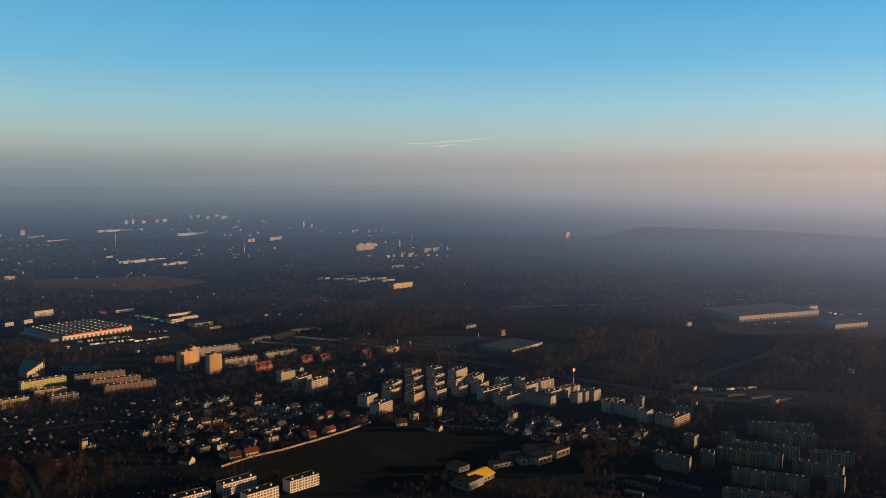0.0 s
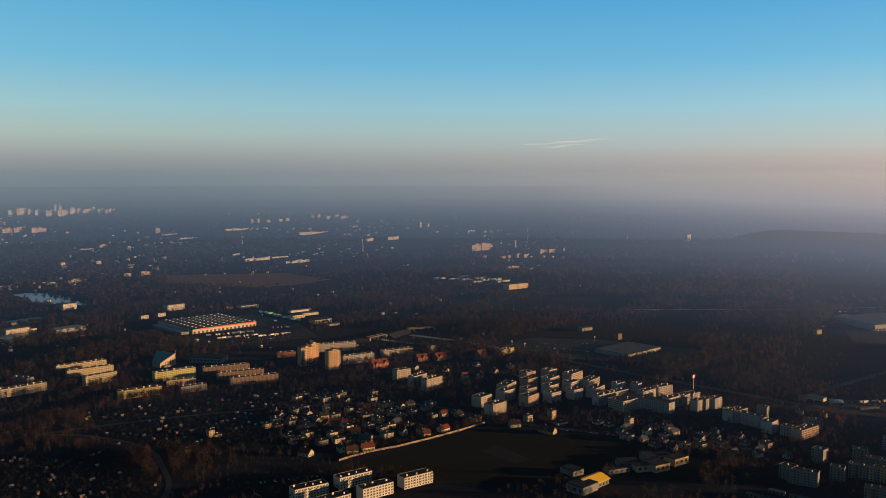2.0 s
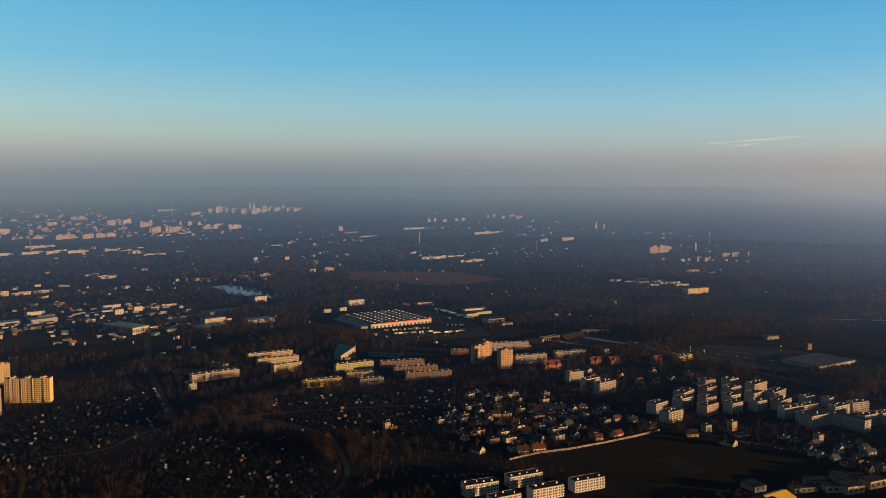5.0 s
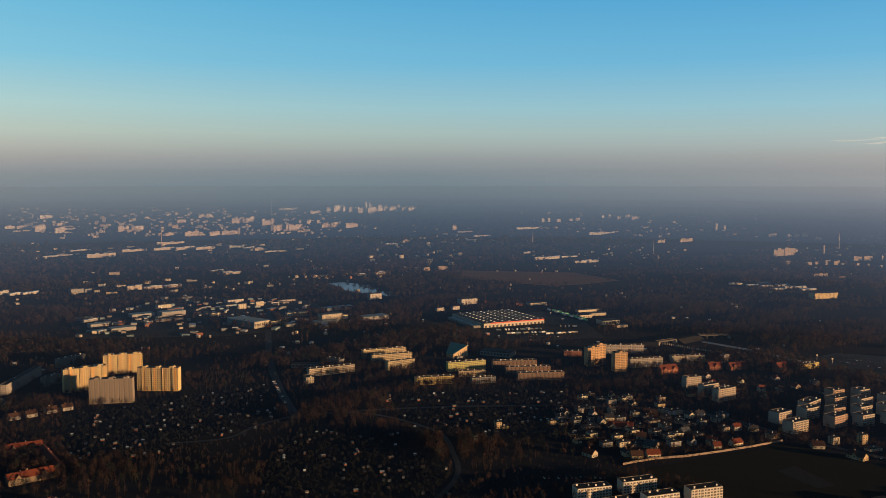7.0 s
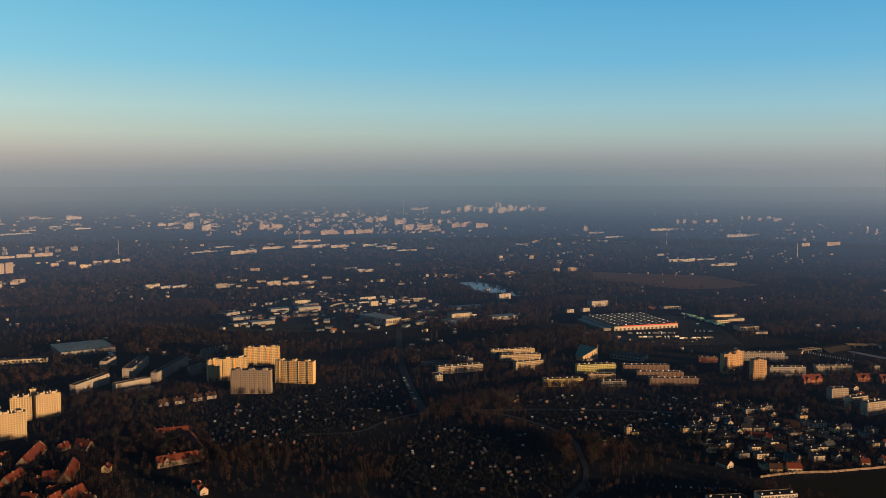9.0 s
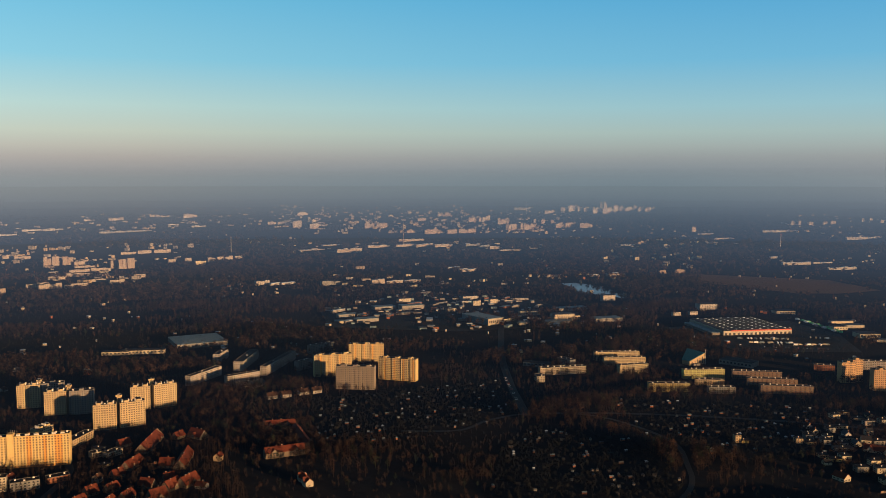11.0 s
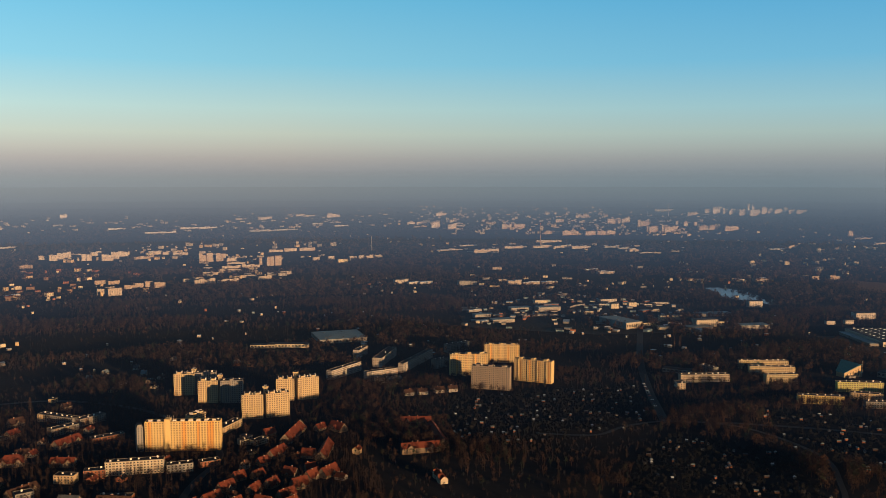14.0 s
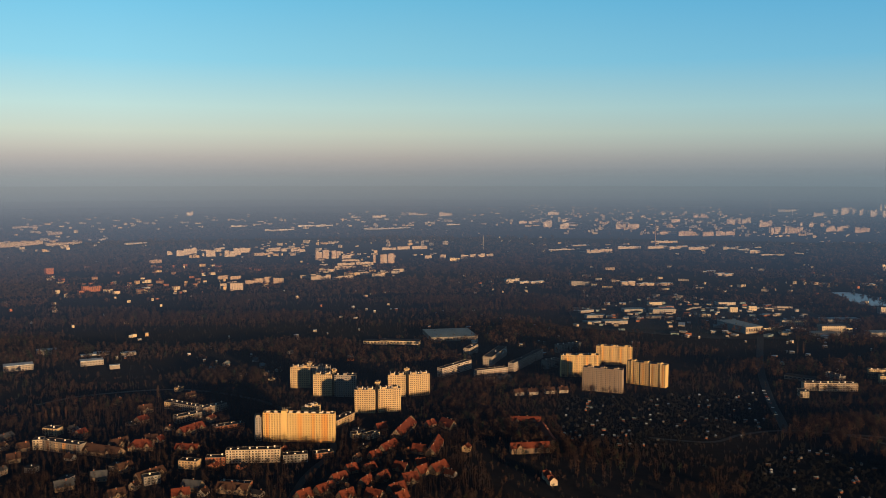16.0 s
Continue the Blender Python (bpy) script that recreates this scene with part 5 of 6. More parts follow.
ESTATE, CITY, WORKS, VILLAGE = "pale block of flats in a far estate", "hazy pale block in the distant city", "long low works hall far off", "small far house among trees"
town(61.8, 67.7, 3650, 2750, 36, 7, 10.5, 42, ESTATE, 1)
town(68.0, 75.8, 3900, 3500, 34, 8, 14, 26, ESTATE, 4, walls=["cream", "far", "tan"])
town(65.5, 70.5, 4300, 3750, 10, 10, 16, 40, ESTATE, 5)
town(58.0, 63.5, 4300, 3900, 12, 10, 16, 40, ESTATE, 6)
town(70.0, 83.5, 3200, 2450, 75, 6, 11, 24, "red-roofed far town house", 8, ["brick", "tan", "cream", "brickslab"], "red", spread=50)
town(80.0, 86.0, 5600, 4000, 30, 7, 14, 40, CITY, 10)
town(33.5, 50.6, 8600, 4900, 240, 7, 17, 34, CITY, 11)
town(35.0, 51.0, 4250, 3650, 30, 5, 8, 40, WORKS, 13)
town(-1.0, 5.6, 5200, 2950, 40, 5, 11, 22, CITY, 14)
town(6.5, 21.5, 8200, 4700, 110, 6, 13, 34, CITY, 15, clump=300)
town(-25.5, -11.7, 3950, 3450, 5, 12, 26, 34, CITY, 16)
town(40.5, 53.0, 9800, 5600, 110, 9, 24, 50, CITY, 17)
town(24.5, 32.0, 5400, 3000, 40, 6, 14, 30, CITY, 18)
town(67.0, 85.0, 7600, 5400, 80, 7, 14, 50, CITY, 19)
town(30.0, 36.5, 3250, 2700, 44, 5, 8, 13, VILLAGE, 20, ["white", "cream", "brick", "tan"], "brown", spread=60)
town(51.5, 66.0, 9500, 5600, 110, 8, 16, 50, CITY, 23)
town(38.0, 50.0, 3250, 2480, 18, 5, 9, 40, WORKS, 24)
town(74.0, 86.0, 2350, 1750, 10, 5, 7, 12, VILLAGE, 25, ["white", "cream", "tan"], "grey", spread=60)
town(-8.0, -27.0, 5200, 4000, 16, 8, 16, 40, CITY, 26)
for k, (b0, b1) in enumerate(((-27, 0), (0, 20), (20, 40), (40, 60), (60, 86))):
    town(b0, b1, 11000, 3400, (130, 260, 330, 330, 300)[k], 4, 8, 16, CITY, 70 + k, joined=True, clump=420, spread=40)
    town(b0, b1, 2150, 1480, (6, 40, 60, 70, 50)[k], 2.5, 4.5, 9, CITY, 100 + k, ["far", "white", "cream", "brick"], "pale", joined=True, clump=170, spread=60)
    town(b0, b1, 3400, 2100, (10, 70, 110, 110, 90)[k], 3.5, 6, 10, CITY, 80 + k, ["far", "white", "cream", "brick"], "grey", joined=True, clump=260, spread=60)
TOWERS, LONE = "pale tower block of a far estate", "pale far block standing out from the woods"
far_block(-2936, 2395, -14, 120, 16, 5, "far", WORKS, "pale")
far_block(-3077, 2623, -15, 89, 16, 6, "far", WORKS, "pale")
far_block(-2089, 1517, -11, 44, 16, 13, "slab", LONE, "dark")
far_block(-2055, 1537, -12, 31, 16, 7, "slab", WORKS, "pale")
far_block(-2036, 1571, -13, 44, 16, 7, "slab", WORKS, "pale")
far_block(-1934, 1647, -15, 58, 16, 13, "grey", LONE, "dark")
far_block(-2521, 405, 16, 50, 16, 18, "brick", LONE, "dark")
far_block(-3063, 363, 18, 24, 14, 20, "brick", LONE, "dark")
far_block(-2475, 532, 13, 38, 16, 7, "fartan", WORKS, "pale")
far_block(-3255, 744, 12, 45, 16, 17, "fartan", LONE, "dark")
far_block(-4405, 401, 20, 216, 16, 25, "far", LONE, "dark")
far_block(-4400, 590, 17, 168, 16, 13, "far", LONE, "dark")
far_block(-6056, 598, 19, 185, 16, 15, "far", LONE, "dark")
far_block(-5206, 652, 18, 76, 16, 19, "far", LONE, "dark")
far_block(-4264, 887, 13, 105, 16, 8, "slab", WORKS, "pale")
far_block(-4739, 6987, -29, 76, 14, 45, "far", TOWERS, "felt")
far_block(-4621, 6944, -29, 85, 14, 63, "far", TOWERS, "felt")
far_block(-4589, 7024, -30, 52, 14, 51, "far", TOWERS, "felt")
far_block(-4448, 6915, -30, 58, 14, 56, "far", TOWERS, "felt")
far_block(-4476, 7051, -30, 26, 13, 45, "far", TOWERS, "felt")
far_block(-4233, 6762, -30, 88, 14, 57, "far", TOWERS, "felt")
far_block(-4306, 6949, -30, 23, 12, 94, "far", TOWERS, "felt")
far_block(-4270, 6958, -30, 26, 13, 94, "far", TOWERS, "felt")
far_block(-4136, 6785, -31, 103, 14, 54, "far", TOWERS, "felt")
far_block(-4244, 7108, -31, 52, 14, 65, "far", TOWERS, "felt")
far_block(-4345, 7385, -31, 54, 14, 49, "far", TOWERS, "felt")
far_block(-4275, 7402, -31, 88, 14, 43, "far", TOWERS, "felt")
far_block(-4382, 7702, -31, 35, 14, 54, "far", TOWERS, "felt")
far_block(-4163, 7430, -32, 60, 14, 43, "far", TOWERS, "felt")
far_block(-4081, 7450, -32, 98, 14, 43, "far", TOWERS, "felt")
far_block(-3937, 4956, -27, 19, 11, 27, "far", CITY, "felt")
far_block(-3874, 4971, -27, 28, 14, 32, "far", CITY, "felt")
far_block(-3592, 4926, -28, 19, 10, 28, "far", CITY, "felt")
far_block(-3528, 4942, -28, 19, 10, 28, "far", CITY, "felt")
far_block(-3508, 5022, -29, 19, 11, 24, "far", CITY, "felt")
far_block(-3206, 4672, -29, 77, 14, 28, "far", CITY, "felt")
far_block(-3141, 4687, -29, 60, 14, 30, "far", CITY, "felt")
far_block(-3018, 4685, -30, 81, 14, 28, "far", CITY, "felt")
far_block(-4102, 4916, -26, 80, 14, 34, "far", CITY, "felt")
far_block(-3985, 4868, -26, 62, 14, 43, "far", CITY, "felt")
far_block(-4492, 6378, -29, 84, 14, 34, "far", CITY, "felt")
far_block(-3697, 4721, -27, 45, 14, 26, "far", CITY, "felt")
far_block(-5277, 7159, -28, 367, 14, 23, "grey", WORKS, "pale")
far_block(-2058, 3557, -31, 70, 14, 5, "grey", WORKS, "pale")
far_block(-2577, 3051, -26, 70, 14, 12, "grey", WORKS, "pale")
far_block(-2468, 3004, -26, 49, 14, 14, "grey", WORKS, "pale")
far_block(-2296, 2975, -27, 107, 14, 5, "far", WORKS, "pale")
far_block(-1889, 2213, -26, 63, 14, 8, "far", WORKS, "pale")
far_block(-2137, 4536, -34, 94, 14, 9, "far", WORKS, "pale")
far_block(-1909, 4274, -34, 107, 14, 8, "far", WORKS, "pale")
far_block(-1823, 3950, -34, 58, 14, 8, "far", WORKS, "pale")
far_block(-1433, 2423, -31, 37, 14, 10, "far", WORKS, "pale")
far_block(-1479, 2353, -30, 26, 13, 8, "far", WORKS, "pale")
far_block(-2290, 4705, -33, 26, 13, 30, "fartan", CITY, "felt")
far_block(-2057, 3689, -32, 43, 14, 15, "fartan", CITY, "felt")
far_block(-1398, 2585, -32, 21, 11, 10, "fartan", CITY, "felt")
far_block(-1363, 2584, -32, 23, 12, 11, "fartan", CITY, "felt")
far_block(-1323, 2632, -33, 39, 14, 14, "fartan", CITY, "felt")
far_block(-3220, 4273, -28, 201, 14, 35, "fartan", CITY, "felt")
far_block(-1909, 5088, -36, 276, 14, 12, "slab", WORKS, "pale")
far_block(-1378, 4721, -39, 169, 14, 14, "slab", WORKS, "pale")
far_block(-1138, 3163, -37, 111, 14, 11, "slab", WORKS, "pale")
far_block(-1088, 3283, -37, 79, 14, 6, "slab", WORKS, "pale")
far_block(-960, 3104, -38, 108, 14, 10, "slab", WORKS, "pale")
far_block(-1297, 3362, -36, 32, 14, 8, "slab", WORKS, "pale")
far_block(-2152, 5892, -37, 30, 14, 29, "far", CITY, "felt")
far_block(-2115, 5901, -37, 19, 11, 31, "far", CITY, "felt")
far_block(-2060, 5960, -37, 31, 14, 25, "far", CITY, "felt")
far_block(-2032, 6156, -37, 32, 14, 23, "far", CITY, "felt")
far_block(-1999, 6213, -38, 35, 14, 23, "far", CITY, "felt")
far_block(-1931, 6650, -39, 26, 13, 30, "far", CITY, "felt")
far_block(-1884, 6662, -39, 26, 13, 35, "far", CITY, "felt")
far_block(-1782, 6577, -39, 34, 14, 29, "far", CITY, "felt")
far_block(-1737, 6642, -39, 35, 14, 34, "far", CITY, "felt")
far_block(-1665, 6605, -40, 64, 14, 29, "far", CITY, "felt")
far_block(-938, 4230, -41, 41, 14, 19, "far", CITY, "felt")
far_block(-870, 5409, -42, 13, 8, 43, "far", CITY, "felt")
far_block(-832, 5489, -43, 13, 8, 28, "far", CITY, "felt")
far_block(-498, 4935, -44, 45, 14, 20, "far", CITY, "felt")
far_block(-415, 4927, -45, 27, 13, 18, "far", CITY, "felt")
far_block(-380, 4964, -45, 26, 13, 18, "far", CITY, "felt")
far_block(-340, 5002, -45, 30, 14, 20, "far", CITY, "felt")
far_block(-261, 4777, -46, 41, 14, 17, "far", CITY, "felt")
far_block(-40, 5047, -47, 10, 7, 22, "far", CITY, "felt")
far_block(-22, 5051, -47, 12, 8, 20, "far", CITY, "felt")
far_block(22, 3699, -47, 6, 6, 19, "far", CITY, "felt")
far_block(-337, 8059, -46, 12, 8, 46, "far", CITY, "felt")
far_block(-839, 4344, -41, 74, 14, 22, "fartan", CITY, "felt")
far_block(-332, 3738, -44, 110, 14, 31, "fartan", CITY, "felt")
far_block(-154, 2987, -46, 50, 14, 12, "fartan", CITY, "felt")
far_block(-62, 3619, -47, 39, 14, 23, "fartan", CITY, "felt")
far_block(-26, 3657, -47, 38, 14, 18, "fartan", CITY, "felt")
far_block(-215, 3361, -45, 24, 12, 12, "fartan", CITY, "felt")
far_block(-188, 3394, -45, 27, 13, 13, "fartan", CITY, "felt")
far_block(-155, 3402, -46, 23, 12, 18, "fartan", CITY, "felt")
far_block(-127, 3409, -46, 22, 11, 16, "fartan", CITY, "felt")
far_block(92, 5023, -48, 71, 14, 23, "fartan", CITY, "felt")
far_block(-194, 3905, -46, 7, 6, 36, "fartan", CITY, "felt")
far_block(-122, 2877, -46, 31, 14, 12, "brickslab", CITY, "felt")
far_block(-89, 2875, -46, 29, 14, 16, "brickslab", CITY, "felt")
far_block(-282, 3319, -45, 21, 11, 17, "brickslab", CITY, "felt")
far_block(175, 6597, -48, 14, 9, 33, "far", CITY, "felt")
far_block(201, 6604, -48, 14, 9, 33, "far", CITY, "felt")
far_block(227, 6610, -48, 14, 9, 33, "far", CITY, "felt")
far_block(251, 6569, -48, 14, 9, 33, "far", CITY, "felt")
far_block(277, 6575, -48, 14, 9, 31, "far", CITY, "felt")
far_block(-364, 2650, -43, 39, 14, 4, "slab", WORKS, "pale")
far_block(-314, 2629, -44, 34, 14, 5, "slab", WORKS, "pale")
far_block(-292, 2710, -44, 43, 14, 5, "slab", WORKS, "pale")
far_block(-276, 2630, -44, 37, 14, 5, "slab", WORKS, "pale")
far_block(-236, 2673, -44, 43, 14, 5, "slab", WORKS, "pale")
far_block(-214, 2629, -45, 37, 14, 5, "slab", WORKS, "pale")
far_block(-190, 2651, -45, 43, 14, 5, "slab", WORKS, "pale")
far_block(-242, 2575, -44, 41, 14, 5, "slab", WORKS, "pale")
far_block(-162, 2602, -45, 49, 14, 5, "slab", WORKS, "pale")
far_block(817, 3545, -54, 21, 11, 12, "white", CITY, "felt")
far_block(853, 3559, -54, 28, 13, 14, "white", CITY, "felt")
far_block(887, 3574, -55, 21, 11, 28, "white", CITY, "felt")
far_block(948, 3407, -55, 6, 6, 25, "white", CITY, "felt")
far_block(1032, 3051, -57, 6, 6, 27, "white", CITY, "felt")
far_block(1112, 2978, -58, 46, 14, 10, "white", CITY, "felt")
far_block(1082, 3502, -56, 40, 14, 9, "white", CITY, "felt")
far_block(893, 3407, -55, 10, 7, 32, "white", CITY, "felt")
far_block(935, 3447, -55, 6, 6, 23, "white", CITY, "felt")
far_block(1401, 3545, -59, 20, 10, 19, "white", CITY, "felt")
far_block(1416, 3530, -59, 20, 10, 22, "white", CITY, "felt")
far_block(1424, 3433, -59, 43, 14, 31, "white", CITY, "felt")
far_block(1506, 3367, -60, 58, 14, 24, "white", CITY, "felt")
far_block(1582, 3394, -60, 35, 14, 15, "white", CITY, "felt")
far_block(1179, 2770, -59, 143, 14, 8, "white", WORKS, "pale")
far_block(1239, 2788, -60, 17, 9, 10, "white", WORKS, "pale")
far_block(-3583, 887, -7, 44, 14, 16, "far", ESTATE, "felt")
far_block(-3503, 904, -7, 43, 14, 31, "far", ESTATE, "felt")
far_block(-3529, 948, -7, 43, 14, 30, "far", ESTATE, "felt")
far_block(-3582, 1004, -8, 51, 14, 21, "far", ESTATE, "felt")
far_block(-3423, 997, -8, 36, 14, 29, "far", ESTATE, "felt")
far_block(-3627, 1094, -8, 42, 14, 20, "far", ESTATE, "felt")
far_block(-3372, 1057, -9, 38, 14, 28, "far", ESTATE, "felt")
far_block(-3426, 1106, -9, 30, 14, 30, "far", ESTATE, "felt")
far_block(-3539, 1175, -9, 37, 14, 23, "far", ESTATE, "felt")
far_block(-3362, 1180, -10, 32, 14, 14, "fartan", ESTATE, "felt")
far_block(-3363, 1218, -10, 33, 14, 13, "fartan", ESTATE, "felt")
far_block(-2629, 803, -8, 33, 14, 13, "fartan", ESTATE, "felt")
far_block(-2602, 834, -9, 33, 14, 13, "fartan", ESTATE, "felt")
far_block(-2464, 834, -9, 30, 14, 13, "fartan", ESTATE, "felt")
far_block(-2467, 862, -10, 24, 12, 15, "fartan", ESTATE, "felt")
far_block(-2476, 893, -10, 23, 12, 17, "fartan", ESTATE, "felt")
far_block(-2441, 912, -10, 31, 14, 19, "fartan", ESTATE, "felt")
far_block(-3536, 1306, -10, 54, 14, 18, "far", ESTATE, "felt")
far_block(-3501, 1347, -11, 44, 14, 16, "far", ESTATE, "felt")
far_block(-3439, 1375, -11, 61, 14, 15, "far", ESTATE, "felt")
far_block(-2383, 734, -9, 31, 14, 17, "far", ESTATE, "felt")
far_block(-2350, 755, -9, 36, 14, 20, "far", ESTATE, "felt")
far_block(-2495, 788, -9, 26, 13, 8, "far", ESTATE, "felt")
far_block(-3107, 1327, -12, 26, 13, 33, "fartan", TOWERS, "felt")
far_block(-3100, 1353, -12, 25, 13, 34, "fartan", TOWERS, "felt")
far_block(-3090, 1383, -12, 18, 10, 32, "fartan", TOWERS, "felt")
far_block(-3089, 1403, -12, 17, 10, 29, "fartan", TOWERS, "felt")
far_block(-2862, 1453, -14, 26, 13, 33, "fartan", TOWERS, "felt")
far_block(-2824, 1463, -14, 26, 13, 39, "fartan", TOWERS, "felt")
far_block(-2815, 1490, -14, 24, 12, 36, "fartan", TOWERS, "felt")
far_block(-3048, 1432, -13, 63, 14, 18, "far", ESTATE, "felt")
far_block(-2444, 1050, -12, 61, 14, 16, "far", ESTATE, "felt")
far_block(-2426, 1117, -13, 64, 14, 13, "far", ESTATE, "felt")
far_block(-2518, 1045, -11, 61, 14, 13, "far", ESTATE, "felt")
far_block(-2518, 1231, -13, 49, 14, 10, "far", ESTATE, "felt")
far_block(-2432, 1242, -14, 43, 14, 14, "far", ESTATE, "felt")
far_block(-2527, 1366, -15, 38, 14, 12, "far", ESTATE, "felt")
far_block(-2817, 1309, -13, 64, 14, 12, "far", ESTATE, "felt")
far_block(-2801, 1375, -13, 64, 14, 13, "far", ESTATE, "felt")
far_block(-2665, 1166, -12, 51, 14, 12, "far", ESTATE, "felt")
far_block(-2699, 1251, -13, 77, 14, 12, "far", ESTATE, "felt")
far_block(-2958, 1393, -13, 67, 14, 8, "far", ESTATE, "felt")
far_block(-2647, 1312, -13, 55, 14, 9, "far", ESTATE, "felt")
far_block(-3341, 1759, -14, 62, 14, 12, "far", ESTATE, "felt")
far_block(-3327, 1823, -15, 56, 14, 14, "far", ESTATE, "felt")
far_block(-3308, 1894, -15, 68, 14, 16, "far", ESTATE, "felt")
far_block(-2888, 1692, -16, 28, 14, 16, "far", ESTATE, "felt")
far_block(-2829, 1723, -16, 23, 12, 20, "far", ESTATE, "felt")
far_block(-2795, 1800, -17, 29, 14, 19, "far", ESTATE, "felt")
far_block(-2795, 1838, -17, 23, 12, 19, "far", ESTATE, "felt")
far_block(-2839, 1905, -17, 30, 14, 15, "far", ESTATE, "felt")
far_block(-2826, 1939, -18, 31, 14, 15, "far", ESTATE, "felt")
far_block(-2728, 1712, -16, 38, 14, 19, "gold5", ESTATE, "felt")
far_block(-5256, 2166, -11, 119, 14, 13, "slab", WORKS, "pale")
far_block(-5211, 2268, -12, 113, 14, 14, "slab", WORKS, "pale")
far_block(-5441, 1754, -9, 69, 14, 12, "slab", WORKS, "pale")
far_block(-4931, 1806, -10, 82, 14, 10, "slab", WORKS, "pale")
far_block(-4926, 1896, -11, 92, 14, 10, "slab", WORKS, "pale")
far_block(-5238, 3083, -16, 71, 14, 10, "slab", WORKS, "pale")
far_block(-4897, 3064, -16, 91, 14, 12, "slab", WORKS, "pale")
far_block(-6455, 3631, -15, 77, 14, 24, "far", CITY, "felt")
far_block(-6344, 3668, -15, 76, 14, 18, "far", CITY, "felt")
far_block(-6070, 3724, -16, 108, 14, 36, "far", CITY, "felt")
far_block(-6099, 3122, -14, 108, 14, 27, "far", CITY, "felt")
far_block(-6176, 2956, -13, 78, 14, 17, "far", CITY, "felt")
far_block(-7306, 1958, -7, 52, 14, 38, "far", CITY, "felt")
far_block(-4812, 3577, -19, 57, 14, 24, "far", CITY, "felt")
far_block(-4764, 3632, -19, 68, 14, 21, "far", CITY, "felt")
far_block(-4402, 3471, -20, 58, 14, 40, "far", CITY, "felt")
far_block(-4198, 3443, -20, 56, 14, 39, "far", CITY, "felt")
far_block(-5771, 4609, -20, 91, 14, 34, "far", CITY, "felt")
far_block(-4732, 2480, -14, 296, 14, 11, "grey", WORKS, "pale")
far_block(-3999, 3725, -22, 62, 14, 33, "fartan", CITY, "felt")
far_block(-3973, 3808, -23, 73, 14, 34, "fartan", CITY, "felt")
far_block(-4379, 4604, -24, 59, 14, 27, "fartan", CITY, "felt")
far_block(-3324, 3585, -24, 97, 14, 28, "fartan", CITY, "felt")
far_block(-3252, 3669, -25, 60, 14, 25, "fartan", CITY, "felt")
far_block(-3229, 3778, -26, 108, 14, 25, "fartan", CITY, "felt")
far_block(-4042, 4791, -26, 71, 14, 38, "fartan", CITY, "felt")
far_block(-3996, 4844, -26, 61, 14, 41, "fartan", CITY, "felt")
far_block(-3666, 4664, -27, 83, 14, 38, "fartan", CITY, "felt")
far_block(-3194, 4170, -27, 75, 14, 41, "fartan", CITY, "felt")
far_block(-3141, 4231, -28, 88, 14, 38, "fartan", CITY, "felt")
far_block(-3485, 4873, -28, 22, 12, 30, "fartan", CITY, "felt")
far_block(-3442, 4923, -29, 18, 10, 30, "fartan", CITY, "felt")
far_block(-3155, 4601, -29, 61, 14, 32, "fartan", CITY, "felt")
far_block(-3132, 4678, -29, 64, 14, 34, "fartan", CITY, "felt")
far_block(-3006, 4674, -30, 85, 14, 26, "fartan", CITY, "felt")
far_block(-3468, 3586, -24, 98, 14, 21, "fartan", CITY, "felt")
far_block(-4768, 5232, -25, 43, 14, 36, "fartan", CITY, "felt")
far_block(-4728, 5279, -25, 48, 14, 41, "fartan", CITY, "felt")
far_block(-2780, 2814, -24, 88, 14, 13, "far", WORKS, "pale")
far_block(-2722, 2881, -24, 85, 14, 14, "far", WORKS, "pale")
far_block(-2641, 2921, -25, 89, 14, 13, "far", WORKS, "pale")
far_block(-3004, 3085, -24, 133, 14, 12, "far", WORKS, "pale")
far_block(-2749, 2445, -22, 112, 14, 16, "far", WORKS, "pale")
far_block(-2835, 2696, -23, 105, 14, 11, "far", WORKS, "pale")
far_block(-2390, 2982, -27, 48, 14, 14, "far", WORKS, "pale")
far_block(-1975, 2238, -25, 45, 14, 6, "far", WORKS, "pale")
far_block(-1878, 2203, -26, 49, 14, 7, "far", WORKS, "pale")
far_block(-1852, 1760, -23, 41, 14, 14, "far", WORKS, "pale")
far_block(-1825, 1803, -23, 51, 14, 8, "far", WORKS, "pale")
far_block(-1800, 1854, -24, 51, 14, 8, "far", WORKS, "pale")
far_block(-1169, 1565, -28, 21, 11, 11, "white", "white works building on an industrial yard", "grey")
far_block(-1156, 1593, -28, 24, 12, 10, "white", "white works building on an industrial yard", "grey")
far_block(-1061, 1568, -29, 49, 24, 15, "white", "white works building on an industrial yard", "grey")
far_block(-1520, 1535, -23, 33, 16, 10, "white", "white works building on an industrial yard", "grey")
far_block(-1353, 1618, -26, 20, 11, 12, "white", "white works building on an industrial yard", "grey")
far_block(-1345, 1674, -27, 20, 11, 11, "white", "white works building on an industrial yard", "grey")
far_block(-1330, 1499, -25, 22, 12, 8, "white", "white works building on an industrial yard", "grey")
far_block(-1133, 1706, -29, 83, 30, 6, "concrete", "low works hall under a blue-grey sheet roof", "blue")
far_block(-982, 1623, -31, 64, 30, 8, "concrete", "low works hall under a blue-grey sheet roof", "blue")
far_block(-1047, 1526, -29, 55, 27, 6, "concrete", "low works hall under a blue-grey sheet roof", "blue")
far_block(-1422, 1464, -24, 56, 28, 10, "concrete", "low works hall under a blue-grey sheet roof", "blue")
far_block(-1370, 1269, -22, 51, 25, 7, "concrete", "low works hall under a blue-grey sheet roof", "blue")
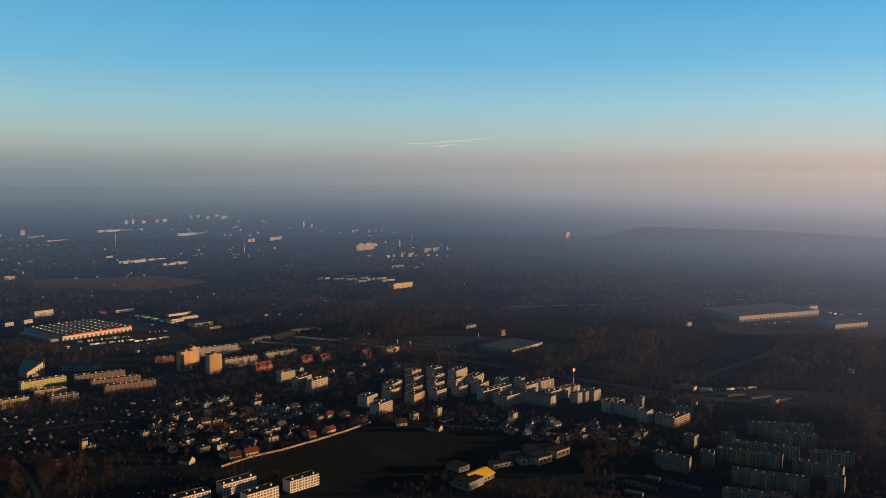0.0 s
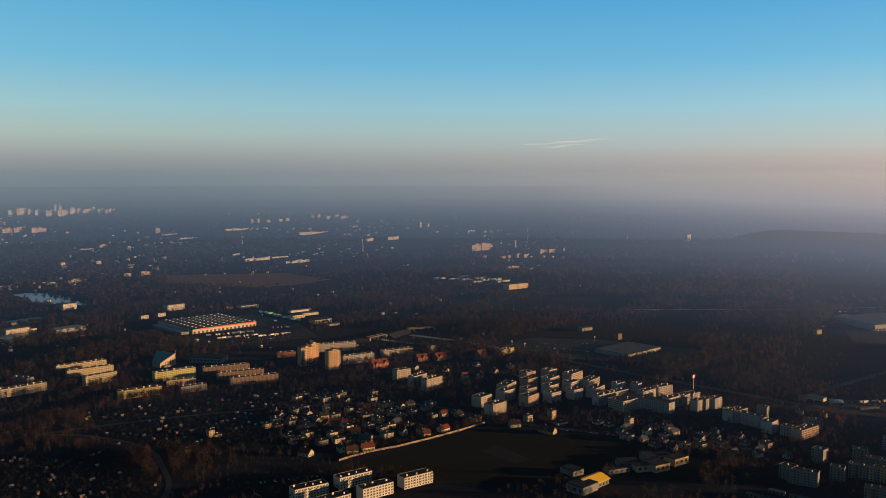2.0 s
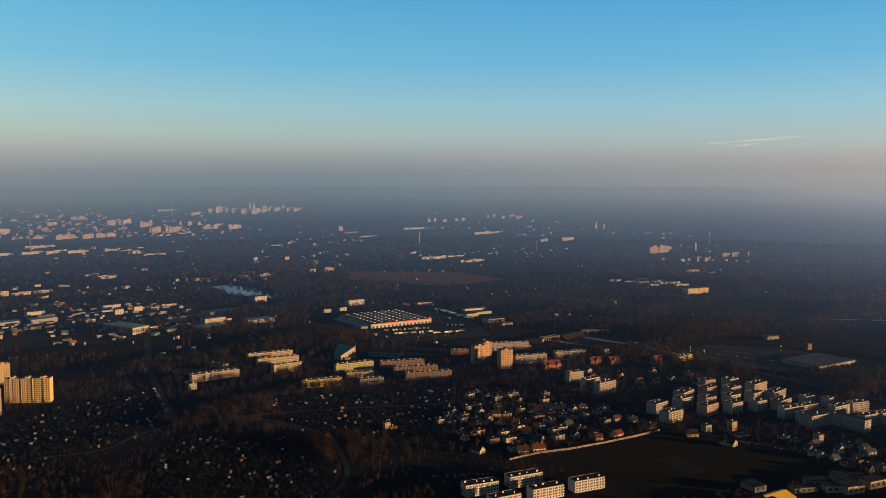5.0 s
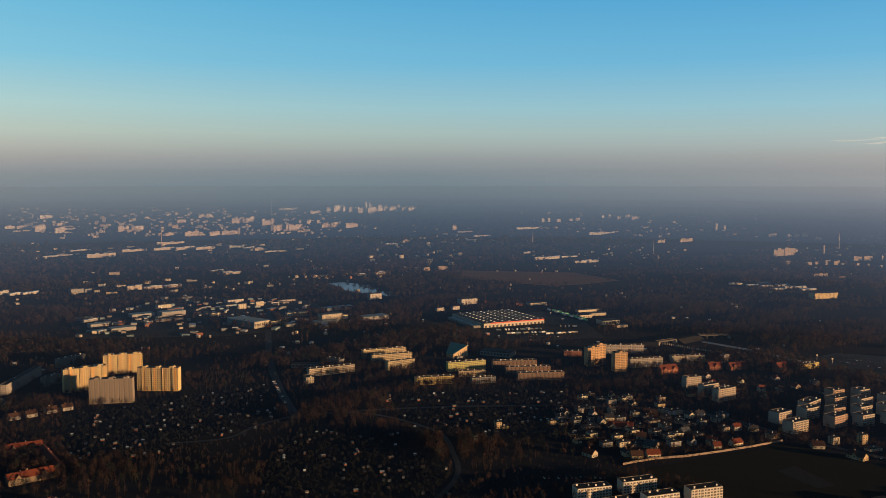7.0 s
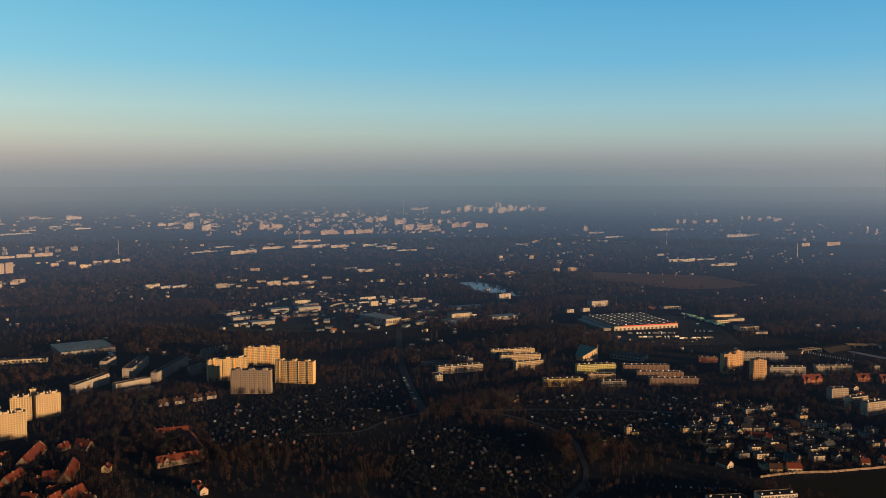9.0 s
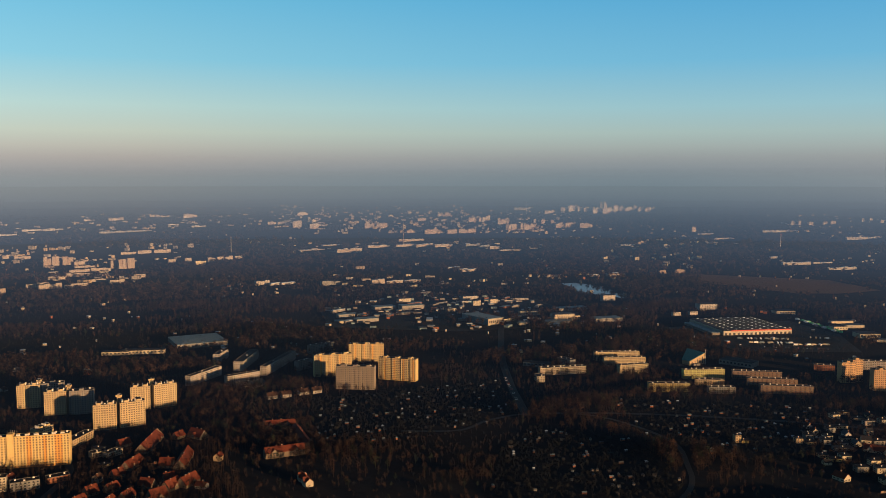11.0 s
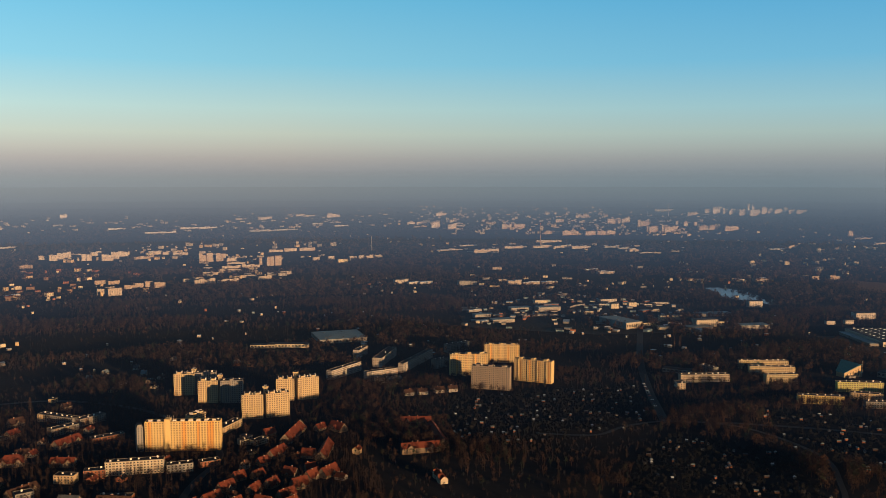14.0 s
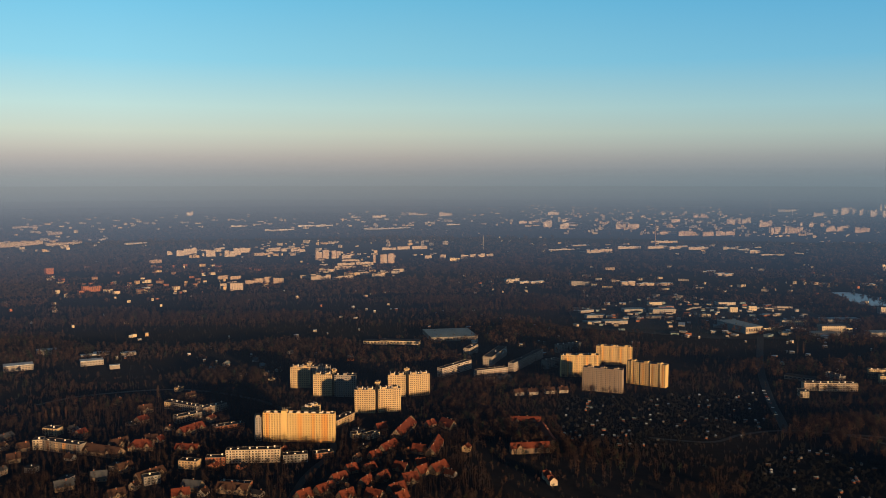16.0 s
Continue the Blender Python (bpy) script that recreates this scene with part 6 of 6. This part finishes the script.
far_block(-1447, 1276, -21, 38, 19, 8, "concrete", "low works hall under a blue-grey sheet roof", "blue")
far_block(-1472, 1421, -23, 52, 26, 7, "concrete", "low works hall under a blue-grey sheet roof", "blue")
far_block(-1153, 1904, -31, 34, 17, 15, "slab", "pale flat-roofed works block beside yards", "felt")
far_block(-899, 1930, -34, 44, 22, 14, "slab", "pale flat-roofed works block beside yards", "felt")
far_block(-912, 1800, -33, 19, 10, 8, "slab", "pale flat-roofed works block beside yards", "felt")
far_block(-890, 1838, -33, 19, 11, 8, "slab", "pale flat-roofed works block beside yards", "felt")
far_block(-1432, 1687, -26, 43, 21, 9, "slab", "pale flat-roofed works block beside yards", "felt")
far_block(-1428, 2406, -31, 57, 28, 10, "far", "pale village house among bare trees", "brown")
far_block(-1518, 2455, -30, 22, 12, 10, "far", "pale village house among bare trees", "brown")
far_block(-1498, 2349, -30, 15, 9, 8, "far", "pale village house among bare trees", "brown")
far_block(-1574, 2261, -29, 47, 23, 7, "far", "pale village house among bare trees", "brown")
far_block(-1586, 2403, -29, 19, 11, 8, "far", "pale village house among bare trees", "brown")
far_block(-1517, 239, -4, 36, 18, 8, "concrete", "low shed under a pale sheet roof", "pale")
far_block(-1579, 244, -4, 26, 13, 6, "concrete", "low shed under a pale sheet roof", "pale")
far_block(-1595, 267, -5, 26, 13, 5, "concrete", "low shed under a pale sheet roof", "pale")
far_block(-1570, 308, -5, 25, 12, 5, "concrete", "low shed under a pale sheet roof", "pale")
far_block(-1469, 266, -5, 16, 9, 6, "concrete", "low shed under a pale sheet roof", "pale")
far_block(-1535, 130, -2, 44, 22, 9, "concrete", "low shed under a pale sheet roof", "pale")
far_block(-1654, 186, -3, 33, 16, 8, "concrete", "low shed under a pale sheet roof", "pale")
far_block(-112, 2439, -47, 72, 24, 15, "gold", "sunlit golden works building beside woods")
far_town = thing("distant_town", pose(0, 0, 0), "pale far town blocks sunk in evening haze", "town", kind="stuff")
for key, geo in JOINED.items():
    part(key.split("_")[0], geo, GLASS if key == "glazing" else WALL[key[5:]] if key[:4] == "wall" else ROOF[key[5:]], far_town, kind="stuff")
# works and stores of the near industrial estate
rnd = random.Random(40)
ESTATE_POLY = [(-1572, 1302), (-1652, 1713), (-1303, 1805), (-1053, 1634), (-1000, 1560), (-1147, 1316), (-1378, 1168)]
made = 0
while made < 150:
    x, y = rnd.uniform(-1650, -1000), rnd.uniform(1170, 1800)
    if inside(np.array([x]), np.array([y]), ESTATE_POLY)[0] and is_taken(np.array([x]), np.array([y]))[0] != 1:
        far_block(x, y, -42 + rnd.choice((0, 0, 90, 48)) + rnd.uniform(-6, 6), rnd.uniform(5, 10 + 34 * rnd.random() ** 3), rnd.uniform(5, 16), rnd.uniform(2.5, 5.5), rnd.choice(["white", "grey", "concrete", "concrete5", "bluewall", "slab", "brick"]), "low works building on an industrial yard", rnd.choice(["grey", "blue", "blue", "felt", "pale"]))
        made += 1
for x, y, a, l, d, h, w in ((-560, 1900, -42, 40, 20, 6, "white"), (-600, 1945, -42, 50, 14, 5, "cream"), (-470, 1770, -44, 26, 14, 5, "white"), (880, 2030, -60, 30, 20, 9, "white"), (640, 2010, -60, 24, 14, 8, "white"), (700, 2030, -60, 24, 14, 8, "white"), (590, 1980, -60, 20, 14, 8, "cream"), (520, 1800, -60, 12, 10, 9, "tan"), (120, 1690, -45, 11, 9, 11, "brickslab"), (60, 1780, -45, 30, 14, 6, "grey")):
    far_block(x, y, a, l, d, h, w, "pale store building beside the yard", "grey")
for k in range(14):
    tagged(new("market_stall", Geo().box(-6, 6, -2.5, 2.5, 0, 3.2, 0.3).mesh("market_stall", GREEN if k % 3 else SHEET)), "low market stall with a green canopy", "stall", "market stalls").matrix_world = pose(-690 + 9 * k + 6 * (k % 3), 1930 - 8 * k, 0, 0, 0, -42)

# ---------------------------------------------------------------- near houses scattered over their quarters
def quarter(poly, count, seed, flat_share, roofs, turn, gap):
    rnd = random.Random(seed)
    spots, tries = [], 0
    while len(spots) < count and tries < 6000:
        tries += 1
        x, y = rnd.uniform(min(p[0] for p in poly), max(p[0] for p in poly)), rnd.uniform(min(p[1] for p in poly), max(p[1] for p in poly))
        if not inside(np.array([x]), np.array([y]), poly)[0] or is_taken(np.array([x]), np.array([y]))[0] or any(math.hypot(x - a, y - b) < gap for a, b in spots):
            continue
        spots.append((x, y))
        a = turn + rnd.choice((0, 0, 90)) + rnd.uniform(-7, 7)
        if rnd.random() < flat_share:
            cube_house(x, y, a, rnd.uniform(9, 14), rnd.uniform(8, 11), rnd.choice((1, 2, 2)), rnd.choice(["cream", "tan", "slab", "grey", "greige", "concrete"]))
        else:
            house(x, y, a, rnd.uniform(8, 12), rnd.uniform(7, 9), rnd.choice((3.2, 5.4)), rnd.choice(roofs), rnd.choice(["cream", "white", "cream", "slab", "tan"] if y > 900 else ["tan", "slab", "greige", "brick", "concrete"]), rnd.uniform(0.3, 0.5))


quarter([(-394, 1088), (-363, 1203), (-230, 1219), (-107, 1115), (-152, 1025), (-239, 940), (-311, 962)], 52, 51, 0.6, ["red", "brown", "felt", "felt", "grey"], -45, 15)
quarter([(70, 1020), (60, 1100), (230, 1060), (260, 980), (150, 985)], 26, 52, 0.3, ["grey", "felt", "brown"], -45, 17)
quarter([(-1130, 40), (-1180, 330), (-960, 380), (-800, 300), (-740, 180), (-900, 30)], 18, 53, 0.35, ["red", "brown", "grey", "felt", "brown"], -50, 20)
quarter([(-860, 340), (-960, 440), (-800, 560), (-700, 470), (-690, 330)], 9, 54, 0.1, ["red", "brown", "brown"], -65, 20)
quarter([(-250, 1230), (-260, 1400), (-60, 1420), (-60, 1330)], 18, 55, 0.1, ["red", "red", "brown"], -45, 19)
quarter([(-1500, 560), (-1330, 300), (-1200, 330), (-1330, 640)], 14, 56, 0.3, ["grey", "blue", "brown"], -50, 30)


# garden plots: huts, then shrubs
PLOTS = [[(-946, 764), (-819, 1035), (-673, 873), (-685, 768), (-767, 633)], [(-611, 778), (-633, 876), (-506, 899), (-344, 758), (-420, 640), (-511, 620)],
         [(-628, 1050), (-408, 1211), (-319, 992), (-370, 908), (-512, 924)]]
rnd = random.Random(60)
for poly, count in zip(PLOTS, (110, 70, 80)):
    spots, tries = [], 0
    while len(spots) < count and tries < 5000:
        tries += 1
        x, y = rnd.uniform(min(p[0] for p in poly), max(p[0] for p in poly)), rnd.uniform(min(p[1] for p in poly), max(p[1] for p in poly))
        if inside(np.array([x]), np.array([y]), poly)[0] and not is_taken(np.array([x]), np.array([y]))[0] and all(math.hypot(x - a, y - b) > 5 for a, b in spots):
            spots.append((x, y))
            shed(x, y, -45 + rnd.choice((0, 90)) + rnd.uniform(-12, 12), rnd.randrange(6))
    for a, b in spots:
        take([a, a + 3, a - 3, a, a], [b, b, b, b + 3, b - 3])

# rows of garages and parked lorries
def garage_row(x, y, turn, length):
    root = thing("garage_row", pose(x, y, 0, 0, 0, turn), "low row of garages with a pale roof edge", "garage", "garage rows")
    take_box(pose(x, y, 0, 0, 0, turn), -7, 1, -length / 2, length / 2)
    part("wall", Geo().box(-6, 0, -length / 2, length / 2, 0, 2.6), WALL["concrete5"], root)
    part("roof", Geo().box(-6.2, 0.3, -length / 2 - 0.2, length / 2 + 0.2, 2.604, 2.85), ROOF["grey"], root, "grey roof sheet")
    for k in range(max(2, int(length / 3.4))):
        a = -length / 2 + (k + 0.5) * length / max(2, int(length / 3.4))
        part("door", Geo().box(-0.03, 0.05, a - 1.2, a + 1.2, 0.05, 2.2), ROOF["brown"], root)


def lorry(x, y, turn, paint):
    root = thing("lorry", pose(x, y, 0.1, 0, 0, turn), "box lorry parked on a yard", "lorry", "parked lorries")
    part("box", Geo().box(-5, 2.2, -1.25, 1.25, 1.0, 3.7), paint, root)
    part("cab", Geo().box(2.5, 4.6, -1.2, 1.2, 0.7, 3.0, 0.15), WALL["grey"], root)
    for a in (-3.8, -2.6, 3.5):
        for b in (-1.15, 1.15):
            ob = part("wheel", Geo().tube(0, 0, -0.15, 0.15, 0.5, 0.5, 10), ROOF["felt"], root)
            ob.matrix_local = pose(a, b, 0.5, 90)


for x, y, a, l in ((191, 855, -121, 16), (203, 843, -123, 23), (234, 854, -119, 20), (249, 840, -130, 15), (215, 868, -125, 15), (187, 826, -120, 18), (420, 1214, -70, 28), (452, 1202, -69, 36), (477, 1187, -67, 31)):
    garage_row(x, y, a, l)
rnd = random.Random(90)
for ax, ay, bx, by, count in ((568, 2069, 700, 2120, 7), (546, 1937, 556, 1877, 3), (653, 1805, 747, 1845, 6), (947, 1973, 957, 1919, 3), (880, 1982, 909, 1937, 4), (-689, 1617, -611, 1675, 10), (-656, 1589, -590, 1640, 9), (-584, 1622, -534, 1669, 8), (-593, 1719, -554, 1732, 5), (415, 1245, 466, 1259, 6)):
    for k in range(count):
        t = (k + 0.5 + rnd.uniform(-0.3, 0.3)) / count
        lorry(ax + (bx - ax) * t, ay + (by - ay) * t, math.degrees(math.atan2(by - ay, bx - ax)) + rnd.choice((0, 0, 90)) + rnd.uniform(-6, 6), rnd.choice((SHEET, SHEET, WALL["white"], ROOF["blue"])))
# parked cars
CARS = [car_kind(m) for m in (SHEET, WALL["grey"], RED, ROOF["felt"])]
rnd = random.Random(70)
for (ax, ay), (bx, by), count in (((-640, 1590), (-540, 1650), 22), ((-620, 1570), (-520, 1630), 22), ((-60, 1600), (60, 1560), 22), ((-40, 1630), (90, 1590), 22), ((-20, 1655), (100, 1620), 18),
                                  ((-820, 1050), (-720, 950), 16), ((-300, 830), (-240, 860), 14), ((0, 1060), (110, 1040), 16), ((640, 1760), (760, 1730), 14), ((400, 1248), (540, 1200), 20), ((380, 1228), (500, 1190), 16)):
    for k in range(count):
        t = (k + rnd.uniform(-0.2, 0.2)) / count
        if rnd.random() < 0.72:
            copy_thing(rnd.choice(CARS), pose(ax + (bx - ax) * t, ay + (by - ay) * t, 0.2, 0, 0, math.degrees(math.atan2(by - ay, bx - ax)) + 90 + rnd.uniform(-4, 4)))
for ob in CARS:
    for o in (*ob.children_recursive, ob):
        bpy.data.objects.remove(o)

# ---------------------------------------------------------------- trees
rng = np.random.default_rng(5)


def spread(count, d0, d1):
    a = np.radians(rng.uniform(56, 184, count))
    d = np.sqrt(rng.uniform(d0 * d0, d1 * d1, count))
    return d * np.cos(a), d * np.sin(a)


in_plots = lambda x, y: np.any([inside(x, y, p) for p in PLOTS], axis=0)
HOMES = [[(-394, 1088), (-363, 1203), (-230, 1219), (-87, 1115), (-132, 1015), (-239, 932), (-311, 962)], [(-1180, 30), (-1200, 340), (-960, 400), (-860, 560), (-690, 480), (-680, 250), (-900, 20)],
         [(-120, 1100), (-110, 1340), (330, 1260), (340, 1040), (120, 1010)], [(200, 800), (220, 1060), (500, 1050), (480, 760)], [(-310, 1270), (-310, 1480), (-60, 1550), (-60, 1440), (-200, 1380), (-230, 1270)]]
in_homes = lambda x, y: np.any([inside(x, y, p) for p in HOMES], axis=0)

x, y = spread(42000, 790, 1420)
free = is_taken(x, y) == 0
plots, homes = in_plots(x, y), in_homes(x, y)
dense = drift(x, y, 75)
roll = rng.random(len(x))
wood = free & ~plots & ~homes & (roll < 0.22 + 1.0 * np.clip(2.4 * dense - 0.75, 0, 1))
tall = rng.uniform(7, 15, len(x)) * (0.4 + 0.9 * drift(x, y, 70))
kind = rng.random(len(x))
for name, pick, mat, word in (("woods", wood & (kind < 0.72), TWIG, "bare brown winter trees in a dense belt"), ("woods", wood & (kind >= 0.72) & (kind < 0.90), RUST, "rusty-leaved oaks among bare trees"), ("woods", wood & (kind >= 0.90), NEEDLE, "dark evergreens among bare trees")):
    crowns(name, x[pick], y[pick], tall[pick], tall[pick] * rng.uniform(0.24, 0.40, pick.sum()), 84, mat, word, 0.52)
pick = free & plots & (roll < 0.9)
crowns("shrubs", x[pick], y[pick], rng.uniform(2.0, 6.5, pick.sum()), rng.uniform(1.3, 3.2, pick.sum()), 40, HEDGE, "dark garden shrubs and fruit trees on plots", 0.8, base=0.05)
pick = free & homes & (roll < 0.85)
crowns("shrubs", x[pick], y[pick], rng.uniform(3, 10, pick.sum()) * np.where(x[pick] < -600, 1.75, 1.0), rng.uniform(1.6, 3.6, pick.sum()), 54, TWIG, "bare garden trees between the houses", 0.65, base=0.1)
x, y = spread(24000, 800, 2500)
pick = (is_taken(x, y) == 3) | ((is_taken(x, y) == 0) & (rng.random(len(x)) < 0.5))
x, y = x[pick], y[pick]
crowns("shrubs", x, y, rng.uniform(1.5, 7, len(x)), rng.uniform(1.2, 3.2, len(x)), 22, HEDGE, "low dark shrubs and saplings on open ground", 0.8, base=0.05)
x, y = spread(42000, 1420, 2300)
free = ((is_taken(x, y) == 0) | ((is_taken(x, y) == 3) & (x < -900) & (rng.random(len(x)) < 0.5))) & (rng.random(len(x)) < 0.07 + np.clip(2.6 * drift(x, y, 120) - 0.9, 0, 1))
x, y = x[free], y[free]
tall = rng.uniform(9, 18, len(x)) * (0.4 + 0.85 * drift(x, y, 120))
kind = rng.random(len(x))
for pick, mat, word in ((kind < 0.62, TWIG, "bare brown winter woods beyond the estate"), ((kind >= 0.62) & (kind < 0.92), RUST, "rusty oaks in the woods beyond"), (kind >= 0.92, NEEDLE, "dark evergreens in the woods beyond")):
    crowns("woods", x[pick], y[pick], tall[pick], tall[pick] * rng.uniform(0.24, 0.40, pick.sum()), 38, mat, word, 0.85)
x, y = spread(42000, 2300, 3300)
free = (is_taken(x, y) == 0) & (rng.random(len(x)) < 0.06 + np.clip(2.6 * drift(x, y, 190) - 0.9, 0, 1))
x, y = x[free], y[free]
tall = rng.uniform(9, 19, len(x)) * (0.5 + 0.7 * drift(x, y, 220))
kind = rng.random(len(x)) + 0.5 * drift(x, y, 300)
for pick, mat, word in ((kind < 0.9, TWIG, "bare brown woods stretching across the plain"), (kind >= 0.9, RUST, "rusty oak woods stretching across the plain")):
    crowns("woods", x[pick], y[pick], tall[pick], tall[pick] * 0.5, 16, mat, word, 1.5, stems=False)
d = 1 / rng.uniform(1 / 12000, 1 / 3300, 26000)
a = np.radians(rng.uniform(58, 182, len(d)))
x, y = d * np.cos(a), d * np.sin(a)
keep = rng.random(len(d)) < 0.05 + 1.3 * drift(x, y, 600) - 0.1
for bearing, half, off in CLEARINGS:
    keep &= ~((np.abs(a - bearing) < half) & (d > off * 0.93) & (d < off + 25))
d, x, y = d[keep], x[keep], y[keep]
r = FAR_FROM + FAR_ROOM * (1 - np.exp(-(d - FAR_FROM) / FAR_ROOM))
k = r / d
tall = rng.uniform(9, 17, len(d)) * k
crowns("woods", x * k, y * k, tall, tall * 1.0, 10, TWIG, "dim woods in the hazy distance", 1.7, stems=False, z=EYE * (1 - k))
for px, py, h in ((-1216, 276, 24), (-1190, 130, 16), (-1194, 138, 18), (-1198, 146, 17), (-1188, 122, 15), (-1192, 154, 16), (-1205, 190, 17), (-1212, 200, 15), (-640, 1150, 20), (-655, 1142, 18), (-970, 1330, 20), (-965, 1340, 22), (-745, 1180, 17), (-935, 1190, 17), (-925, 1200, 18), (-880, 1290, 19)):
    poplar(px, py, h)
